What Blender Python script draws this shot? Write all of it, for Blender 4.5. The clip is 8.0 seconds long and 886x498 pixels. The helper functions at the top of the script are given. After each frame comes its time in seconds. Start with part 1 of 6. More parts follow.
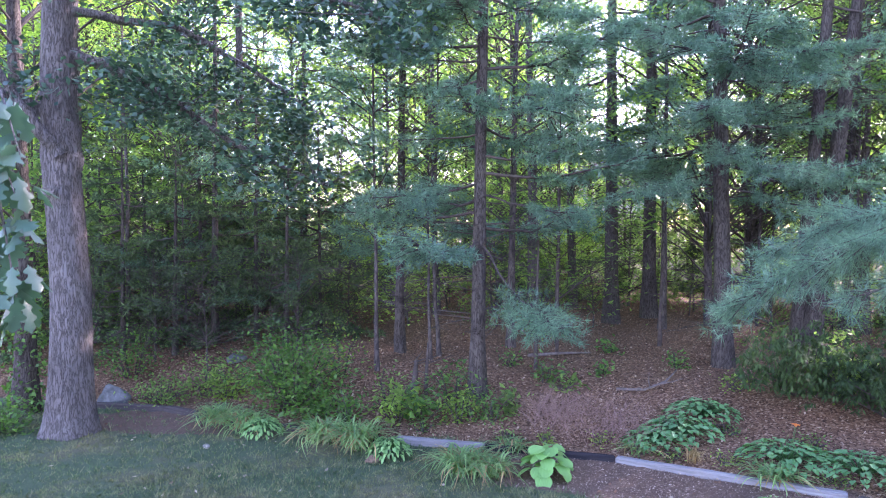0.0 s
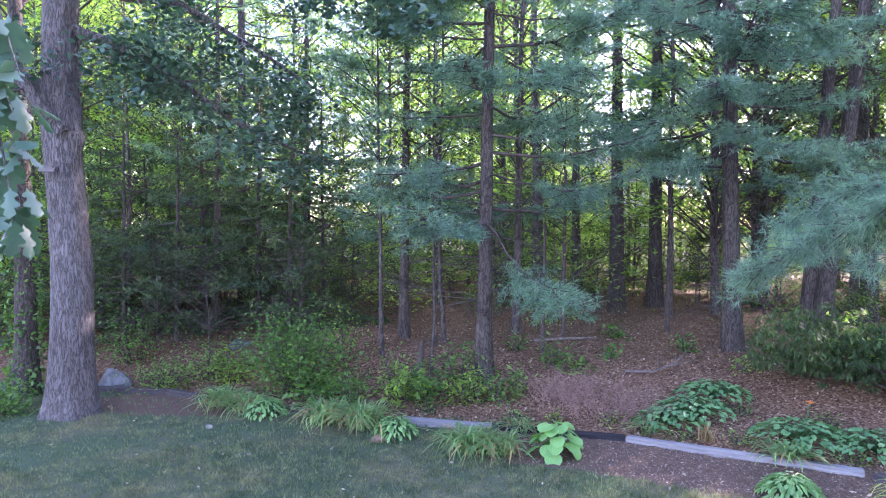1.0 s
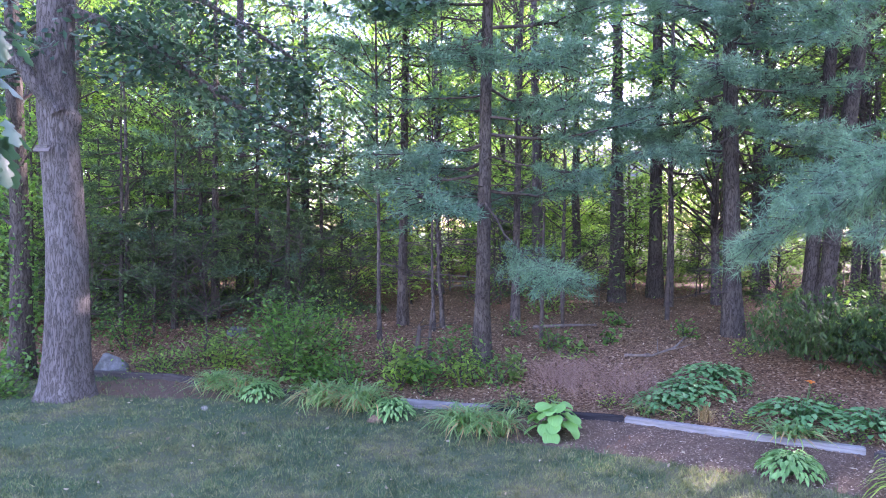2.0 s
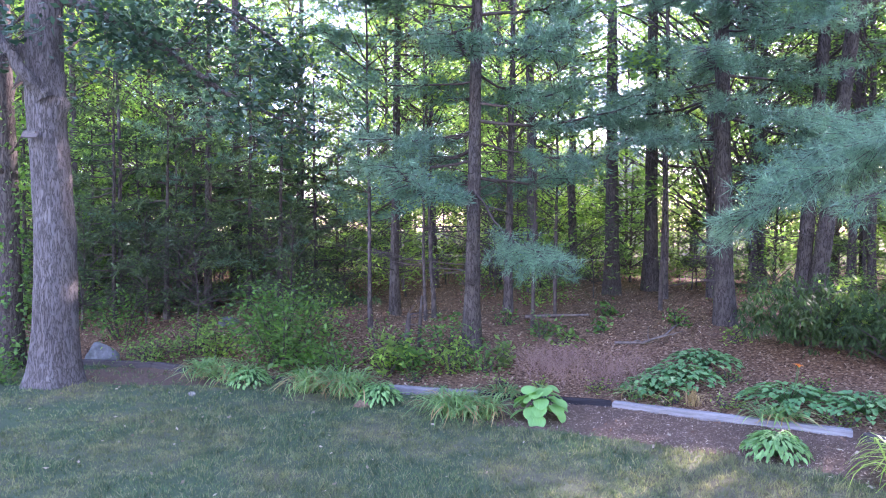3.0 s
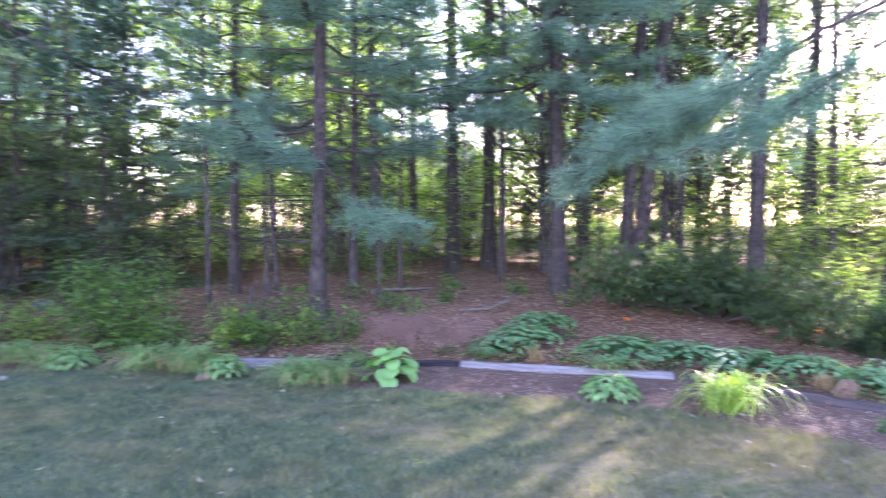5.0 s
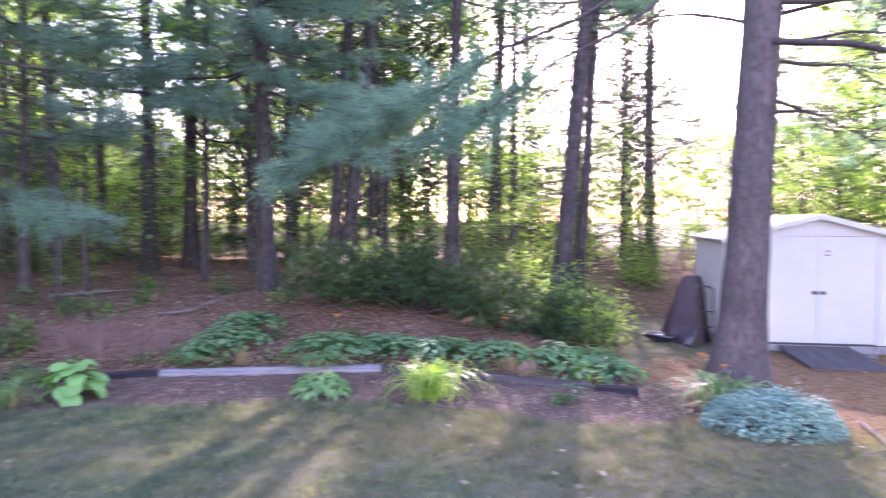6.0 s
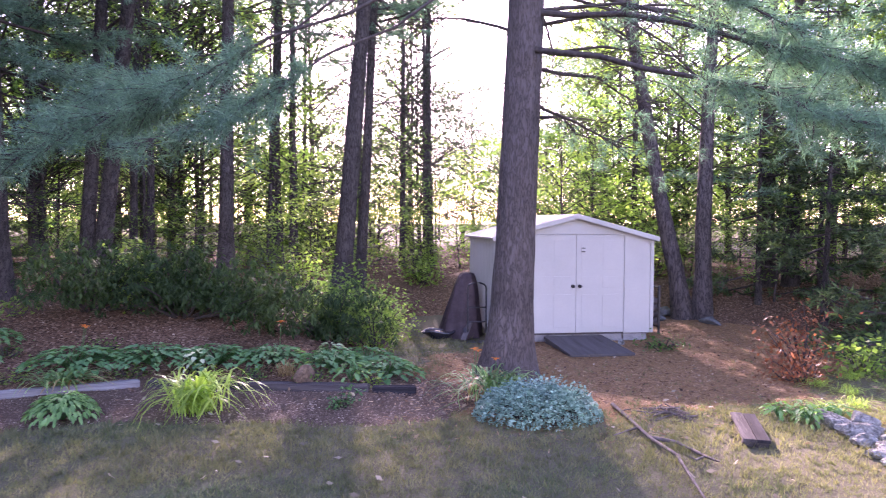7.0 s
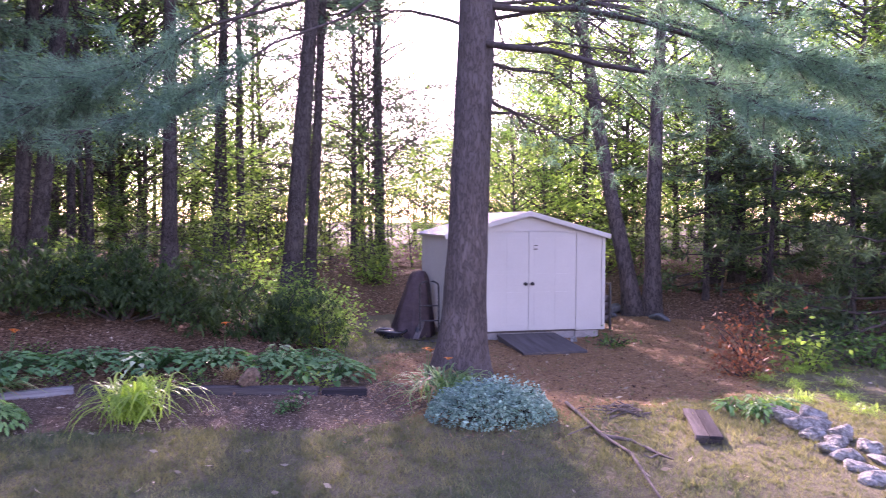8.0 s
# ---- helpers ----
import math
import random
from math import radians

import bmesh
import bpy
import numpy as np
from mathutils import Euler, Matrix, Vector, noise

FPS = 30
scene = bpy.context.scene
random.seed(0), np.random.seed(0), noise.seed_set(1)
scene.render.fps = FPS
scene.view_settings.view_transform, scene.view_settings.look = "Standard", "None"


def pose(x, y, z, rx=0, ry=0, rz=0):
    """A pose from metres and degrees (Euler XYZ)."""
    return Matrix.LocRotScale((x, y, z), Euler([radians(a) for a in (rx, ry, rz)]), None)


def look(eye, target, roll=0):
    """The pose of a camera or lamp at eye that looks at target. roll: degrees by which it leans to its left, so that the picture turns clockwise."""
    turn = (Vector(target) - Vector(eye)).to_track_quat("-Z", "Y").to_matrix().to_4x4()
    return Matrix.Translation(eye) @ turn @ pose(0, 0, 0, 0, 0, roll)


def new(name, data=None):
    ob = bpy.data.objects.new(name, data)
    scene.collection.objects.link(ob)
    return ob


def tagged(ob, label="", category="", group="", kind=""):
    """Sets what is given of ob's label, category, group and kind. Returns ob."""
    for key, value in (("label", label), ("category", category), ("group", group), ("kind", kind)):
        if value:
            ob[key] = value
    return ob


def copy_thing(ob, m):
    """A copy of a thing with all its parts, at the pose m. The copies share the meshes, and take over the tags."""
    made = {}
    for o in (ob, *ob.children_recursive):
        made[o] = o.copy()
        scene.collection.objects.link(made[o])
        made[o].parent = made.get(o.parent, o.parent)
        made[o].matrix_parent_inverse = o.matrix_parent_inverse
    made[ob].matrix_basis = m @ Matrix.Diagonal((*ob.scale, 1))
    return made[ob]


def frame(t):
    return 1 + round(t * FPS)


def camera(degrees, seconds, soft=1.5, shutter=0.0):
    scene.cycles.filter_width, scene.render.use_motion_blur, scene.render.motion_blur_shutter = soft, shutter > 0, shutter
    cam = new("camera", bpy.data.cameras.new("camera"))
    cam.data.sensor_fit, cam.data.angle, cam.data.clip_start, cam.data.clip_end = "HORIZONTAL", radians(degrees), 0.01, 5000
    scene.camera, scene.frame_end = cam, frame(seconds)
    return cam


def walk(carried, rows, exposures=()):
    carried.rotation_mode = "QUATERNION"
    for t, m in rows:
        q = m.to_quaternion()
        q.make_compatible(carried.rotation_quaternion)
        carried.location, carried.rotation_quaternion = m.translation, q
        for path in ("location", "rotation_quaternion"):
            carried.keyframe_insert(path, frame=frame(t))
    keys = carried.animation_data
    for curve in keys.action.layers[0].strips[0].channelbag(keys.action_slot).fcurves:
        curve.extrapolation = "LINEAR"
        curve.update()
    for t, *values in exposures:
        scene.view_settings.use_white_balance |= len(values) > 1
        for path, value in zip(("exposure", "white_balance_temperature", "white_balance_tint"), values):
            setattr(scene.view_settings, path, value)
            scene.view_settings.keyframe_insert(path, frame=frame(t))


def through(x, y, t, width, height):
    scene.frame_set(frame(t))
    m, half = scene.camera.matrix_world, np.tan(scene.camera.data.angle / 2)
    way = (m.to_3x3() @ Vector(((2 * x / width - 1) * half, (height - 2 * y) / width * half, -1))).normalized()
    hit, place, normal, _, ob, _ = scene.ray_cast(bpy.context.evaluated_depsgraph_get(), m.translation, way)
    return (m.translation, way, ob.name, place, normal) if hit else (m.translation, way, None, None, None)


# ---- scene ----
cam = camera(64.25, 8.0, soft=1.0, shutter=0.5)
PATH = [
    (0.0, 0.000, 0.000, 3.294, 0.00, -1.945, -0.01),
    (0.5, -0.055, 0.084, 3.108, -0.02, -1.871, -0.04),
    (1.0, -0.085, 0.150, 2.939, 0.07, -1.828, -0.03),
    (1.5, -0.094, 0.193, 2.768, 0.10, -1.778, -0.07),
    (3.0, 0.183, 0.255, 2.395, 0.39, -1.580, -0.06),
    (3.5, 0.196, 0.233, 2.230, 0.48, -1.506, -0.03),
    (4.0, 0.213, 0.207, 2.006, 0.62, -1.414, -0.02),
    (4.2, 0.243, 0.180, 1.940, 0.37, -1.375, 0.00),
    (5.3, -0.025, 0.360, 1.984, -20.13, -2.208, -0.01),
    (5.5, -0.003, 0.379, 1.984, -24.83, -2.191, -0.06),
    (6.0, 0.081, 0.430, 1.992, -36.08, -2.257, -0.24),
    (6.5, 0.215, 0.484, 1.973, -47.49, -2.182, -0.37),
    (7.0, 0.335, 0.548, 1.968, -53.43, -2.128, -0.27),
    (7.5, 0.433, 0.632, 1.974, -54.50, -2.233, -0.25),
    (8.0, 0.493, 0.642, 1.951, -57.28, -2.233, -0.14),
]
walk(cam, [(t, pose(x, y, z, 90 + pitch, roll, yaw)) for t, x, y, z, yaw, pitch, roll in PATH],
     exposures=[(0.0, 3.62, 6180, 52), (4.2, 3.8, 6160, 54), (5.5, 3.7, 6280, 61), (7.0, 2.8, 6420, 67), (8.0, 2.62, 6420, 74)])

# ---- world and sun ----
SUN_AZ, SUN_EL = 48.5, 23.0          # degrees east of +y, and above the horizon
world = bpy.data.worlds.new("world")
scene.world = world
world.use_nodes = True
wn = world.node_tree.nodes
sky = wn.new("ShaderNodeTexSky")
sky.sky_type, sky.sun_disc = "NISHITA", False
sky.sun_elevation, sky.sun_rotation = radians(SUN_EL), radians(SUN_AZ)
sky.dust_density, sky.ozone_density = 0.8, 1.1
wn["Background"].inputs["Strength"].default_value = 0.15
world.node_tree.links.new(sky.outputs["Color"], wn["Background"].inputs["Color"])
sun = new("sun", bpy.data.lights.new("sun", "SUN"))
sun.data.energy, sun.data.angle, sun.data.color = 4.0, radians(0.6), (1.0, 0.93, 0.80)
sun_dir = Vector((math.sin(radians(SUN_AZ)) * math.cos(radians(SUN_EL)), math.cos(radians(SUN_AZ)) * math.cos(radians(SUN_EL)), math.sin(radians(SUN_EL))))
sun.matrix_world = look(sun_dir * 60, (0, 0, 0))
SUNWARD = np.array(sun_dir)

# ---- materials ----
def nodes_of(name):
    m = bpy.data.materials.new(name)
    m.use_nodes = True
    n, l = m.node_tree.nodes, m.node_tree.links
    return m, n, l, n["Principled BSDF"], n["Material Output"]


def ramp_of(n, stops):
    r = n.new("ShaderNodeValToRGB")
    el = r.color_ramp.elements
    while len(el) < len(stops):
        el.new(0.5)
    for e, (p, c) in zip(el, stops):
        e.position, e.color = p, (*c, 1)
    return r


def noise_of(n, l, scale, detail=5.0, rough=0.55, stretch=None, space="Object"):
    tc = n.new("ShaderNodeTexCoord")
    tex = n.new("ShaderNodeTexNoise")
    tex.inputs["Scale"].default_value, tex.inputs["Detail"].default_value, tex.inputs["Roughness"].default_value = scale, detail, rough
    if stretch:
        mp = n.new("ShaderNodeMapping")
        mp.inputs["Scale"].default_value = stretch
        l.new(tc.outputs[space], mp.inputs["Vector"])
        l.new(mp.outputs["Vector"], tex.inputs["Vector"])
    else:
        l.new(tc.outputs[space], tex.inputs["Vector"])
    return tex


def mix_of(n, l, kind, fac, a, b):
    m = n.new("ShaderNodeMix")
    m.data_type, m.blend_type = "RGBA", kind
    if isinstance(fac, float):
        m.inputs[0].default_value = fac
    else:
        l.new(fac, m.inputs[0])
    for sock, v in ((m.inputs[6], a), (m.inputs[7], b)):
        if isinstance(v, tuple):
            sock.default_value = (*v, 1)
        else:
            l.new(v, sock)
    return m.outputs[2]


def bump_on(n, l, bsdf, height, strength, dist):
    b = n.new("ShaderNodeBump")
    b.inputs["Strength"].default_value, b.inputs["Distance"].default_value = strength, dist
    l.new(height, b.inputs["Height"])
    l.new(b.outputs["Normal"], bsdf.inputs["Normal"])


def surface(name, lo, hi, scale=6.0, rough=0.8, fine=60.0, bump=0.4, dist=0.01, stretch=None, spec=0.3, metal=0.0, mottle=0.45):
    m, n, l, bs, _ = nodes_of(name)
    a = noise_of(n, l, scale, 6, 0.6, stretch)
    f = noise_of(n, l, fine, 4, 0.6, stretch)
    r = ramp_of(n, [(0.3, lo), (0.7, hi)])
    l.new(a.outputs["Fac"], r.inputs["Fac"])
    c = mix_of(n, l, "OVERLAY", mottle, r.outputs["Color"], f.outputs["Fac"])
    l.new(c, bs.inputs["Base Color"])
    bs.inputs["Roughness"].default_value, bs.inputs["Specular IOR Level"].default_value, bs.inputs["Metallic"].default_value = rough, spec, metal
    bump_on(n, l, bs, f.outputs["Fac"], bump, dist)
    return m


def bark(name, dark, light, furrow=9.0, dist=0.03, lichen=None, tall=0.24):
    m, n, l, bs, _ = nodes_of(name)
    ridges = noise_of(n, l, furrow, 6, 0.62, (1.0, 1.0, tall))
    ridges.inputs["Distortion"].default_value = 0.5
    patches = noise_of(n, l, 1.3, 4, 0.6)
    off = n.new("ShaderNodeMath")
    off.operation, off.inputs[1].default_value = "SUBTRACT", 0.5
    l.new(ridges.outputs["Fac"], off.inputs[0])
    deep = n.new("ShaderNodeMath")
    deep.operation = "ABSOLUTE"
    l.new(off.outputs[0], deep.inputs[0])
    height = ramp_of(n, [(0.0, (0, 0, 0)), (0.09, (1, 1, 1))])
    l.new(deep.outputs[0], height.inputs["Fac"])
    grain = noise_of(n, l, furrow * 5, 3, 0.6, (1.0, 1.0, 0.4))
    both = mix_of(n, l, "OVERLAY", 0.5, height.outputs["Color"], grain.outputs["Fac"])
    r = ramp_of(n, [(0.0, dark), (0.35, tuple(0.45 * a + 0.55 * b for a, b in zip(dark, light))), (0.9, light)])
    l.new(both, r.inputs["Fac"])
    tone = ramp_of(n, [(0.3, (0.72, 0.70, 0.70)), (0.7, (1.12, 1.12, 1.12))])
    l.new(patches.outputs["Fac"], tone.inputs["Fac"])
    c = mix_of(n, l, "MULTIPLY", 1.0, r.outputs["Color"], tone.outputs["Color"])
    if lichen:
        k = noise_of(n, l, 5.0, 6, 0.7)
        kr = ramp_of(n, [(0.56, (0, 0, 0)), (0.74, (0.5, 0.5, 0.5))])
        l.new(k.outputs["Fac"], kr.inputs["Fac"])
        c = mix_of(n, l, "MIX", kr.outputs["Color"], c, lichen)
    l.new(c, bs.inputs["Base Color"])
    bs.inputs["Roughness"].default_value, bs.inputs["Specular IOR Level"].default_value = 0.92, 0.2
    bump_on(n, l, bs, both, 0.8, dist)
    return m


def leafy(name, dark, light, through=0.45, rough=0.5, glow=(1.0, 1.15, 0.45), spec=0.4, patch=0.25):
    """Leaves: gloss on the face, light passing through the blade."""
    m, n, l, bs, out = nodes_of(name)
    g = n.new("ShaderNodeNewGeometry")
    r = ramp_of(n, [(0.0, dark), (0.75, light), (1.0, tuple(min(1, c * 1.35) for c in light))])
    l.new(g.outputs["Random Per Island"], r.inputs["Fac"])
    big = noise_of(n, l, patch, 3, 0.6)
    tone = ramp_of(n, [(0.3, (0.75, 0.85, 0.9)), (0.7, (1.15, 1.1, 0.95))])
    l.new(big.outputs["Fac"], tone.inputs["Fac"])
    c = mix_of(n, l, "MULTIPLY", 1.0, r.outputs["Color"], tone.outputs["Color"])
    l.new(c, bs.inputs["Base Color"])
    bs.inputs["Roughness"].default_value, bs.inputs["Specular IOR Level"].default_value = rough, spec
    tr = n.new("ShaderNodeBsdfTranslucent")
    l.new(mix_of(n, l, "MULTIPLY", 1.0, c, tuple(2.0 * k for k in glow)), tr.inputs["Color"])
    mx = n.new("ShaderNodeMixShader")
    mx.inputs[0].default_value = through
    l.new(bs.outputs[0], mx.inputs[1])
    l.new(tr.outputs[0], mx.inputs[2])
    l.new(mx.outputs[0], out.inputs["Surface"])
    return m


M_OAK = bark("oak_bark", (0.045, 0.041, 0.038), (0.140, 0.132, 0.126), 25.0, 0.018, (0.17, 0.175, 0.17), 0.2)
M_PINE = bark("pine_bark", (0.022, 0.019, 0.016), (0.092, 0.081, 0.070), 22.0, 0.012, None, 0.24)
M_BIGPINE = bark("old_pine_bark", (0.060, 0.050, 0.046), (0.132, 0.113, 0.104), 25.0, 0.012, None, 0.22)
M_GREYBARK = bark("grey_bark", (0.03, 0.026, 0.024), (0.115, 0.10, 0.09), 16.0, 0.012)
M_TWIG = surface("twig", (0.03, 0.024, 0.021), (0.085, 0.07, 0.06), 12, 0.9)
M_OAKLEAF = leafy("oak_leaf", (0.020, 0.052, 0.038), (0.050, 0.105, 0.070), 0.2, 0.42, (0.8, 1.1, 0.7))
M_LEAF = leafy("wood_leaf", (0.05, 0.095, 0.036), (0.12, 0.20, 0.07), 0.6, 0.55, (1.05, 1.2, 0.55), 0.25)
M_LEAF_PALE = leafy("pale_leaf", (0.08, 0.14, 0.045), (0.17, 0.26, 0.085), 0.65, 0.55, (1.1, 1.22, 0.5), 0.25)
M_LEAF_DULL = leafy("dull_leaf", (0.025, 0.042, 0.026), (0.06, 0.09, 0.05), 0.16, 0.65, (1.0, 1.1, 0.6), 0.2)
M_SHRUB = leafy("shrub_leaf", (0.025, 0.08, 0.02), (0.075, 0.17, 0.04), 0.4, 0.45)
M_RHODO = leafy("rhododendron_leaf", (0.020, 0.042, 0.019), (0.046, 0.086, 0.037), 0.3, 0.75, (1.0, 1.2, 0.45), 0.12)
M_NEEDLE = leafy("pine_needle", (0.048, 0.105, 0.086), (0.112, 0.198, 0.155), 0.42, 0.55, (0.9, 1.1, 0.65), 0.3, 0.5)
M_NEEDLE_FAR = leafy("dull_needle", (0.025, 0.05, 0.022), (0.07, 0.115, 0.045), 0.35, 0.6, (1.1, 1.1, 0.5), 0.3, 0.4)
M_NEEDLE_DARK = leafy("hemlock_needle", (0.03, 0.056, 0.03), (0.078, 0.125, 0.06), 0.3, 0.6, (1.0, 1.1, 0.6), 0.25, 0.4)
M_HOSTA = leafy("hosta_leaf", (0.02, 0.085, 0.028), (0.05, 0.16, 0.05), 0.3, 0.4, (0.9, 1.2, 0.4), 0.45, 1.5)

# ---- mesh tools ----
def rng_of(seed):
    return np.random.default_rng(seed)


def mesh_of(name, verts, faces, mat, smooth=False):
    """A mesh from arrays: verts (n, 3), faces (m, 3) or (m, 4), or a list of such face arrays."""
    me = bpy.data.meshes.new(name)
    groups = faces if isinstance(faces, list) else [faces]
    groups = [np.asarray(g, np.int32) for g in groups if len(g)]
    me.vertices.add(len(verts))
    me.vertices.foreach_set("co", np.asarray(verts, np.float32).ravel())
    loops = np.concatenate([g.ravel() for g in groups])
    sizes = np.concatenate([np.full(len(g), g.shape[1], np.int32) for g in groups])
    me.loops.add(len(loops))
    me.loops.foreach_set("vertex_index", loops)
    me.polygons.add(len(sizes))
    me.polygons.foreach_set("loop_start", np.concatenate(([0], np.cumsum(sizes)[:-1])).astype(np.int32))
    me.polygons.foreach_set("loop_total", sizes)
    if smooth:
        me.polygons.foreach_set("use_smooth", np.ones(len(sizes), bool))
    me.update(calc_edges=True)
    if mat:
        me.materials.append(mat)
    return me


class Soup:
    """Gathers triangles and quads for one mesh."""

    def __init__(self):
        self.v, self.t, self.q, self.n = [], [], [], 0

    def add(self, v, f):
        v, f = np.asarray(v, float).reshape(-1, 3), np.asarray(f)
        (self.t if f.shape[1] == 3 else self.q).append(f + self.n)
        self.v.append(v)
        self.n += len(v)

    def mesh(self, name, mat, smooth=False):
        return mesh_of(name, np.concatenate(self.v), [np.concatenate(g) for g in (self.t, self.q) if g], mat, smooth)


def thing(name, label, category, group="", kind="", at=None):
    e = new(name)
    e.empty_display_size = 0.2
    if at is not None:
        e.matrix_basis = at
    return tagged(e, label, category, group, kind)


def child(name, me, parent, label="", m=None):
    ob = new(name, me)
    ob.parent = parent
    if m is not None:
        ob.matrix_basis = m
    return tagged(ob, label)


def part(name, bm, material, parent, label="", m=None, smooth=False):
    me = bpy.data.meshes.new(name)
    bm.to_mesh(me)
    bm.free()
    me.materials.append(material)
    if smooth:
        me.polygons.foreach_set("use_smooth", np.ones(len(me.polygons), bool))
    return child(name, me, parent, label, m)


def box(bm, lo, hi, bevel=0.0, m=None):
    """A box between two corners, with its edges bevelled."""
    lo, hi = Vector(lo), Vector(hi)
    mid, size = (lo + hi) / 2, hi - lo
    made = bmesh.ops.create_cube(bm, size=1, matrix=(m or Matrix()) @ Matrix.Translation(mid) @ Matrix.Diagonal((*size, 1)))
    if bevel:
        edges = {e for v in made["verts"] for e in v.link_edges}
        bmesh.ops.bevel(bm, geom=list(edges), offset=bevel, segments=2, affect="EDGES", profile=0.6)
    return bm


def rod(soup, pts, radii, sides=6, close=True, wobble=0.0, seed=0):
    """A tapered tube along points."""
    pts, radii = np.asarray(pts, float), np.asarray(radii, float)
    k = len(pts)
    tang = np.gradient(pts, axis=0)
    tang /= np.linalg.norm(tang, axis=1, keepdims=True) + 1e-9
    ref = np.where(np.abs(tang[:, 2:3]) > 0.9, np.array([[1.0, 0, 0]]), np.array([[0, 0, 1.0]]))
    ref[:] = ref[0]
    a = np.cross(tang, ref)
    a /= np.linalg.norm(a, axis=1, keepdims=True) + 1e-9
    b = np.cross(tang, a)
    ang = np.linspace(0, 2 * np.pi, sides, endpoint=False)
    rr = radii[:, None] * np.ones((1, sides))
    if wobble:
        rr = rr * (1 + wobble * rng_of(seed).standard_normal((k, sides)))
    ring = pts[:, None] + rr[..., None] * (np.cos(ang)[None, :, None] * a[:, None] + np.sin(ang)[None, :, None] * b[:, None])
    i = np.arange(k - 1)[:, None] * sides
    j = np.arange(sides)[None]
    j2 = (j + 1) % sides
    quads = np.stack([i + j, i + j2, i + sides + j2, i + sides + j], -1).reshape(-1, 4)
    soup.add(ring.reshape(-1, 3), quads)


def unit(a):
    return a / (np.linalg.norm(a, axis=-1, keepdims=True) + 1e-9)


def scatter_leaves(soup, centres, size, rng, droop=0.3, slim=0.55, flat=0.5, small=False):
    """Folded blades, two triangles each, with uneven sizes and turns."""
    n = len(centres)
    az = rng.uniform(0, 2 * np.pi, n)
    d = np.stack([np.cos(az), np.sin(az), rng.normal(-droop, 0.4, n)], -1)
    d = unit(d)
    up = unit(np.stack([rng.normal(0, flat, n), rng.normal(0, flat, n), np.ones(n)], -1))
    s = unit(np.cross(d, up))
    nrm = np.cross(s, d)
    L = size * rng.uniform(0.65, 1.25, n)[:, None]
    w = L * slim * 0.5
    c = np.asarray(centres)
    if small:
        v = np.stack([c - d * L * 0.5 + s * w * 0.5, c + s * w * -1.1 + d * L * 0.1, c + d * L * 0.5 + s * w * 0.4], 1)
        soup.add(v.reshape(-1, 3), np.arange(n * 3).reshape(-1, 3))
        return
    v = np.stack([c - d * L * 0.5, c + s * w - nrm * w * 0.35 - d * L * 0.05, c + d * L * 0.5 - nrm * L * 0.08, c - s * w - nrm * w * 0.35 - d * L * 0.05], 1)
    base = np.arange(n)[:, None] * 4
    soup.add(v.reshape(-1, 3), np.concatenate([base + np.array([[0, 1, 2]]), base + np.array([[0, 2, 3]])]))


def scatter_needles(soup, centres, dirs, rng, k=16, length=0.10, width=0.005, spread=1.0):
    """Tufts of fine pine needles fanned round each shoot."""
    n = len(centres)
    c = np.repeat(np.asarray(centres), k, 0)
    d = unit(np.repeat(np.asarray(dirs), k, 0) * 0.75 + spread * unit(rng.standard_normal((n * k, 3))) + np.array([0, 0, -0.10]))
    L = length * rng.uniform(0.7, 1.2, n * k)[:, None]
    s = unit(np.cross(d, rng.standard_normal((n * k, 3)))) * width
    c = c + d * 0.01 + rng.normal(0, 0.012, (n * k, 3))
    v = np.stack([c - s, c + s, c + d * L], 1)
    soup.add(v.reshape(-1, 3), np.arange(n * k * 3).reshape(-1, 3))


# ---- the lie of the land ----
FOOT = np.array([(-60, 14), (-9, 13.4), (-4.8, 12.4), (-3.0, 11.4), (-0.66, 10.55), (2.39, 9.6), (4.78, 8.32), (6.3, 6.05), (7.4, 6.6), (9.0, 8.0), (11.2, 9.9),
                 (13.0, 10.6), (15.2, 9.4), (16.2, 6.5), (16.4, 2.0), (15.5, -2.0), (18, -12), (40, -60)], float)


def behind(x, y):
    """Metres behind the foot of the wooded bank (less than nought: on the lawn's side)."""
    x, y = np.asarray(x, float), np.asarray(y, float)
    best, sign = np.full(x.shape, 1e9), np.zeros(x.shape)
    for (ax, ay), (bx, by) in zip(FOOT[:-1], FOOT[1:]):
        dx, dy = bx - ax, by - ay
        t = np.clip(((x - ax) * dx + (y - ay) * dy) / (dx * dx + dy * dy), 0, 1)
        d = np.hypot(x - ax - t * dx, y - ay - t * dy)
        s = np.sign(dx * (y - ay) - dy * (x - ax))
        hit = d < best - 1e-9
        best, sign = np.where(hit, d, best), np.where(hit, s, sign)
    return best * np.where(sign == 0, 1, sign)


def ease(a, b, x):
    t = np.clip((x - a) / (b - a), 0, 1)
    return t * t * (3 - 2 * t)


def wavy(x, y):
    return 0.5 * np.sin(x * 0.9 + 0.7 * y) + 0.3 * np.sin(2.3 * x - 1.1 * y + 1) + 0.25 * np.sin(3.7 * y + 1.9 * x + 2)


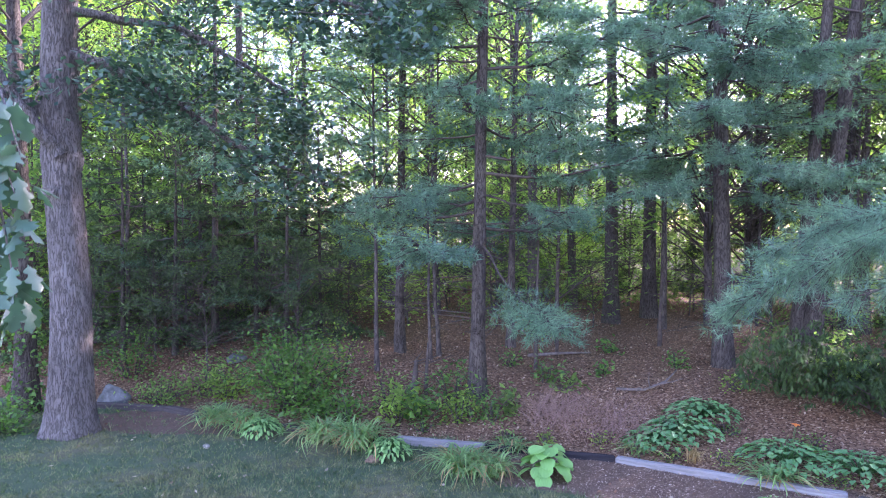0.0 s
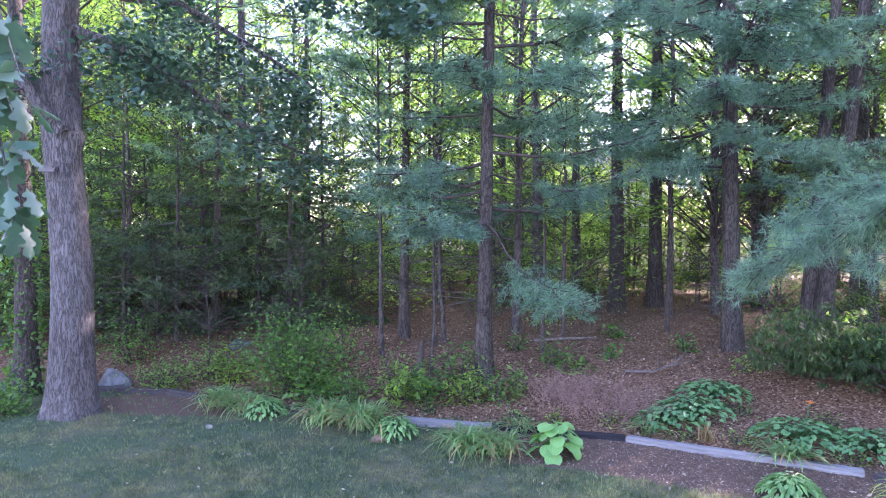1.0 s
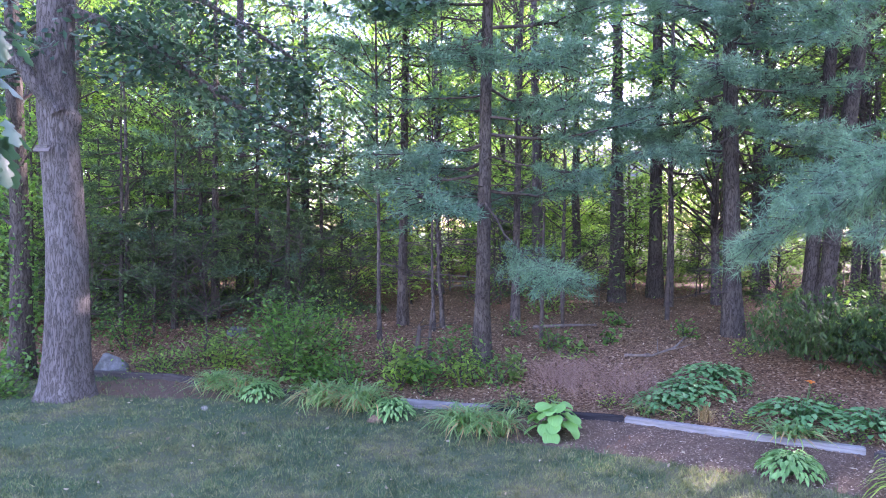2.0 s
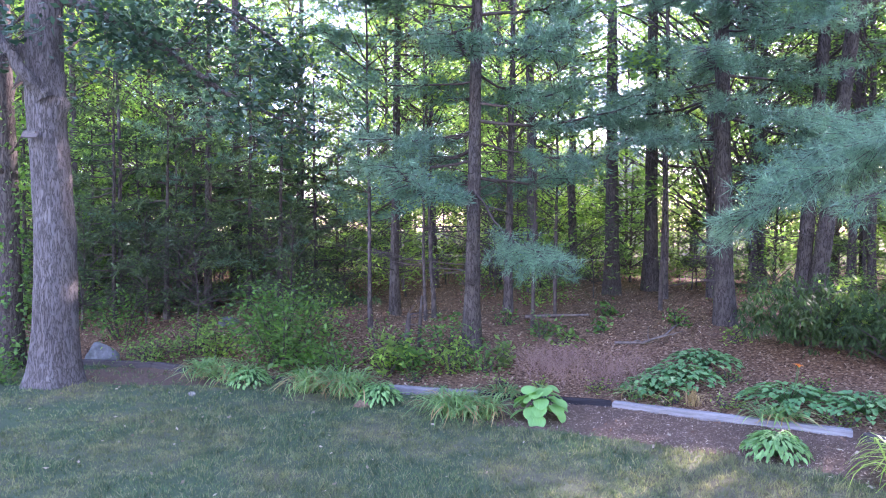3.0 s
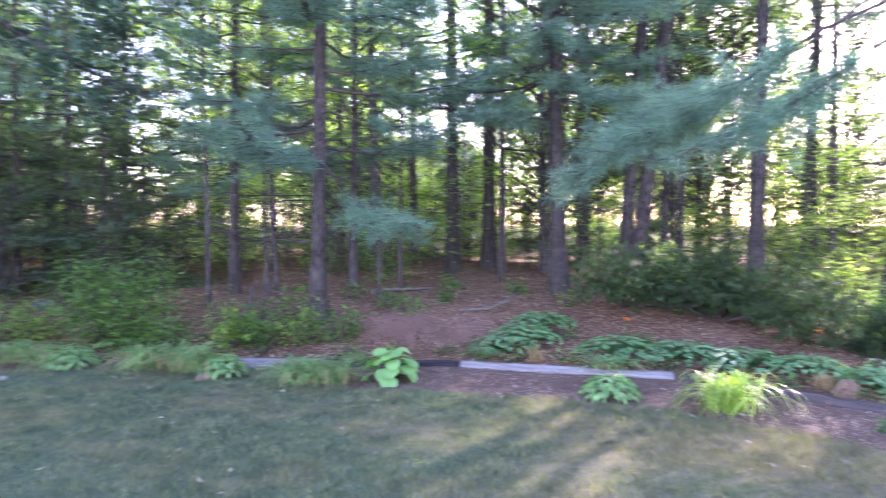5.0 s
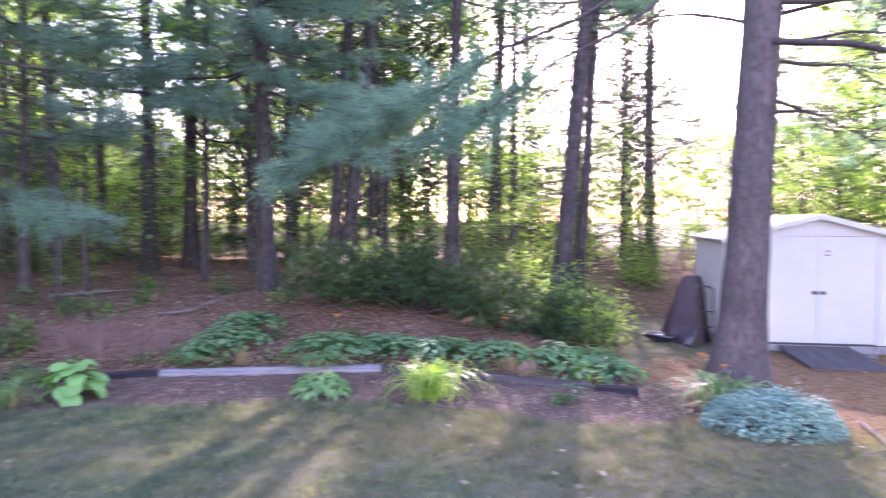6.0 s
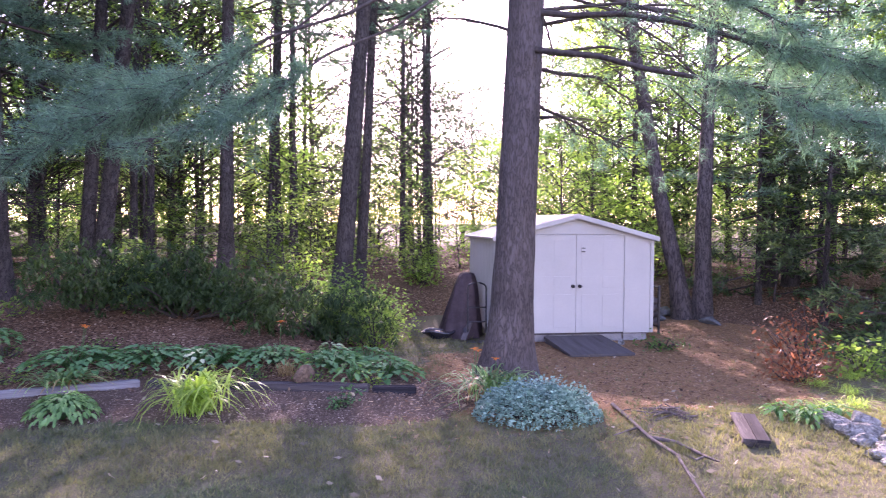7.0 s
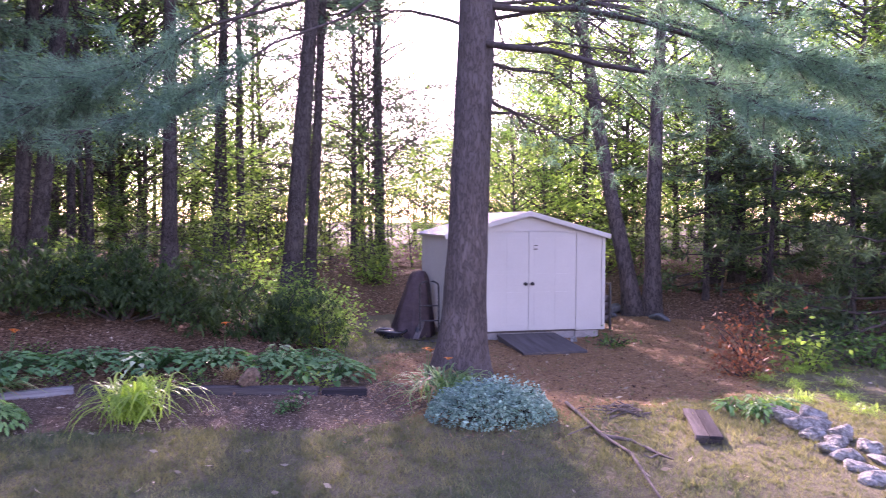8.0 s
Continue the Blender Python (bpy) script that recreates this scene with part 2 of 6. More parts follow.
def land(x, y):
    x, y = np.asarray(x, float), np.asarray(y, float)
    s = behind(x, y)
    z = -0.20 * ease(7.5, 11.0, x) * ease(-4, 1, y)
    near = ease(-4, -1, x) * (1 - ease(6.0, 7.0, x))
    z = z + (0.10 * near) * ease(0.0, 0.12, s) + 0.50 * ease(0.0, 3.0, s) + 0.014 * np.clip(s, 0, 60) - z * ease(0, 4, s)
    z = z + 0.045 * ease(-1.0, -0.1, s) * ease(-0.5, 0.5, x) * (1 - ease(6.3, 7.0, x)) * (1 - ease(0.0, 0.12, s))
    return z + wavy(x, y) * (0.012 + 0.03 * ease(0, 2, s))


def ground_at(x, y):
    return float(land(np.array([x]), np.array([y]))[0])


def zone_masks(x, y):
    s = behind(x, y)
    w = 0.12 * wavy(2.3 * x, 2.3 * y) + 0.08 * wavy(5.1 * y, 4.7 * x)
    litter = ease(-0.1, 0.25, s + w * 0.6)
    bed = ease(-1.45, -1.2, s + w) * ease(0.2, 1.2, x + w) * (1 - ease(7.0, 7.6, x))
    # straw-covered yard before the shed
    ex, ey = (x - 11.4) / 5.2, (y - 4.6) / 2.9
    yard = 1 - ease(0.72, 1.08, np.hypot(ex * 0.8 + ey * 0.45, ey * 0.9 - ex * 0.35) + w * 0.5)
    oakring = 1 - ease(0.9, 1.5, np.hypot((x + 4.6) / 1.5, (y - 11.8) / 0.7) + w)
    litter = litter * (1 - ease(27, 40, np.hypot(x, y)))
    return np.clip(litter, 0, 1), np.clip(np.maximum(np.maximum(bed, oakring * 0.8), 0), 0, 1), np.clip(yard, 0, 1)


def ground():
    near = np.concatenate([np.arange(-14, 20.01, 0.14)])
    gx = np.concatenate([[-420, -200, -110, -70, -45, -32, -24, -18, -16], near, [21, 23, 26, 30, 36, 45, 60, 90, 150, 250, 420]])
    gy = np.concatenate([[-420, -200, -90, -40, -20, -12, -8, -6], np.arange(-4, 22.01, 0.14), [23, 25, 28, 32, 38, 46, 60, 90, 150, 250, 420]])
    X, Y = np.meshgrid(gx, gy)
    Z = land(X, Y)
    rng = rng_of(3)
    Z = Z + rng.normal(0, 0.006, Z.shape) * (np.abs(X) < 21)
    w, h = len(gx), len(gy)
    i = np.arange(h - 1)[:, None] * w + np.arange(w - 1)[None]
    quads = np.stack([i, i + 1, i + w + 1, i + w], -1).reshape(-1, 4)
    me = mesh_of("ground", np.stack([X, Y, Z], -1).reshape(-1, 3), quads, None, True)
    for name, vals in zip(("litter", "bed", "yard"), zone_masks(X, Y)):
        me.attributes.new(name, "FLOAT", "POINT").data.foreach_set("value", vals.ravel().astype(np.float32))
    m, n, l, bs, _ = nodes_of("ground")
    fine, mid, big = noise_of(n, l, 45, 6, 0.65), noise_of(n, l, 7, 6, 0.6), noise_of(n, l, 0.8, 5, 0.6)
    def tone(stops, src):
        r = ramp_of(n, stops)
        l.new(src.outputs["Fac"], r.inputs["Fac"])
        return r.outputs["Color"]
    vor = n.new("ShaderNodeTexVoronoi")
    vor.inputs["Scale"].default_value, vor.inputs["Randomness"].default_value = 38, 1
    tc = n.new("ShaderNodeTexCoord")
    l.new(tc.outputs["Object"], vor.inputs["Vector"])
    flake = n.new("ShaderNodeSeparateColor")
    l.new(vor.outputs["Color"], flake.inputs["Color"])
    sep = n.new("ShaderNodeSeparateXYZ")
    l.new(tc.outputs["Object"], sep.inputs[0])
    worn = n.new("ShaderNodeMapRange")
    for k, v in ((1, 0.5), (2, 7.0), (3, -0.12), (4, 0.30)):
        worn.inputs[k].default_value = v
    l.new(sep.outputs["X"], worn.inputs[0])
    drier = n.new("ShaderNodeMath")
    l.new(big.outputs["Fac"], drier.inputs[0])
    l.new(worn.outputs[0], drier.inputs[1])
    dry = ramp_of(n, [(0.35, (0, 0, 0)), (0.65, (1, 1, 1))])
    l.new(drier.outputs[0], dry.inputs["Fac"])
    lawn = mix_of(n, l, "MIX", dry.outputs["Color"], tone([(0.3, (0.036, 0.066, 0.034)), (0.7, (0.082, 0.12, 0.062))], fine), tone([(0.3, (0.085, 0.078, 0.048)), (0.7, (0.17, 0.156, 0.092))], fine))
    def flakes(stops):
        r = ramp_of(n, stops)
        l.new(flake.outputs[0], r.inputs["Fac"])
        return r.outputs["Color"]
    litter = mix_of(n, l, "MULTIPLY", 0.7, flakes([(0.0, (0.06, 0.034, 0.020)), (0.5, (0.155, 0.088, 0.050)), (0.85, (0.23, 0.145, 0.088)), (1.0, (0.36, 0.26, 0.18))]), tone([(0.3, (0.55, 0.55, 0.55)), (0.7, (1, 1, 1))], mid))
    bed = mix_of(n, l, "MULTIPLY", 0.6, tone([(0.35, (0.075, 0.048, 0.034)), (0.7, (0.185, 0.13, 0.092))], fine), tone([(0.3, (0.6, 0.6, 0.6)), (0.7, (1.1, 1.1, 1.1))], mid))
    yard = mix_of(n, l, "MULTIPLY", 0.6, tone([(0.35, (0.16, 0.085, 0.038)), (0.7, (0.40, 0.24, 0.11))], fine), tone([(0.3, (0.6, 0.6, 0.6)), (0.7, (1.1, 1.1, 1.1))], mid))
    c = lawn
    for name, col in (("yard", yard), ("bed", bed), ("litter", litter)):
        at = n.new("ShaderNodeAttribute")
        at.attribute_name = name
        ad = n.new("ShaderNodeMath")
        ad.operation = "MULTIPLY_ADD"
        l.new(mid.outputs["Fac"], ad.inputs[0])
        ad.inputs[1].default_value = 0.8
        ad.inputs[2].default_value = -0.4
        su = n.new("ShaderNodeMath")
        l.new(ad.outputs[0], su.inputs[0])
        l.new(at.outputs["Fac"], su.inputs[1])
        th = ramp_of(n, [(0.4, (0, 0, 0)), (0.6, (1, 1, 1))])
        l.new(su.outputs[0], th.inputs["Fac"])
        c = mix_of(n, l, "MIX", th.outputs["Color"], c, col)
    l.new(c, bs.inputs["Base Color"])
    bs.inputs["Roughness"].default_value, bs.inputs["Specular IOR Level"].default_value = 0.95, 0.15
    bump_on(n, l, bs, fine.outputs["Fac"], 0.8, 0.03)
    me.materials.append(m)
    return tagged(new("ground", me), "mown lawn, mulch bed and leaf-strewn woodland floor", "ground", kind="structure")


GROUND = ground()


# ---- where the sun finds its way through ----
SUN_GAPS = [(1.8, 7.5, 0), (1.5, 8.1, 0), (2.2, 7.1, 0), (3.3, 7.8, 0), (4.1, 6.8, 0), (5.0, 4.2, 0), (3.7, 5.9, 0), (4.7, 6.9, 0.3), (6.3, 3.0, 0), (6.2, 2.2, 0), (6.8, 1.6, 0), (9.6, 2.1, 0), (10.2, 1.6, 0), (8.9, 1.5, 0),
            (13.3, 4.6, 0), (8.8, 9.4, 1), (-5.72, 10.82, 3.5), (5.9, 15.9, 0.8)]


def shades(p, clear):
    """Whether a point stands within `clear` metres of the sun's way to a lit fleck."""
    for gap in SUN_GAPS:
        d = np.asarray(p, float) - gap
        along = float(d @ SUNWARD)
        if along > 0.5 and np.linalg.norm(d - along * SUNWARD) < clear:
            return True
    return False


# ---- trees ----
def trunk_path(h, lean, rng, k=14, sway=0.06):
    z = np.linspace(-0.15, h, k)
    t = np.clip(z, 0, None)
    x = lean[0] * t + sway * np.cumsum(rng.normal(0, 1, k)) * 0.3
    y = lean[1] * t + sway * np.cumsum(rng.normal(0, 1, k)) * 0.3
    x, y = x - x[0], y - y[0]
    return np.stack([x, y, z], -1)


def point_on(path, z):
    return np.array([np.interp(z, path[:, 2], path[:, i]) for i in range(3)])


def flare(z, r, h, top=0.25, root=0.45, reach=0.35):
    return r * (1 - (1 - top) * np.clip(z, 0, None) / h) * (1 + root * np.exp(-np.clip(z + 0.15, 0, None) / reach))


def leafy_tree(seed, h, r, low, spread, clumps, per, size, bark_m, leaf_m, lean=(0, 0), name="woodland_tree", label="", clump_r=0.55, at=None):
    """A broadleaf: trunk, limbs that reach out to clumps, and a crown of separate leaves."""
    rng = rng_of(seed)
    tree = thing(name, label, "tree")
    path = trunk_path(h, lean, rng)
    s = Soup()
    rod(s, path, flare(path[:, 2], r, h, 0.2), 10, wobble=0.05, seed=seed)
    child("trunk", s.mesh("trunk", bark_m, True), tree)
    limbs, leaves = Soup(), Soup()
    for _ in range(clumps):
        z = low + (h * 1.02 - low) * rng.random() ** 0.9
        f = (z - low) / (h - low)
        rad = spread * (0.35 + 0.75 * math.sin(math.pi * min(1, 0.18 + 0.75 * f))) * math.sqrt(rng.uniform(0.08, 1))
        az = rng.uniform(0, 2 * np.pi)
        end = point_on(path, min(z, h)) + np.array([math.cos(az) * rad, math.sin(az) * rad, 0.0])
        if at is not None and shades(end + [*at, ground_at(*at)], 0.3):
            continue
        start = point_on(path, max(0.6, z - rad * rng.uniform(0.35, 0.75)))
        mid = (start + end) / 2 + np.array([0, 0, 0.10 * rad]) + rng.normal(0, 0.06, 3)
        rr = 0.006 + 0.005 * rad * min(1, r / 0.1)
        rod(limbs, [start, mid, end], [rr * 1.6, rr, rr * 0.4], 4)
        k = int(per * rng.uniform(0.6, 1.3))
        cr = clump_r * rng.uniform(0.7, 1.4)
        pts = end + rng.normal(0, 1, (k, 3)) * np.array([cr * 0.62, cr * 0.62, cr * 0.26])
        scatter_leaves(leaves, pts, size, rng, small=True)
    tagged(child("twigwork", limbs.mesh("twigwork", M_TWIG), tree), kind="stuff")
    tagged(child("crown", leaves.mesh("crown", leaf_m), tree), kind="stuff")
    return tree


def branch_object(tree, wood, tufts, rng, k, length, width, needle_m):
    """One branch as a part of its tree, with its sprays of needles under it."""
    br = child("branch", wood.mesh("branch", M_TWIG), tree)
    if tufts:
        nd = Soup()
        scatter_needles(nd, np.concatenate([a for a, _ in tufts]), np.concatenate([d for _, d in tufts]), rng, k, length, width)
        tagged(child("needle_spray", nd.mesh("needle_spray", needle_m), br), kind="stuff")
    return br


def bough(wood, tufts, start, end, rng, sag=0.25, r=0.03, bare=0.35, side=0.75, density=13, lift=0.0, fluff=0.22):
    """A pine branch from start to end with flat sprays of shoots on its outer part."""
    start, end = np.asarray(start, float), np.asarray(end, float)
    L = np.linalg.norm(end - start)
    t = np.linspace(0, 1, 8)[:, None]
    pts = start + (end - start) * t + np.array([0, 0, 1.0]) * (-sag * L * 4 * t * (1 - t) * 0.35 + lift * L * t * t) + rng.normal(0, 0.02 * L, (8, 3)) * np.sqrt(t * (1.2 - t))
    rod(wood, pts, r * (1 - 0.8 * t[:, 0]), 5)
    for u in rng.uniform(0.12, 0.7, int(L * 1.6)):
        p = np.array([np.interp(u, t[:, 0], pts[:, i]) for i in range(3)])
        q = p + rng.normal(0, 0.22, 3) * [1, 1, 0.8]
        rod(wood, [p, (p + q) / 2 + rng.normal(0, 0.02, 3), q], [0.007, 0.005, 0.002], 3)
    fwd = unit((end - start)[None])[0]
    out = unit(np.cross(fwd, [0, 0, 1.0])[None])[0]
    n = max(4, int(L * density))
    for u in rng.uniform(bare, 1.0, n):
        p = np.array([np.interp(u, t[:, 0], pts[:, i]) for i in range(3)])
        sg = rng.choice([-1, 1])
        v = (u - bare) / (1 - bare)
        ln = side * rng.uniform(0.25, 1.0) * (1.15 - 0.75 * v) * min(1, 0.45 + 2.2 * v) * min(1, L * 0.5)
        d = unit((fwd * rng.uniform(0.4, 1.1) + out * sg + np.array([0, 0, rng.normal(0.0, fluff)]))[None])[0]
        q = p + d * ln + np.array([0, 0, -0.10 * ln])
        rod(wood, [p, (p + q) / 2 + [0, 0, 0.02], q], [0.007, 0.005, 0.003], 3)
        m = max(2, int(ln / 0.085))
        uu = np.linspace(0.3, 1.05, m)[:, None]
        tufts.append((p + (q - p) * uu + rng.normal(0, 0.02, (m, 3)), np.repeat(d[None] + [[0, 0, 0.25]], m, 0)))


def pine(seed, h, r, low, reach, step, bark_m=None, needle_m=None, k=12, width=0.006, length=0.11, density=11, dead=22, lean=(0, 0), name="pine_tree", label="", side=0.75, top=None, joined=False, at=None, arms=()):
    """A white pine: straight trunk, bare lower snags, level plates of needles."""
    rng = rng_of(seed)
    needle_m = needle_m or M_NEEDLE
    tree = thing(name, label, "tree")
    path = trunk_path(h, lean, rng, sway=0.03)
    s = Soup()
    rod(s, path, flare(path[:, 2], r, h, 0.25), 14, wobble=0.03, seed=seed)
    child("trunk", s.mesh("trunk", bark_m or M_PINE, True), tree)
    wood, tufts = Soup(), []
    for _ in range(dead):
        z = rng.uniform(0.8, max(1.2, low * 1.3))
        az, ln = rng.uniform(0, 2 * np.pi), rng.uniform(0.3, 2.0)
        p = point_on(path, z)
        q = p + np.array([math.cos(az) * ln, math.sin(az) * ln, rng.normal(0.0, 0.15) * ln])
        rod(wood, [p, (p + q) / 2 + rng.normal(0, 0.04, 3), q], [0.011, 0.007, 0.003], 4)
        for u in rng.uniform(0.3, 1.0, 0 if joined else 6):
            b = p + (q - p) * u
            rod(wood, [b, b + rng.normal(0, 1, 3) * [0.26, 0.26, 0.14]], [0.005, 0.002], 3)
        if not joined:
            branch_object(tree, wood, None, rng, k, length, width, needle_m)
            wood = Soup()
    z = low
    while z < (top or h):
        az = rng.uniform(0, 2 * np.pi)
        f = (z - low) / (h - low)
        ln = reach * (1 - 0.75 * f) * rng.uniform(0.55, 1.1)
        p = point_on(path, z)
        q = p + np.array([math.cos(az) * ln, math.sin(az) * ln, rng.normal(-0.02, 0.12) * ln])
        if at is not None and any(shades(p + (q - p) * u + [*at, ground_at(*at)], 0.38) for u in (0.45, 0.7, 0.95)):
            z += step * 0.5
            continue
        bough(wood, tufts, p, q, rng, 0.2, 0.012 + 0.008 * ln, 0.3, side, density, 0.05)
        if not joined:
            branch_object(tree, wood, tufts, rng, k, length, width, needle_m)
            wood, tufts = Soup(), []
        z += step * rng.uniform(0.5, 1.5)
    for z0, dx, dy, z1, sd, dens, bare in arms:
        bough(wood, tufts, point_on(path, z0), (dx, dy, z1), rng, 0.15, 0.02, bare, sd, dens, 0.0, 0.3)
        branch_object(tree, wood, tufts, rng, 14, 0.13, 0.0045, needle_m)
        wood, tufts = Soup(), []
    if joined:
        tagged(branch_object(tree, wood, tufts, rng, k, length, width, needle_m), kind="stuff")
    return tree


def stand(tree, x, y, turn=0.0, sink=0.0):
    tree.matrix_basis = pose(x, y, ground_at(x, y) - sink, 0, 0, turn)
    return tree


def another(tree, x, y, turn, scale=1.0):
    t = copy_thing(tree, pose(x, y, ground_at(x, y), 0, 0, turn))
    t.scale = (scale, scale, scale)
    return t


# oak at the lawn's edge
def oak():
    rng = rng_of(11)
    tree = thing("oak_tree", "large grey oak with furrowed bark and drooping leafy limbs", "tree", at=pose(-5.92, 11.1, 0.02))
    sides = 72
    z = np.concatenate([np.linspace(-0.1, 7.5, 80), np.linspace(7.8, 13, 10)])
    ang = np.linspace(0, 2 * np.pi, sides, endpoint=False)
    Z, A = np.meshgrid(z, ang, indexing="ij")
    R = 0.292 * (1 - 0.022 * np.clip(Z, 0, None)) * (1 + 0.46 * np.exp(-np.clip(Z + 0.1, 0, None) / 0.36) + 0.17 * np.exp(-np.clip(Z, 0, None) / 1.4))
    R = R * (1 + 0.05 * np.exp(-Z / 0.6) * np.sin(5 * A + 1) + 0.02 * np.sin(3 * A + Z))
    furrow = np.array([[noise.noise(Vector((math.cos(a) * 6.5, math.sin(a) * 6.5, zz * 1.6))) for a in ang] for zz in z])
    fine = np.array([[noise.noise(Vector((math.cos(a) * 11 + 7, math.sin(a) * 11, zz * 3))) for a in ang] for zz in z])
    R = R + 0.014 * np.abs(furrow) + 0.010 * fine
    turned = np.minimum(A, 2 * np.pi - A)
    burl = np.exp(-((Z - 4.30) / 0.16) ** 2 - (turned / 0.4) ** 2) + 0.8 * np.exp(-((Z - 4.66) / 0.14) ** 2 - (turned / 0.4) ** 2)
    R = R + 0.11 * burl
    cx, cy = np.interp(Z, (0, 1.2, 2.3, 3.4, 4.4, 6.0, 13.0), (0, 0.03, 0.04, -0.02, -0.11, -0.11, 0.2)), 0.01 * Z
    V = np.stack([cx + R * np.cos(A), cy + R * np.sin(A), Z], -1).reshape(-1, 3)
    i = np.arange(len(z) - 1)[:, None] * sides + np.arange(sides)[None]
    j = np.arange(len(z) - 1)[:, None] * sides + (np.arange(sides)[None] + 1) % sides
    child("trunk", mesh_of("trunk", V, np.stack([i, j, j + sides, i + sides], -1).reshape(-1, 4), M_OAK, True), tree)
    def limb(pts, r, sprays, per, spread, size=0.15, flatten=0.55):
        limbs, leaves = Soup(), Soup()
        pts = np.array(pts, float)
        t = np.linspace(0, 1, len(pts))
        tt = np.linspace(0, 1, 12)
        fine_pts = np.stack([np.interp(tt, t, pts[:, i]) for i in range(3)], -1) + rng.normal(0, 0.02, (12, 3))
        rod(limbs, fine_pts, r * (1 - 0.8 * tt), 8, wobble=0.05)
        for u in rng.uniform(0.28, 1.05, sprays):
            p = np.array([np.interp(min(u, 1), t, pts[:, i]) for i in range(3)])
            off = rng.normal(0, 1, 3) * spread
            q = p + off
            if shades(q + [-5.92, 11.1, 0.02], 0.4):
                continue
            rod(limbs, [p, (p + q) / 2 + rng.normal(0, 0.03, 3), q], [0.014, 0.009, 0.004], 4)
            n = int(per * rng.uniform(0.6, 1.4))
            scatter_leaves(leaves, q + rng.normal(0, 1, (n, 3)) * np.array([0.24, 0.24, 0.24 * flatten]), size, rng, 0.35, 0.6, 0.6)
        made = child("limb", limbs.mesh("limb", M_OAK, True), tree)
        tagged(child("foliage", leaves.mesh("foliage", M_OAKLEAF), made), kind="stuff")

    # offsets from the trunk's foot
    limb([(0.0, 0, 6.0), (0.7, 0.3, 5.75), (1.45, 0.6, 5.35), (2.5, 0.9, 4.6), (3.9, 1.1, 3.95)], 0.10, 46, 75, np.array([0.42, 0.45, 0.30]), 0.13)
    limb([(0.0, 0, 6.6), (1.4, 0.8, 6.6), (2.6, 1.3, 6.0), (3.8, 1.6, 5.2)], 0.08, 20, 70, np.array([0.40, 0.5, 0.28]), 0.13)
    limb([(0.0, 0, 7.2), (2.0, -0.4, 7.1), (3.6, -0.8, 6.7), (5.0, -1.0, 6.25)], 0.10, 46, 70, np.array([0.6, 0.6, 0.28]), 0.125)
    limb([(0.0, 0, 7.6), (2.4, 0.6, 7.9), (4.6, 1.2, 7.8), (6.4, 1.6, 7.5)], 0.09, 36, 56, np.array([0.7, 0.7, 0.4]), 0.12)
    limb([(-0.1, 0, 4.9), (-0.6, -0.1, 5.2), (-1.3, -0.4, 5.5), (-2.6, -0.8, 5.7)], 0.12, 14, 30, np.array([0.5, 0.5, 0.4]))
    limb([(0.0, -0.12, 4.35), (-0.22, -0.36, 4.75), (-0.55, -0.5, 5.3), (-1.1, -0.7, 6.3)], 0.13, 8, 20, np.array([0.5, 0.5, 0.4]))
    limb([(0, 0, 7.2), (0.6, -2.5, 7.0), (1.7, -5.0, 6.2), (2.9, -6.8, 5.0), (3.5, -7.5, 4.3)], 0.10, 4, 8, np.array([0.2, 0.2, 0.15]), 0.2)
    # a hanging spray of large lobed leaves near the eye
    lobes = [(0.0, 0.004), (0.10, 0.05), (0.18, 0.20), (0.26, 0.24), (0.33, 0.13), (0.42, 0.17), (0.52, 0.31), (0.60, 0.30), (0.66, 0.14), (0.74, 0.18), (0.84, 0.21), (0.90, 0.12), (1.0, 0.01)]
    V, F = [], []
    for i, (u, wd) in enumerate(lobes):
        drop = -0.16 * u * u
        V += [(u, wd, drop - 0.25 * wd), (u, 0, drop), (u, -wd, drop - 0.25 * wd)]
        if i:
            a = 3 * i
            F += [(a - 3, a, a + 1, a - 2), (a - 2, a + 1, a + 2, a - 1)]
    lobed = mesh_of("leaf", np.array(V), np.array(F), M_OAKLEAF, True)
    twig = Soup()
    stems = [((2.9, -6.8, 5.0), (3.6, -7.55, 3.95), (3.95, -7.85, 3.42)), ((3.5, -7.45, 4.25), (3.8, -7.75, 3.5), (3.95, -7.85, 2.94)), ((3.3, -7.2, 4.5), (3.75, -7.65, 4.0), (3.95, -7.8, 3.6))]
    for st in stems:
        rod(twig, st, [0.012, 0.008, 0.003], 5)
    spray = child("limb", twig.mesh("limb", M_OAK), tree)
    for k in range(64):
        st = np.array(stems[(0, 1, 1, 2)[k % 4]])
        u = rng.uniform(0.6, 1.0)
        p = st[1] + (st[2] - st[1]) * (u * 2 - 1 if u > 0.5 else 0) + rng.normal(0, 1, 3) * [0.05, 0.06, 0.05]
        child("leaf", lobed, spray, m=pose(*p, rng.uniform(-35, 35), rng.uniform(5, 70), rng.uniform(0, 360)) @ Matrix.Scale(rng.uniform(0.14, 0.21), 4))
    limb([(0, 0, 8), (1.5, -2, 9), (3.5, -2.5, 9.2)], 0.12, 26, 40, np.array([0.8, 0.8, 0.6]))
    limb([(0, 0, 8), (-2, -1, 9), (-4, -1.5, 8.2)], 0.12, 26, 40, np.array([0.8, 0.8, 0.6]))
    return tree


OAK = oak()


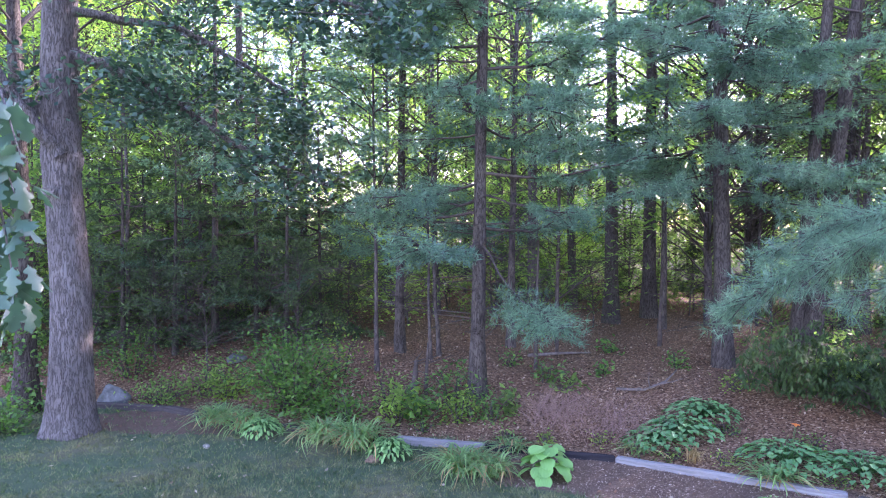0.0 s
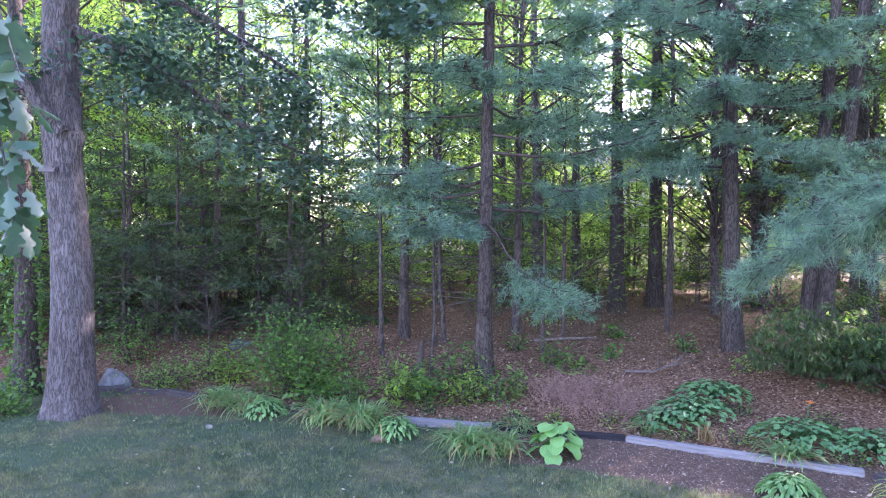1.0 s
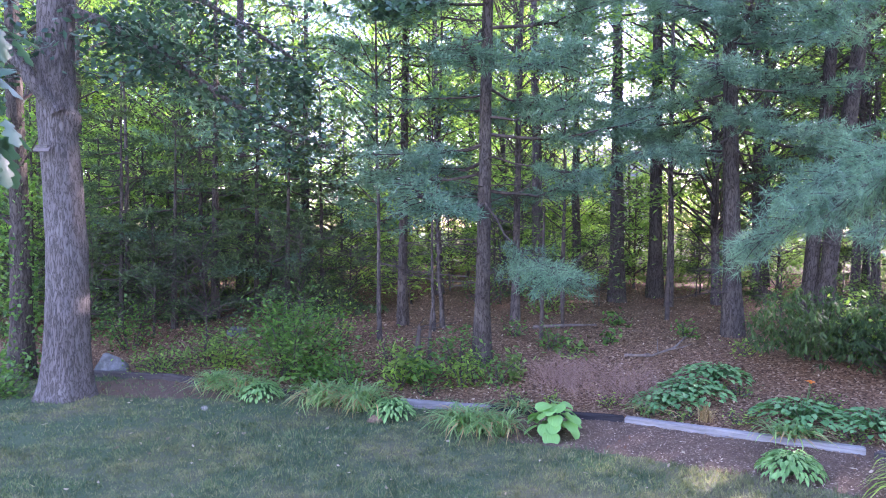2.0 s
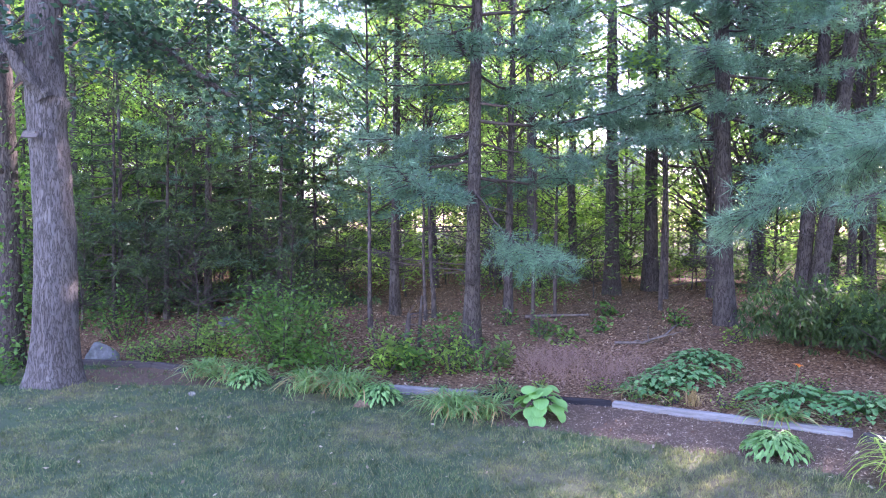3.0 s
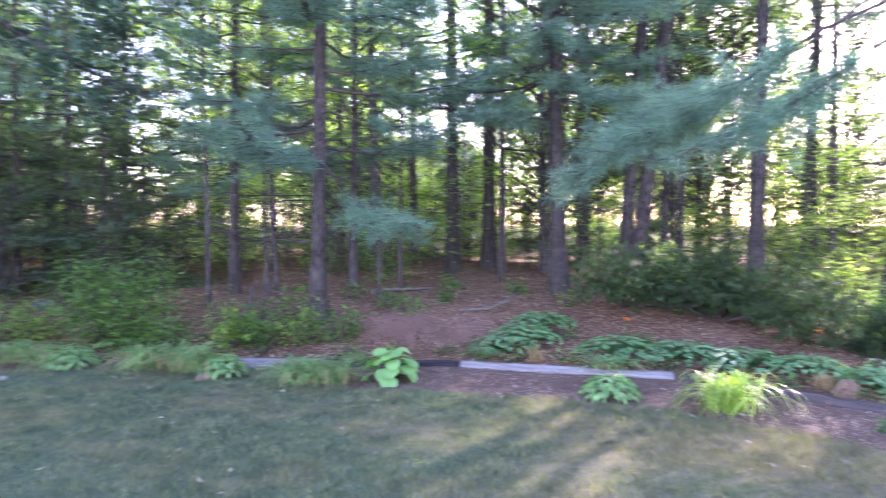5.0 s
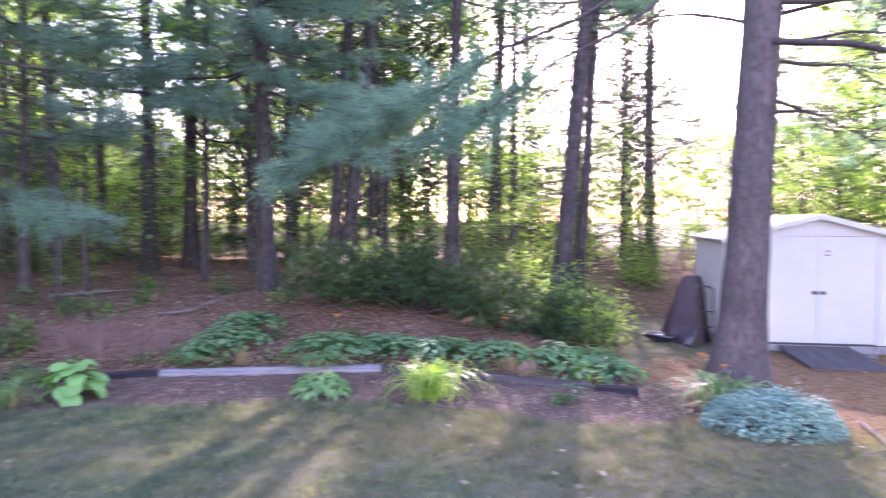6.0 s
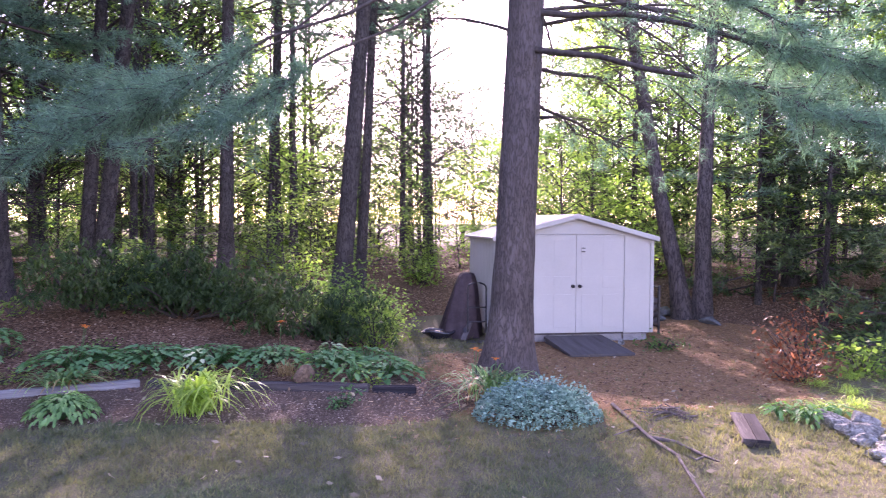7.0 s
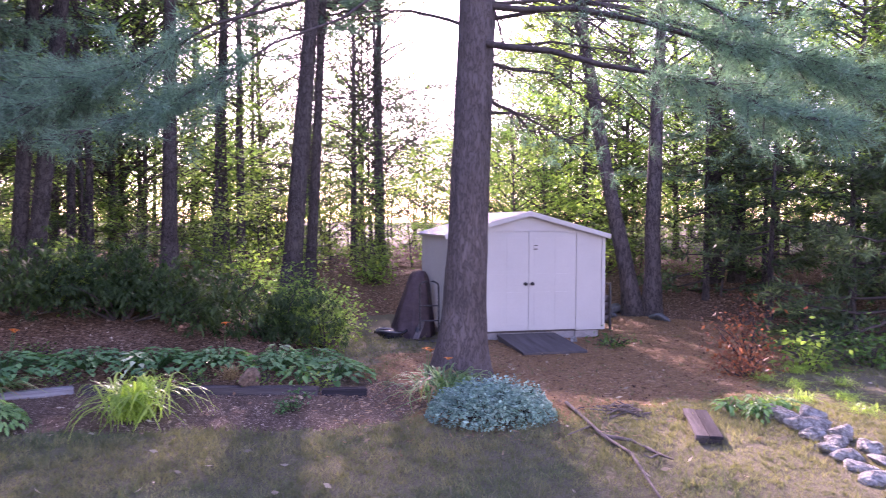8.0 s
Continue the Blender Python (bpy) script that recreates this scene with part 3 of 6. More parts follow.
# tall pine beside the shed, with two boughs that hang over the lawn
def tall_pine():
    rng = rng_of(21)
    x0, y0 = 7.93, 5.13
    tree = thing("tall_pine_tree", "tall straight white pine with plated bark and long boughs", "tree", at=pose(x0, y0, ground_at(x0, y0)))
    sides = 48
    z = np.concatenate([np.linspace(-0.12, 6.2, 64), np.linspace(6.5, 18, 10)])
    ang = np.linspace(0, 2 * np.pi, sides, endpoint=False)
    Z, A = np.meshgrid(z, ang, indexing="ij")
    R = 0.252 * (1 - 0.03 * np.clip(Z, 0, None)) * (1 + 0.70 * np.exp(-np.clip(Z + 0.12, 0, None) / 0.40)) + 0.03 * np.sin(5 * A + 0.5) * np.exp(-Z / 0.4) + 0.14 * np.exp(-np.clip(Z, 0, None) / 0.55) * np.clip(np.cos(A - 2.2), 0, 1) ** 2
    plates = np.array([[noise.noise(Vector((math.cos(a) * 5.5, math.sin(a) * 5.5, zz * 2.2))) for a in ang] for zz in z])
    R = R + 0.016 * np.abs(plates)
    V = np.stack([0.024 * Z + R * np.cos(A), -0.028 * Z + R * np.sin(A), Z], -1).reshape(-1, 3)
    i = np.arange(len(z) - 1)[:, None] * sides + np.arange(sides)[None]
    j = np.arange(len(z) - 1)[:, None] * sides + (np.arange(sides)[None] + 1) % sides
    child("trunk", mesh_of("trunk", V, np.stack([i, j, j + sides, i + sides], -1).reshape(-1, 4), M_BIGPINE, True), tree)
    def arm(*args):
        wood, tufts = Soup(), []
        bough(wood, tufts, *args)
        branch_object(tree, wood, tufts, rng, 18, 0.135, 0.0032, M_NEEDLE)
    ctr = lambda zz: (0.024 * zz, -0.028 * zz, zz)
    arm(ctr(5.9), (-5.0, 2.1, 2.45), rng, 0.1, 0.03, 0.60, 1.15, 20, 0.0, 0.35)
    arm(ctr(5.6), (-4.3, 1.2, 2.55), rng, 0.1, 0.024, 0.64, 0.9, 18, 0.0, 0.35)
    arm(ctr(6.1), (-4.3, 2.7, 2.95), rng, 0.1, 0.024, 0.62, 0.9, 16, 0.0, 0.35)
    arm(ctr(4.15), (-1.0, -4.1, 2.75), rng, -0.05, 0.045, 0.58, 1.1, 22, 0.0, 0.35)
    arm(ctr(4.6), (0.3, -4.7, 3.15), rng, -0.1, 0.045, 0.52, 1.1, 22, 0.0, 0.35)
    arm(ctr(5.0), (1.6, -4.2, 3.3), rng, -0.1, 0.04, 0.50, 1.0, 20, 0.0, 0.35)
    arm(ctr(5.2), (-0.6, -3.4, 3.7), rng, -0.1, 0.03, 0.55, 0.8, 14, 0.0, 0.35)
    for zz, az, ln, dz in ((3.95, -20, 2.2, -0.3), (4.4, -60, 2.5, 0.2), (4.8, 20, 2.4, -0.5), (5.1, 150, 2.6, 0.6), (4.3, 100, 1.6, 0.4), (3.6, -50, 1.3, -0.7), (5.0, 195, 2.2, 0.5), (3.3, -25, 1.2, -0.2), (4.9, -35, 2.8, -0.9),
                           (5.2, -15, 3.2, -0.4), (4.6, -75, 2.4, -0.5), (5.4, -48, 3.0, -0.3), (4.1, -38, 2.3, 0.1)):
        a = radians(az)
        p = np.array(ctr(zz))
        q = p + [math.cos(a) * ln, math.sin(a) * ln, dz]
        mid = (p + q) / 2 + [0, 0, 0.08 * ln] + rng.normal(0, 0.1, 3)
        wood, tufts = Soup(), []
        rod(wood, [p, (p + mid) / 2 + rng.normal(0, 0.03, 3), mid, (mid + q) / 2 + rng.normal(0, 0.05, 3), q], [0.028, 0.023, 0.017, 0.011, 0.004], 6)
        for _ in range(15):
            u = rng.uniform(0.3, 1)
            b = p + (mid - p) * min(1, 2 * u) + (q - mid) * max(0, 2 * u - 1)
            side = rng.normal(0, 1, 3) * [0.30, 0.30, 0.14] + [0.25 * math.cos(a), 0.25 * math.sin(a), -0.22]
            e = b + side
            rod(wood, [b, b + side * 0.5 + rng.normal(0, 0.03, 3), e], [0.007, 0.005, 0.002], 4)
            for _ in range(3):
                c = b + side * rng.uniform(0.3, 0.9)
                rod(wood, [c, c + rng.normal(0, 1, 3) * [0.14, 0.14, 0.10]], [0.003, 0.001], 3)
            if rng.random() < 0.5:
                tufts.append((e + rng.normal(0, 0.07, (4, 3)), np.repeat(unit(side[None]), 4, 0)))
        branch_object(tree, wood, tufts, rng, 16, 0.12, 0.003, M_NEEDLE)
    for zz in np.arange(6.5, 17, 0.55):
        az, ln = rng.uniform(0, 2 * np.pi), 3.6 * (1.15 - zz / 18) * rng.uniform(0.6, 1.1)
        arm(ctr(zz), (math.cos(az) * ln, math.sin(az) * ln, zz + 0.1 * ln), rng, 0.15, 0.03, 0.35, 0.9, 9)
    return tree


TALL_PINE = tall_pine()

PINE_LABEL = "slender white pine with bare snags and level needle sprays"
# x, y, trunk radius, height, lowest living branch, branch reach, lean
PINES = [
    (0.57, 11.83, 0.13, 14, 2.6, 2.6, (0.012, 0.0)), (-0.89, 14.59, 0.10, 13, 2.4, 2.2, (0.01, 0.0)), (4.43, 18.6, 0.185, 16, 4.4, 2.8, (-0.005, 0)),
    (5.2, 13.0, 0.165, 15, 3.4, 3.0, (-0.02, 0.0)), (6.93, 13.85, 0.14, 17, 5.2, 2.2, (0.08, 0)), (7.10, 13.65, 0.165, 18, 5.4, 2.4, (0.112, 0)),
    (-5.56, 19.39, 0.145, 15, 2.2, 2.8, (0, 0)), (-5.29, 16.32, 0.085, 11, 1.2, 2.4, (0.01, 0)), (9.81, 13.44, 0.165, 17, 6.5, 2.6, (0.01, 0)),
    (10.95, 11.15, 0.20, 18, 6.5, 2.6, (0.085, -0.035)), (12.33, 11.88, 0.13, 16, 6.0, 2.2, (0.05, -0.02)), (13.15, 15.91, 0.16, 17, 7.0, 2.4, (0.03, 0)),
    (5.69, 19.46, 0.19, 17, 3.6, 3.0, (0, 0)), (18.92, 4.49, 0.19, 16, 3.0, 3.0, (0, 0)), (19.03, 3.94, 0.165, 16, 2.6, 3.0, (0.02, 0)),
]
# boughs that reach towards the lawn: height at the trunk, tip (from the foot), side shoots, density, bare share
ARMS = {
    0: ((2.6, 0.95, -3.05, 1.55, 0.75, 26, 0.5), (3.6, -1.7, -1.4, 3.3, 0.8, 18, 0.35), (3.4, 1.6, -1.0, 3.1, 0.8, 18, 0.4), (5.0, 1.6, -1.6, 5.0, 0.8, 17, 0.35), (5.6, -2.0, -1.2, 5.7, 0.9, 17, 0.35), (6.3, 1.2, -1.5, 6.4, 0.9, 17, 0.3),
        (4.4, -1.8, -0.6, 4.3, 0.8, 16, 0.35), (6.0, 2.2, -0.5, 5.9, 0.9, 16, 0.3),
        (7.0, -2.4, -1.2, 7.0, 1.0, 17, 0.25), (7.6, 1.8, -1.4, 7.6, 1.0, 17, 0.25), (6.8, 0.2, -2.4, 6.7, 1.0, 17, 0.25)),
    3: ((3.6, -2.2, -1.6, 3.2, 1.1, 20, 0.25), (4.0, 0.3, -2.3, 3.5, 1.1, 20, 0.25), (3.4, 1.2, -1.8, 2.9, 1.0, 20, 0.25), (4.7, -1.2, -2.1, 4.5, 1.1, 19, 0.25), (5.3, 0.9, -2.0, 5.0, 1.1, 19, 0.25), (5.9, -1.8, -1.5, 5.7, 1.1, 19, 0.25),
        (4.4, -2.9, -0.6, 4.1, 1.1, 19, 0.25), (6.2, -2.9, -0.9, 6.2, 1.1, 18, 0.25),
        (4.2, -0.5, -1.6, 3.8, 0.9, 24, 0.2), (4.9, -0.9, -1.4, 4.6, 0.9, 24, 0.2), (5.6, -0.2, -1.7, 5.3, 0.9, 24, 0.2)),
    2: ((5.0, -2.6, -2.0, 5.0, 1.2, 17, 0.25), (5.8, 0.6, -2.8, 5.9, 1.2, 17, 0.25), (6.6, -2.0, -2.2, 6.9, 1.2, 17, 0.25), (7.4, 1.6, -2.4, 7.5, 1.2, 17, 0.25)),
    1: ((4.6, 1.6, -1.8, 4.5, 0.9, 17, 0.3), (5.4, -1.4, -1.6, 5.4, 0.9, 17, 0.3), (6.4, 1.2, -1.6, 6.5, 0.9, 17, 0.3), (7.2, -2.2, -1.2, 7.2, 1.0, 17, 0.25), (7.9, 2.0, -1.0, 7.8, 1.0, 17, 0.25), (6.9, 0.4, -2.2, 6.8, 1.0, 17, 0.25)),
}
for i, (x, y, r, hh, low, reach, lean) in enumerate(PINES):
    rich = i in (0, 1, 2, 3)
    stand(pine(100 + i, hh, r, low, reach * (1.1 if rich else 1.0), 0.24 if rich else 0.30, k=8, width=0.0075, length=0.125 if rich else 0.11, dead=34 if rich else 24, lean=lean, label=PINE_LABEL,
               density=23 if rich else 15, side=1.0 if rich else 0.85, top=max(9.5, low + 3), at=(x, y), arms=ARMS.get(i, ())), x, y)

# thin young stems between them
STEMS = [(-1.23, 13.15, 0.042, 8), (-0.23, 13.73, 0.032, 7), (-0.08, 14.23, 0.045, 8), (-7.35, 16.57, 0.058, 9), (1.46, 15.18, 0.09, 11), (2.47, 19.1, 0.16, 14), (4.02, 21.9, 0.14, 14),
         (5.43, 17.45, 0.085, 11), (-0.19, 20.23, 0.11, 12), (-9.4, 18.4, 0.12, 12), (10.06, 17.63, 0.11, 13), (10.46, 17.4, 0.11, 12), (13.58, 15.53, 0.125, 13),
         (17.23, 14.64, 0.105, 12), (17.75, 13.99, 0.14, 14), (16.54, 5.7, 0.20, 14), (16.65, 5.34, 0.20, 14)]
for i, (x, y, r, hh) in enumerate(STEMS):
    lean = {15: (-0.12, 0.165), 16: (0.02, -0.02)}.get(i, (0.02 * math.sin(i * 2.1), 0.01 * math.cos(i)))
    stand(leafy_tree(300 + i, hh, r, 2.4 + 0.3 * (i % 4) if r < 0.15 else 4.5, 1.5 + 4 * r, int(24 + 180 * r) + (34 if i in (13, 14) else 0), 64, 0.10, M_GREYBARK, M_LEAF_DULL if i in (13, 14) else M_LEAF if i % 3 else M_LEAF_PALE, lean,
                     "young_tree", "thin grey-barked young tree with airy green leaves", at=(x, y)), x, y, 0)
OAK_2 = stand(leafy_tree(331, 13, 0.19, 3.4, 3.0, 44, 50, 0.14, M_PINE, M_OAKLEAF, (-0.02, 0.02), "oak_tree", "second oak with ivy-clad grey trunk behind the first"), -7.32, 12.3)



def ivy(tree, r, top, n, seed):
    """Climbing leaves round the lower trunk."""
    rg = rng_of(seed)
    a, z = rg.uniform(0, 2 * np.pi, n), top * rg.random(n) ** 1.4
    rad = r * (1.1 - 0.02 * z) + rg.uniform(0.02, 0.14, n) * (0.6 + 0.5 * np.sin(3 * a + 2 * z))
    leaves = Soup()
    scatter_leaves(leaves, np.stack([np.cos(a) * rad - 0.02 * z, np.sin(a) * rad + 0.02 * z, z], -1), 0.085, rg, 0.6, 0.8, 0.8)
    tagged(child("ivy", leaves.mesh("ivy", M_SHRUB), tree), kind="stuff")


ivy(OAK_2, 0.22, 4.6, 900, 332)

# ---- woods behind ----
KINDS = [leafy_tree(400 + i, hh, r, low, sp, cl, per, size, M_GREYBARK, leaf, (0.012 * (i % 3 - 1), 0.01), "woodland_tree", "tall woodland tree with a loose green crown", clump_r=0.5)
         for i, (hh, r, low, sp, cl, per, size, leaf) in enumerate([
             (14, 0.09, 1.8, 3.6, 100, 60, 0.158, M_LEAF), (12, 0.07, 1.2, 3.2, 90, 60, 0.158, M_LEAF_PALE), (16, 0.11, 2.6, 4.0, 110, 60, 0.163, M_LEAF), (10, 0.05, 0.8, 2.8, 80, 60, 0.147, M_LEAF_PALE)])]
THICKETS = [leafy_tree(480 + i, hh, 0.05, 0.15, sp, cl, 54, 0.172, M_GREYBARK, leaf, (0.02, 0.0), "thicket_tree", "low bushy woodland tree, leafy to the ground", clump_r=0.42)
            for i, (hh, sp, cl, leaf) in enumerate([(5.0, 2.6, 60, M_LEAF), (4.0, 2.4, 50, M_LEAF_PALE)])]
FIRS = [pine(420 + i, hh, r, low, reach, 0.27, needle_m=M_NEEDLE_FAR, k=6, width=0.012, length=0.15, density=7, dead=30, label="woodland pine with dull green needles", side=0.9, joined=True, name="woodland_pine")
        for i, (hh, r, low, reach) in enumerate([(13, 0.085, 1.6, 2.8), (9, 0.06, 0.7, 2.4), (15, 0.10, 2.6, 3.0)])]
BRUSH = [leafy_tree(486 + i, hh, 0.025, 0.1, sp, 46, 46, 0.085, M_GREYBARK, leaf, (0.02, 0.0), "brush_tree", "low twiggy brush under the pines", clump_r=0.4) for i, (hh, sp, leaf) in enumerate(((3.0, 1.5, M_LEAF_DULL), (2.2, 1.4, M_LEAF)))]
SAPLINGS = [leafy_tree(440 + i, hh, 0.022, 0.5, sp, cl, 40, 0.106, M_GREYBARK, leaf, (0.03, 0.02), "sapling", "leafy sapling in the undergrowth", clump_r=0.4)
            for i, (hh, sp, cl, leaf) in enumerate([(3.6, 1.1, 34, M_LEAF), (2.4, 0.9, 24, M_LEAF_PALE), (6.0, 1.6, 54, M_LEAF)])]
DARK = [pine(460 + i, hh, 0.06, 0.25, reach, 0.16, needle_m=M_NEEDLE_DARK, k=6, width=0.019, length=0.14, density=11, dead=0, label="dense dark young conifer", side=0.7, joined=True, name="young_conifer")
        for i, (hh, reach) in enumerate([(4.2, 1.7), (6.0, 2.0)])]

# added trees: crowns above the view, there to break up sun on the lawn
SHADE_CANOPY = [leafy_tree(470 + i, 16, 0.08, 8.2, 3.4, 64, 76, 0.14, M_GREYBARK, leaf, (0.01 * i, -0.01), "canopy_tree", "added tall thin tree, its high unseen crown dappling the lawn", clump_r=0.6) for i, leaf in enumerate((M_LEAF, M_LEAF_PALE))]
FAR = [leafy_tree(475 + i, hh, 0.08, 0.2, 3.6, 62, 34, 0.32, M_GREYBARK, leaf, (0.0, 0.01), "far_tree", "distant leafy tree closing the view", clump_r=0.8) for i, (hh, leaf) in enumerate(((12, M_LEAF), (10, M_LEAF_PALE)))]
TALL = [leafy_tree(478 + i, 21, 0.14, 3.0, 4.4, 120, 40, 0.36, M_GREYBARK, leaf, (0.0, 0.01), "tall_tree", "tall distant tree with a full green crown", clump_r=0.9) for i, leaf in enumerate((M_LEAF, M_LEAF_PALE))]
REACH = {}
for k, lo, hi in ((KINDS, 1.2, 14), (FIRS, 1.0, 14), (SAPLINGS, 0.4, 4.5), (THICKETS, 0.0, 4.6), (BRUSH, 0.0, 3.0), (TALL, 3, 21), (FAR, 0, 12)):
    REACH.update({t.name: (lo, hi) for t in k})
used = set()


def grow(tree, x, y, turn, scale):
    """The first of a kind stands itself; the others are copies."""
    if tree.name in used:
        return another(tree, x, y, turn, scale)
    used.add(tree.name)
    tree.matrix_basis = pose(x, y, ground_at(x, y), 0, 0, turn) @ Matrix.Scale(scale, 4)
    return tree


rng = rng_of(77)
taken = [(p[0], p[1]) for p in PINES] + [(s[0], s[1]) for s in STEMS]


def room(x, y, gap):
    return all((x - a) ** 2 + (y - b) ** 2 > gap * gap for a, b in taken)


def open_sector(az):
    return -10.5 < az < -5.5 or 8.5 < az < 18.0


def in_sun(tree, x, y, scale):
    """Whether a crown would stand in the sun's way to one of the lit flecks."""
    lo, hi = REACH[tree.name]
    for px, py, pz in SUN_GAPS:
        ahead, aside = 0.749 * (x - px) + 0.663 * (y - py), 0.663 * (x - px) - 0.749 * (y - py)
        if abs(aside) < (1.7 if tree in FIRS else 1.2 if tree in KINDS else 0.8) and lo * scale - 0.5 < ahead * 0.4245 + pz < hi * scale + 0.3:
            return True
    return False


def over_sunny_grass(x, y):
    """Whether a tall tree would shade the open grass beside the fieldstones."""
    ahead, aside = 0.749 * (x - 9.7) + 0.663 * (y - 1.9), 0.663 * (x - 9.7) - 0.749 * (y - 1.9)
    return 2 < ahead < 26 and abs(aside) < 3.6


def plant(count, kinds, near, far, gap, thin, scale=(0.85, 1.2), az0=-42, az1=104, floor=0.0):
    made = tries = 0
    while made < count and tries < count * 60:
        tries += 1
        az, d = rng.uniform(az0, az1), math.sqrt(rng.uniform(near * near, far * far))
        x, y = d * math.sin(radians(az)), d * math.cos(radians(az))
        s = float(behind(np.array([x]), np.array([y]))[0])
        across = 0.663 * x - 0.749 * y
        lane = -5.5 < across < 6.6 or abs(across + 7.7) < 0.9 or abs(across + 12.2) < 0.8
        if s < 1.6 + floor or ((lane or open_sector(az)) and rng.random() < thin) or not room(x, y, gap):
            continue
        kind, size = kinds[int(rng.integers(len(kinds)))], rng.uniform(*scale)
        if in_sun(kind, x, y, size):
            continue
        turn = rng.uniform(0, 360)
        made += 1
        if (kind in THICKETS + BRUSH + FAR + SAPLINGS and 44.5 < az < 57.5 and made % 4) or (kind in KINDS and over_sunny_grass(x, y)):
            continue
        taken.append((x, y))
        grow(kind, x, y, turn, size)


plant(30, KINDS, 19, 40, 2.0, 0.6, az0=-42, az1=4)
plant(14, KINDS, 24, 40, 1.6, 0.4, (1.25, 1.5), az0=-42, az1=6)
plant(16, KINDS, 19, 42, 2.0, 0.5, az0=4, az1=30)
plant(17, KINDS, 19, 30, 2.2, 0.8, az0=30, az1=104)
plant(3, FIRS, 16, 26, 1.6, 0.75, az0=20, az1=41)
plant(4, FIRS, 18, 27, 1.6, 0.0, (0.7, 0.9), az0=36, az1=49)
plant(11, KINDS, 17, 34, 1.6, 0.75, az0=14, az1=41)
plant(6, FIRS, 17, 34, 2.0, 0.8, az0=-40, az1=60)
plant(7, FIRS, 18, 32, 2.0, 0.85, az0=60, az1=100)
plant(10, KINDS, 19, 34, 2.0, 0.8, az0=60, az1=100)
plant(10, KINDS, 38, 62, 2.6, 0.4, (1.0, 1.35))
plant(20, THICKETS, 19, 32, 1.6, 0.0, (0.6, 0.9), az0=-42, az1=24)
plant(26, BRUSH, 16.5, 27, 1.1, 0.0, (0.6, 1.1), az0=-10, az1=34)
plant(12, BRUSH, 14.5, 20, 1.1, 0.0, (0.5, 0.9), az0=-34, az1=-10)
plant(10, BRUSH, 16, 24, 1.1, 0.0, (0.5, 0.8), az0=34, az1=74)
plant(34, THICKETS, 24, 50, 2.0, 0.0, (0.75, 1.2))
plant(8, THICKETS, 20, 28, 1.5, 0.0, (0.7, 1.0), az0=24, az1=60)
plant(6, SAPLINGS, 14, 20, 1.2, 0.0, (0.7, 1.0), az0=34, az1=52)
plant(12, THICKETS, 22, 34, 1.6, 0.0, (0.9, 1.2), az0=28, az1=72)
plant(22, TALL, 42, 60, 2.4, 0.75, (0.9, 1.15), az0=-44, az1=17)
plant(3, TALL, 54, 64, 2.4, 0.0, (0.6, 0.7), az0=28, az1=36)
plant(12, TALL, 46, 62, 2.4, 0.0, (0.72, 0.85), az0=62, az1=100)
plant(34, FAR, 46, 66, 2.6, 0.55, (0.9, 1.3), az0=-44, az1=40)
plant(12, FAR, 50, 66, 2.6, 0.0, (0.5, 0.75), az0=40, az1=62)
plant(6, FAR, 50, 64, 2.0, 0.0, (0.6, 0.8), az0=34, az1=58)
plant(20, FAR, 44, 62, 2.6, 0.0, (0.9, 1.3), az0=62, az1=106)
plant(46, SAPLINGS, 13.5, 30, 1.0, 0.3, az0=-42, az1=20)
plant(44, SAPLINGS, 13.5, 26, 1.0, 0.25, az0=20, az1=100)
# set sunward of the lawn so their unseen crowns shade and dapple it
for i, (across, along) in enumerate(((-6.4, 27), (1.1, 22), (-7.2, 22), (-1.0, 29), (1.1, 31), (-6.0, 24), (-3.1, 27), (-3.1, 21), (-6.8, 31))):
    x, y = 0.749 * along + 0.663 * across, 0.663 * along - 0.749 * across
    taken.append((x, y))
    grow(SHADE_CANOPY[i % 2], x, y, 70 * i, 0.95 + 0.05 * (i % 4))
AIRY = [leafy_tree(490 + i, 11, 0.04, 2.2, 1.7, 90, 46, 0.115, M_GREYBARK, leaf, (0.015, 0.01), "airy_tree", "thin woodland tree with small dull leaves and gaps", clump_r=0.42) for i, leaf in enumerate((M_LEAF_DULL, M_LEAF))]
# the last three, low ones, are added only to shade the shed yard
for i, (across, along, size) in enumerate(((-1.0, 19.5, 0.9), (1.15, 21.0, 0.55), (1.1, 25.0, 1.05), (4.1, 22.0, 0.55), (-1.0, 25.0, 1.1), (-3.1, 19.0, 0.95), (-3.1, 24.0, 1.1), (-6.0, 18.6, 0.9), (-7.4, 20.5, 1.0),
                                            (-5.6, 22.5, 1.1), (-8.4, 18.5, 0.9), (-9.6, 22.0, 1.0), (-17.6, 11.5, 0.7), (0.9, 29.0, 1.0), (-1.2, 32.0, 1.2), (5.1, 21.0, 0.42), (5.9, 21.5, 0.42), (5.5, 19.5, 0.35))):
    grow(AIRY[i % 3 // 2], 0.749 * along + 0.663 * across, 0.663 * along - 0.749 * across, 61 * i, size)
for i, (across, along, size) in enumerate(((-6.3, 25.0, 1.0), (-2.9, 29.0, 0.9), (-7.8, 27.0, 1.0), (-5.9, 31.0, 1.1), (-8.7, 26.0, 0.9), (-10.0, 28.0, 1.0), (-9.4, 33.0, 1.2))):
    grow(KINDS[(0, 2)[i % 2]], 0.749 * along + 0.663 * across, 0.663 * along - 0.749 * across, 83 * i, size)
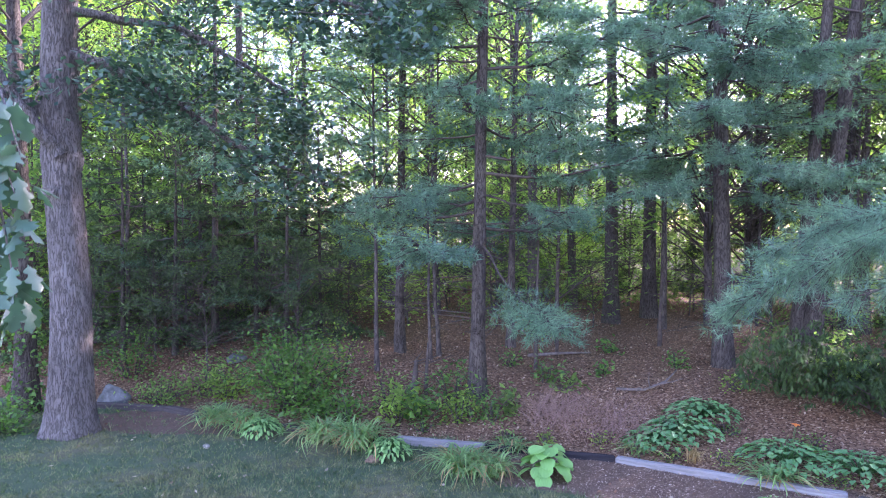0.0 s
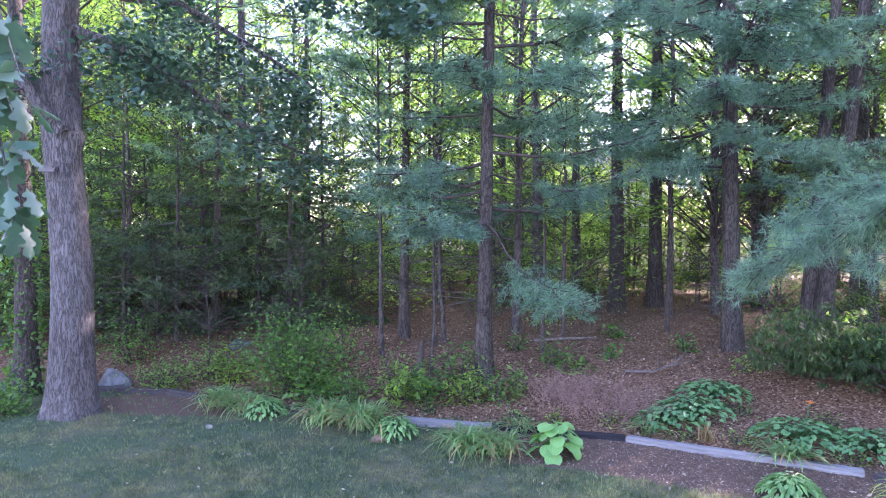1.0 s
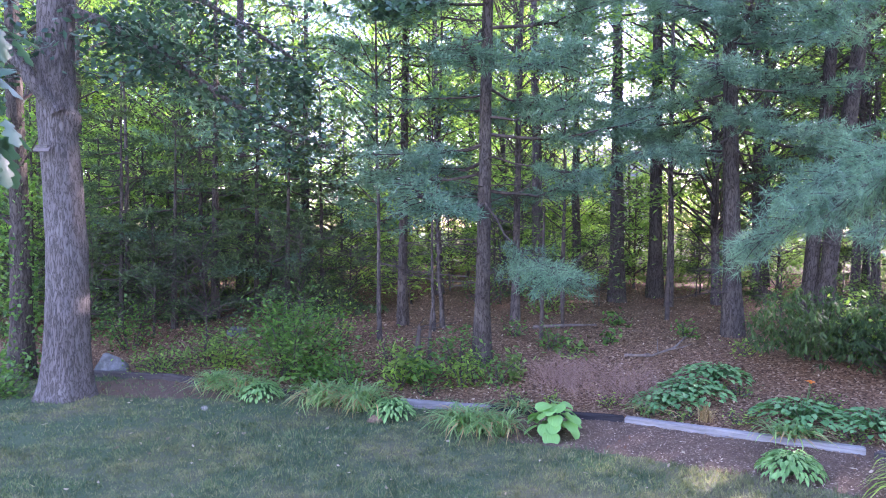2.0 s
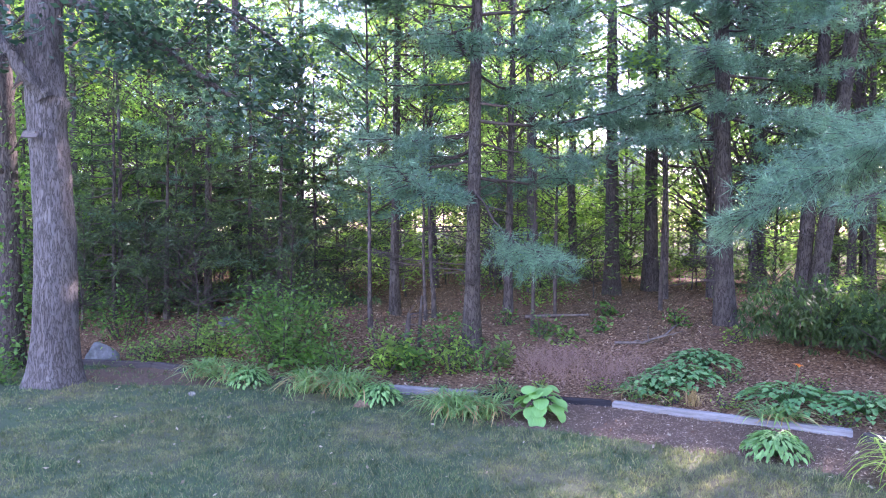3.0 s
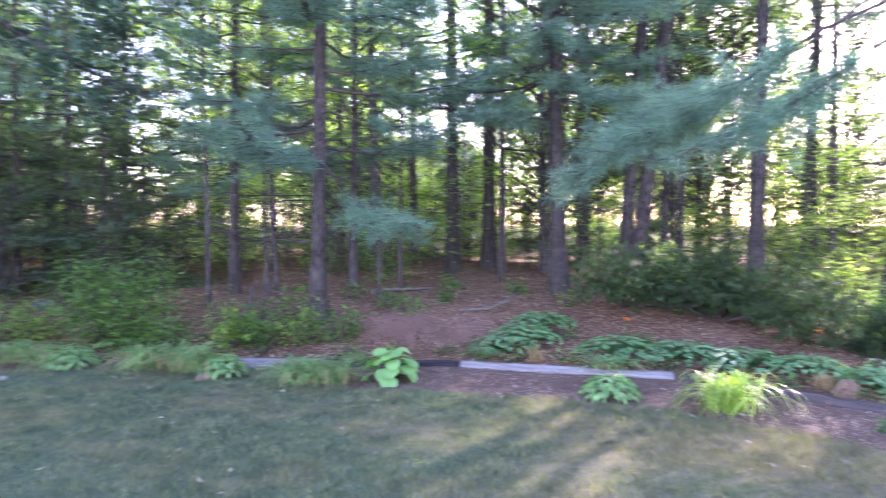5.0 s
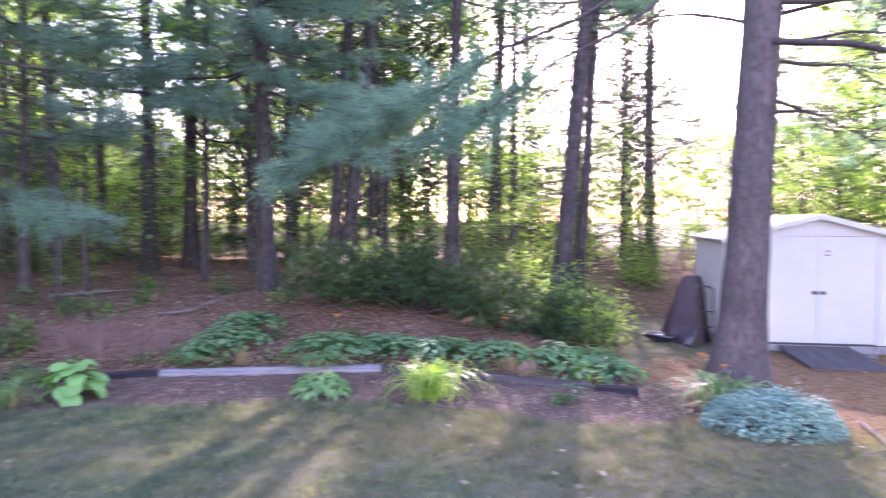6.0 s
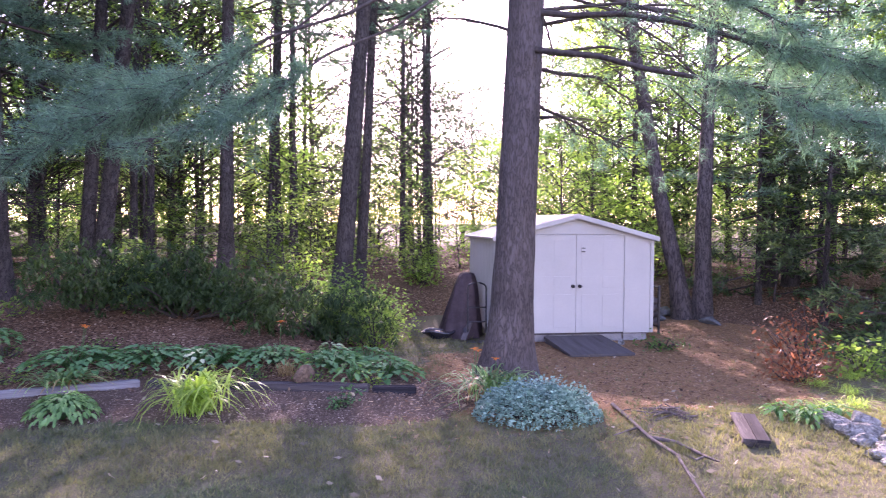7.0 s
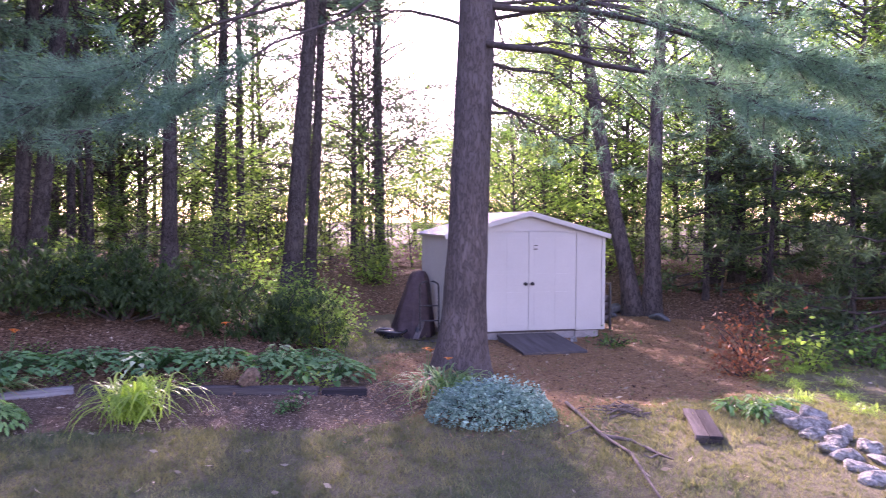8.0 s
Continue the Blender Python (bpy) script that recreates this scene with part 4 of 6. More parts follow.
HAZY = [leafy_tree(494 + i, 11, 0.06, 1.5, 3.0, 84, 52, 0.20, M_GREYBARK, M_LEAF_DULL, (0.0, 0.01), "hazy_tree", "distant thin tree with grey-green leaves", clump_r=0.6) for i in range(2)]
for i, (across, along, size) in enumerate(((-4.2, 39.0, 0.75), (-2.4, 43.0, 0.85), (-0.6, 38.0, 0.72), (1.2, 42.0, 0.85), (2.6, 37.0, 0.66), (4.4, 41.0, 0.8), (6.0, 38.0, 0.72), (3.4, 45.0, 0.85), (0.5, 34.0, 0.58), (1.9, 39.0, 0.75), (3.7, 34.0, 0.6), (5.2, 42.0, 0.85), (7.6, 38.0, 0.85), (9.2, 41.0, 0.95), (-3.2, 35.0, 0.65))):
    grow(HAZY[i % 2], 0.749 * along + 0.663 * across, 0.663 * along - 0.749 * across, 97 * i, size)
# two thickets added to block the sun on the yard
for i, (across, along, size) in enumerate(((4.6, 19.0, 0.85), (5.6, 19.5, 0.9))):
    grow(THICKETS[i % 2], 0.749 * along + 0.663 * across, 0.663 * along - 0.749 * across, 110 * i, size)
# one more thicket added for its shadow on the yard
for i, (across, along) in enumerate(((7.1, 23.5),)):
    grow(THICKETS[0], 0.749 * along + 0.663 * across, 0.663 * along - 0.749 * across, 80 * i, 1.12)
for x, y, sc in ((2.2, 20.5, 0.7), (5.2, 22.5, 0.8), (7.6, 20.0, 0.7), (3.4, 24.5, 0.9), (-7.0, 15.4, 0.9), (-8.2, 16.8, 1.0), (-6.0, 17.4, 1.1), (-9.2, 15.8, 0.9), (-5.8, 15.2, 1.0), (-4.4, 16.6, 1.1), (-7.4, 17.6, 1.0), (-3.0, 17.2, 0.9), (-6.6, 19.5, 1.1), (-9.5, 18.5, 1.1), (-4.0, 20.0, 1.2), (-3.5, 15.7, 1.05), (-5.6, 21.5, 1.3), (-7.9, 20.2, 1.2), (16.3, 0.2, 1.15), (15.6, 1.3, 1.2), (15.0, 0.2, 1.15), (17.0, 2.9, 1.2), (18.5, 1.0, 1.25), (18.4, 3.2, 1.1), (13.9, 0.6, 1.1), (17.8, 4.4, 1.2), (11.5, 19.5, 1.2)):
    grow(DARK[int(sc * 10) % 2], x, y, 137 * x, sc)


# ---- undergrowth ----
def shrub(name, label, x, y, w, h, n, size, mat, seed, slim=0.5, droop=0.3, stems=9, turn=0.0):
    rng = rng_of(seed)
    ob = thing(name, label, "shrub", at=pose(x, y, ground_at(x, y) - 0.02, 0, 0, turn))
    wood, leaves = Soup(), Soup()
    for k in range(stems):
        az, rad = rng.uniform(0, 2 * np.pi), w * 0.5 * math.sqrt(rng.random())
        top = np.array([math.cos(az) * rad, math.sin(az) * rad, h * (1.0 - 0.5 * (rad / (w * 0.5)) ** 2) * rng.uniform(0.65, 1.08)])
        root = top * np.array([0.2, 0.2, 0])
        mid = (root + top) / 2 + rng.normal(0, 0.05, 3) + [0, 0, 0.1 * h]
        rod(wood, [root, mid, top], [0.012, 0.009, 0.004], 4)
        m = max(3, n // stems)
        u = rng.uniform(0.12, 1.0, m)[:, None]
        pts = root + (mid - root) * np.minimum(u * 2, 1) + (top - mid) * np.maximum(u * 2 - 1, 0)
        pts = pts + rng.normal(0, 1, (m, 3)) * np.array([0.17, 0.17, 0.13]) * min(1.4, w)
        pts[:, 2] = np.abs(pts[:, 2])
        scatter_leaves(leaves, pts, size, rng, droop, slim, 0.55)
    tagged(child("stem", wood.mesh("stem", M_TWIG), ob), kind="stuff")
    tagged(child("foliage", leaves.mesh("foliage", mat), ob), kind="stuff")
    return ob


def whorled(name, label, x, y, w, h, heads, seed, mat, size=0.105, per=11):
    """Rhododendron: drooping whorls of long leaves at the shoot ends."""
    rng = rng_of(seed)
    ob = thing(name, label, "shrub", "rhododendrons on the bank", at=pose(x, y, ground_at(x, y) - 0.02))
    wood, leaves = Soup(), Soup()
    lobes = [(*rng.normal(0, w * 0.24, 2), w * rng.uniform(0.14, 0.26), h * rng.uniform(0.45, 1.05)) for _ in range(9)]
    for k in range(heads):
        lx, ly, lr, lh = lobes[k % 9]
        az, rad = rng.uniform(0, 2 * np.pi), lr * math.sqrt(rng.random())
        top = np.array([lx + math.cos(az) * rad, ly + math.sin(az) * rad, lh * (1.05 - 0.6 * (rad / lr) ** 2) * rng.uniform(0.12, 1.05) ** 0.7 + 0.04])
        if k < 22:
            rod(wood, [top * [0.15, 0.15, 0], top * [0.6, 0.6, 0.5] + rng.normal(0, 0.04, 3), top], [0.014, 0.010, 0.005], 4)
        a = rng.uniform(0, 2 * np.pi, per)
        d = unit(np.stack([np.cos(a), np.sin(a), rng.normal(-0.5, 0.5, per)], -1))
        L = size * rng.uniform(0.75, 1.2, per)[:, None]
        s = unit(np.cross(d, [0, 0, 1.0])) * L * 0.14
        c = top + rng.normal(0, 0.02, (per, 3))
        dip = np.array([0, 0, -0.012])
        v = np.stack([c, c + d * L * 0.55 + s + dip, c + d * L + dip * 2, c + d * L * 0.55 - s + dip], 1)
        b = np.arange(per)[:, None] * 4
        leaves.add(v.reshape(-1, 3), np.concatenate([b + [[0, 1, 2]], b + [[0, 2, 3]]]))
    tagged(child("stem", wood.mesh("stem", M_TWIG), ob), kind="stuff")
    tagged(child("foliage", leaves.mesh("foliage", mat), ob), kind="stuff")
    return ob


for i, (x, y, w, h, heads) in enumerate(((5.6, 11.0, 1.9, 1.25, 210), (6.5, 10.0, 1.8, 1.15, 190), (7.3, 9.2, 1.6, 1.1, 170), (8.1, 8.5, 1.3, 1.0, 130), (6.9, 10.9, 1.7, 1.2, 150))):
    whorled("rhododendron", "dark rhododendron with drooping whorled leaves on the bank", x, y, w * 1.35, h, int(heads * 2.7), 500 + i, M_RHODO)
shrub("leafy_shrub", "broad dense green shrub at the wood's edge", -2.6, 12.1, 2.0, 1.5, 4200, 0.085, M_SHRUB, 510, stems=30)
shrub("leafy_shrub", "small bright green shrub in a sun fleck", -4.5, 13.2, 1.3, 0.75, 800, 0.08, M_LEAF, 511, stems=12)
shrub("leafy_shrub", "sunlit yellow-green shrub among the rhododendrons", 6.0, 10.6, 0.7, 1.35, 360, 0.10, M_LEAF_PALE, 512, stems=8)
shrub("leafy_shrub", "sunlit light green shrub beside the rhododendrons", 8.9, 9.0, 1.5, 1.25, 1700, 0.09, M_LEAF_PALE, 513, stems=20)
shrub("leafy_shrub", "light green shrub with small leaves on the bank", 9.9, 10.0, 1.8, 1.2, 1900, 0.085, M_LEAF, 514, stems=22)
for i, (x, y, w, h) in enumerate(((13.0, 13.2, 1.6, 1.2), (14.6, 14.6, 1.8, 1.5), (12.0, 14.6, 1.5, 1.3), (16.2, 13.0, 1.8, 1.4), (15.0, 12.0, 1.4, 0.9), (17.5, 11.8, 1.8, 1.5), (11.2, 12.6, 1.2, 0.9), (18.5, 9.5, 1.8, 1.4), (19.5, 7.5, 1.8, 1.6))):
    shrub("leafy_shrub", "sunlit yellow-green undergrowth behind the shed", x, y, w, h, 620, 0.11, M_LEAF_PALE, 590 + i, stems=14)
shrub("leafy_shrub", "light green sunlit shrub at the end of the rhododendrons", 8.6, 8.0, 1.2, 0.85, 900, 0.085, M_LEAF_PALE, 518, stems=16)
shrub("leafy_shrub", "light green sunlit shrub at the end of the rhododendrons", 9.5, 8.7, 1.1, 0.9, 800, 0.085, M_LEAF_PALE, 519, stems=14)
shrub("leafy_shrub", "low green shrub beside the oak's foot", -7.0, 11.2, 1.1, 0.55, 600, 0.10, M_SHRUB, 515, stems=12)
shrub("leafy_shrub", "low green bush behind the oak", -6.3, 14.2, 1.4, 1.3, 800, 0.09, M_SHRUB, 516, stems=14)
shrub("leafy_shrub", "low bright undergrowth between oak and shrubs", -5.2, 12.9, 1.3, 0.42, 700, 0.08, M_LEAF, 517, stems=16)
for i, (x, y, w, h, n) in enumerate(((-1.5, 11.3, 1.0, 0.6, 420), (-0.9, 11.6, 0.8, 0.8, 380), (-0.35, 11.2, 0.8, 0.55, 320), (0.25, 11.0, 0.7, 0.6, 300), (0.75, 10.95, 0.9, 0.62, 420), (1.05, 11.2, 0.5, 0.45, 160),
                                        (1.75, 12.2, 0.8, 0.4, 220), (-1.9, 13.0, 0.9, 1.0, 380), (3.5, 14.5, 0.6, 0.35, 120), (2.2, 16.5, 1.6, 0.8, 500), (0.9, 17.5, 1.8, 1.1, 500), (-0.75, 11.2, 0.8, 0.75, 320), (0.15, 11.7, 0.9, 0.85, 340), (0.5, 11.1, 0.7, 0.5, 220),
                                        (-2.0, 11.5, 0.9, 0.5, 420), (-4.0, 12.9, 1.0, 0.6, 420), (1.3, 13.2, 0.6, 0.35, 140), (2.05, 11.9, 0.5, 0.3, 110), (4.3, 12.9, 0.6, 0.35, 140), (4.7, 11.3, 0.6, 0.35, 140), (2.9, 12.6, 0.4, 0.25, 70))):
    shrub("undergrowth_shrub", "low green woodland undergrowth on the bank", x, y, w, h, int(n * 0.8), (0.10, 0.075, 0.13)[i % 3], (M_SHRUB, M_LEAF, M_SHRUB, M_LEAF_PALE)[i % 4], 530 + i, stems=7)
for i, (x, y, w) in enumerate(((2.7, 9.75, 0.5), (3.15, 9.5, 0.45), (3.75, 9.3, 0.5), (4.35, 8.85, 0.4), (4.85, 8.55, 0.4), (5.3, 7.9, 0.45), (5.6, 7.3, 0.4), (6.1, 6.7, 0.4), (6.5, 6.15, 0.4), (-0.3, 10.75, 0.5), (0.9, 10.3, 0.4), (1.5, 10.2, 0.35), (4.1, 10.1, 0.5), (5.0, 9.5, 0.5), (2.3, 10.1, 0.35))):
    shrub("weed_patch", "low green weeds behind the bed's edging", x, y, w, 0.16, 150, 0.05, (M_SHRUB, M_LEAF, M_LEAF_PALE)[i % 3], 570 + i, 0.5, 0.1, stems=10)
M_RED = leafy("red_leaf", (0.13, 0.055, 0.033), (0.27, 0.125, 0.065), 0.3, 0.6, (1.1, 0.65, 0.35), 0.2)
shrub("red_shrub", "small shrub with rust-red turning leaves", 12.0, 2.45, 1.1, 1.05, 620, 0.085, M_RED, 550, 0.45, 0.5, stems=16)
shrub("red_shrub", "low spray of orange-brown turning leaves", 11.1, 2.35, 0.9, 0.42, 420, 0.08, M_RED, 554, 0.45, 0.6, stems=12)
shrub("leafy_shrub", "light green plant beside the red shrub", 12.0, 1.7, 0.9, 0.6, 300, 0.12, M_LEAF_PALE, 551, stems=9)
shrub("leafy_shrub", "low green groundcover under the conifers", 12.8, 0.9, 2.2, 0.5, 700, 0.10, M_SHRUB, 552, stems=16)
shrub("leafy_shrub", "low green plant in front of the shed", 12.35, 4.75, 0.7, 0.22, 220, 0.10, M_SHRUB, 553, 0.3, stems=12)
M_BLUE = leafy("blue_leaf", (0.065, 0.16, 0.132), (0.25, 0.385, 0.325), 0.25, 0.5, (0.8, 1.0, 0.8))


def mound(name, label, x, y, w, d, h, n, size, mat, seed, turn=0.0):
    """A low dense dome of small leaves on short stems."""
    rng = rng_of(seed)
    ob = thing(name, label, "shrub", at=pose(x, y, ground_at(x, y) - 0.01, 0, 0, turn))
    u, v = rng.uniform(0, 2 * np.pi, n), rng.random(n) ** 0.5
    shell = rng.uniform(0.5, 1.0, n) + 0.22 * rng.random(n) ** 6
    px, py = np.cos(u) * v * w * 0.5, np.sin(u) * v * d * 0.5
    lump = 1 + 0.16 * np.sin(px * 17 + 1) * np.sin(py * 15 + 2) + 0.10 * np.sin(px * 37 + py * 29) + 0.07 * np.sin(px * 71 - py * 53)
    pz = h * np.sqrt(np.clip(1 - v ** 2.4, 0.02, 1)) * shell * lump
    leaves, wood = Soup(), Soup()
    scatter_leaves(leaves, np.stack([px * (0.94 + 0.12 * lump), py * (0.94 + 0.12 * lump), pz], -1), size, rng, 0.0, 0.55, 0.9)
    for k in range(0, n, 60):
        rod(wood, [(px[k] * 0.3, py[k] * 0.3, 0), (px[k] * 0.8, py[k] * 0.8, pz[k] * 0.6), (px[k], py[k], pz[k])], [0.006, 0.005, 0.003], 4)
    tagged(child("stem", wood.mesh("stem", M_TWIG), ob), kind="stuff")
    tagged(child("foliage", leaves.mesh("foliage", mat), ob), kind="stuff")
    return ob


mound("blue_green_bush", "mounded blue-green variegated bush at the pine's foot", 6.62, 4.0, 1.24, 0.98, 0.34, 9500, 0.040, M_BLUE, 560, -53)
shrub("seedling", "small dark green seedling in the mulch", 5.64, 5.75, 0.24, 0.28, 140, 0.06, M_HOSTA, 561, stems=5)


M_DRY = surface("dry_stem", (0.15, 0.09, 0.07), (0.27, 0.18, 0.145), 15, 0.9)


def dry_brush(x, y, w, h, n, seed):
    """A haze of fine dead stems."""
    rng = rng_of(seed)
    s = Soup()
    for _ in range(n):
        r0 = rng.normal(0, w * 0.22, 2)
        d = rng.normal(0, 0.7, 2) * h
        hh = h * rng.uniform(0.4, 1.1)
        rod(s, [(r0[0], r0[1], -0.02), (r0[0] + d[0] * 0.5, r0[1] + d[1] * 0.5, hh * 0.6), (r0[0] + d[0], r0[1] + d[1], hh)], [0.0026, 0.002, 0.001], 3)
    ob = thing("dry_brush", "brown tangle of dead weed stems on the slope", "shrub", at=pose(x, y, ground_at(x, y)))
    tagged(child("stem", s.mesh("stem", M_DRY), ob), kind="stuff")
    return ob


dry_brush(2.35, 10.6, 2.2, 0.45, 380, 570)
dry_brush(1.75, 11.0, 1.0, 0.45, 200, 571)


# ---- hostas and daylilies ----
def blade_mesh(name, length, width, mat, arch=0.5, heart=True, cup=0.12, disc=False):
    """A broad ribbed leaf that rises on its stalk and arches over, along +x."""
    k, s = 7, 5
    V, F = [], []
    for i in range(k):
        t = i / (k - 1)
        prof = (math.sin(math.pi * t ** 0.62) ** 0.9 if heart else math.sin(math.pi * (0.08 + 0.92 * t)) ** 0.7) * (1 - 0.1 * t)
        if disc:
            prof = math.sqrt(max(0.0, 1 - (2 * (0.03 + 0.94 * t) - 1) ** 2))
        x, z = length * t * (1 - 0.25 * arch * t), arch * length * (0.55 * t - 0.95 * t * t)
        for j in range(s):
            u = j / (s - 1) * 2 - 1
            V.append((x, u * width * 0.5 * prof, z + cup * width * (u * u) * prof - 0.02 * width * math.cos(u * 9)))
    for i in range(k - 1):
        for j in range(s - 1):
            a = i * s + j
            F.append((a, a + 1, a + s + 1, a + s))
    return mesh_of(name, np.array(V), np.array(F), mat, True)


def leaf_material(name, dark, light, through=0.3, edge=None):
    """A hosta leaf: ribs along the blade, tone that differs leaf by leaf, a paler margin where it has one."""
    m, n, l, bs, out = nodes_of(name)
    oi = n.new("ShaderNodeObjectInfo")
    r = ramp_of(n, [(0, dark), (1, light)])
    l.new(oi.outputs["Random"], r.inputs["Fac"])
    ribs = noise_of(n, l, 9, 3, 0.5, (0.4, 9, 1))
    c = mix_of(n, l, "OVERLAY", 0.35, r.outputs["Color"], ribs.outputs["Fac"])
    l.new(c, bs.inputs["Base Color"])
    bs.inputs["Roughness"].default_value, bs.inputs["Specular IOR Level"].default_value = 0.6, 0.25
    bump_on(n, l, bs, ribs.outputs["Fac"], 0.5, 0.006)
    tr = n.new("ShaderNodeBsdfTranslucent")
    l.new(mix_of(n, l, "MULTIPLY", 1.0, c, (2.0, 2.4, 0.8)), tr.inputs["Color"])
    mx = n.new("ShaderNodeMixShader")
    mx.inputs[0].default_value = through
    l.new(bs.outputs[0], mx.inputs[1])
    l.new(tr.outputs[0], mx.inputs[2])
    l.new(mx.outputs[0], out.inputs["Surface"])
    return m


M_HGREEN = leaf_material("hosta_green", (0.052, 0.17, 0.072), (0.125, 0.28, 0.125))
M_HLIME = leaf_material("hosta_lime", (0.10, 0.26, 0.075), (0.145, 0.33, 0.105), 0.2)
M_HPALE = leaf_material("hosta_pale", (0.08, 0.20, 0.07), (0.18, 0.34, 0.14))
LEAF_GREEN = [blade_mesh("leaf", 0.25, 0.17, M_HGREEN, a) for a in (0.12, 0.34)]
LEAF_LIME = [blade_mesh("leaf", 0.25, 0.25, M_HLIME, a, cup=0.05, disc=True) for a in (0.25, 0.45)]
LEAF_PALE = [blade_mesh("leaf", 0.18, 0.075, M_HPALE, a, False) for a in (0.2, 0.55)]


def hosta(label, x, y, spread, height, count, meshes, seed, scale=1.0, group="hostas along the bed", tilt=40):
    rng = rng_of(seed)
    ob = thing("hosta", label, "plant", group, at=pose(x, y, ground_at(x, y), 0, 0, rng.uniform(0, 360)))
    for k in range(count):
        f = (k + 0.5) / count
        az = k * 137.5 + rng.uniform(-20, 20)
        rad = spread * 0.5 * math.sqrt(f) * 0.78
        zz = height * (1.0 - 0.72 * f ** 1.3) * rng.uniform(0.85, 1.1)
        a = radians(az)
        sc = scale * rng.uniform(0.75, 1.15)
        child("leaf", meshes[k % len(meshes)], ob, m=pose(math.cos(a) * rad, math.sin(a) * rad, zz, rng.uniform(-14, 14), 2 + tilt * f + rng.uniform(-10, 10), az) @ Matrix.Scale(sc, 4))
    stalks = Soup()
    for k in range(0, count, 2):
        a, f = radians(k * 137.5), (k + 0.5) / count
        rad = spread * 0.5 * math.sqrt(f) * 0.75
        rod(stalks, [(0, 0, 0), (math.cos(a) * rad * 0.5, math.sin(a) * rad * 0.5, height * 0.55), (math.cos(a) * rad, math.sin(a) * rad, height * (1.0 - 0.72 * f ** 1.3))], [0.006, 0.005, 0.004], 4)
    tagged(child("stalk", stalks.mesh("stalk", M_HOSTA), ob), kind="stuff")
    return ob


hosta("lime-green hosta with very large rounded leaves", 1.35, 9.08, 0.58, 0.38, 32, LEAF_LIME, 601, 0.84, tilt=36)
DARK_HOSTA = "dark green broad-leaved hosta clump on the bank"
for i, (x, y, sp, hh, c) in enumerate(((3.45, 10.15, 1.0, 0.38, 34), (3.95, 10.65, 0.95, 0.36, 30), (3.05, 9.95, 0.8, 0.32, 22), (4.5, 9.15, 1.05, 0.40, 34), (5.25, 8.75, 1.0, 0.36, 32), (5.75, 8.1, 0.9, 0.36, 28),
                                       (6.2, 7.55, 0.8, 0.34, 26), (6.6, 6.95, 0.85, 0.36, 28), (7.05, 6.4, 0.8, 0.34, 26), (7.3, 7.0, 0.8, 0.38, 24))):
    hosta(DARK_HOSTA, x, y, sp * 1.4, hh * 0.66, int(c * 5.4), LEAF_GREEN, 610 + i, 0.43, tilt=18)
hosta("pale green narrow-leaved hosta in the mulch bed", 3.64, 7.66, 0.80, 0.25, 320, LEAF_PALE, 630, 0.50)
hosta("pale green narrow-leaved hosta at the lawn's edge", -2.84, 10.98, 0.80, 0.27, 220, LEAF_PALE, 631, 0.52)
hosta("pale green narrow-leaved hosta at the lawn's edge", -0.76, 9.9, 0.74, 0.27, 220, LEAF_PALE, 632, 0.52)
hosta("pale green small hosta behind the tie", 6.35, 6.35, 0.45, 0.22, 20, LEAF_PALE, 633, 0.7)

# variegated leaf, whitened further: sun highlights put into the colour
M_HWHITE = leaf_material("hosta_variegated", (0.16, 0.26, 0.13), (0.42, 0.48, 0.34))
LEAF_WHITE = [blade_mesh("leaf", 0.20, 0.11, M_HWHITE, a) for a in (0.12, 0.34)]
hosta("variegated hosta, its leaves whitened for the sun highlights", 6.75, 7.1, 0.6, 0.30, 60, LEAF_WHITE, 634, 0.5)
hosta("variegated hosta, its leaves whitened for the sun highlights", 5.45, 8.1, 0.5, 0.28, 50, LEAF_WHITE, 635, 0.5)


def daylily(label, x, y, w, h, n, seed, mat, width=0.016, old=0.0, lean=0.0):
    rng = rng_of(seed)
    ob = thing("daylily", label, "plant", "daylilies along the bed", at=pose(x, y, ground_at(x, y)))
    t = np.linspace(0, 1, 7)

    def blades(count, low, material, name):
        s = Soup()
        for _ in range(count):
            az, f = rng.uniform(0, 2 * np.pi), rng.uniform(low, 1.0)
            rad, hh = w * (0.10 + 0.52 * f) * rng.uniform(0.7, 1.15), h * (1.15 - 0.5 * f) * rng.uniform(0.7, 1.2)
            root = rng.normal(0, 0.09 * w, 2)
            turn = az + rng.normal(0, 0.5) * t
            run = rad * t ** 1.1
            c = np.stack([root[0] + np.cos(turn) * run, root[1] + np.sin(turn) * run, hh * ((1.8 + 1.6 * f) * t - (0.8 + 2.45 * f) * t * t)], -1)
            c[:, 2] = np.maximum(c[:, 2], 0.012)
            sd = np.stack([-np.sin(turn), np.cos(turn), 0 * t], -1) * width * 0.5 * np.sin(np.pi * (0.15 + 0.83 * t))[:, None]
            i = np.arange(6)
            s.add(np.concatenate([c - sd, c + sd]), np.stack([i, i + 7, i + 8, i + 1], -1))
        tagged(child(name, s.mesh(name, material), ob), kind="stuff")

    blades(n, lean, mat, "blade")
    if old:
        blades(int(n * old), 0.75, M_STRAW, "dry_blade")
    return ob


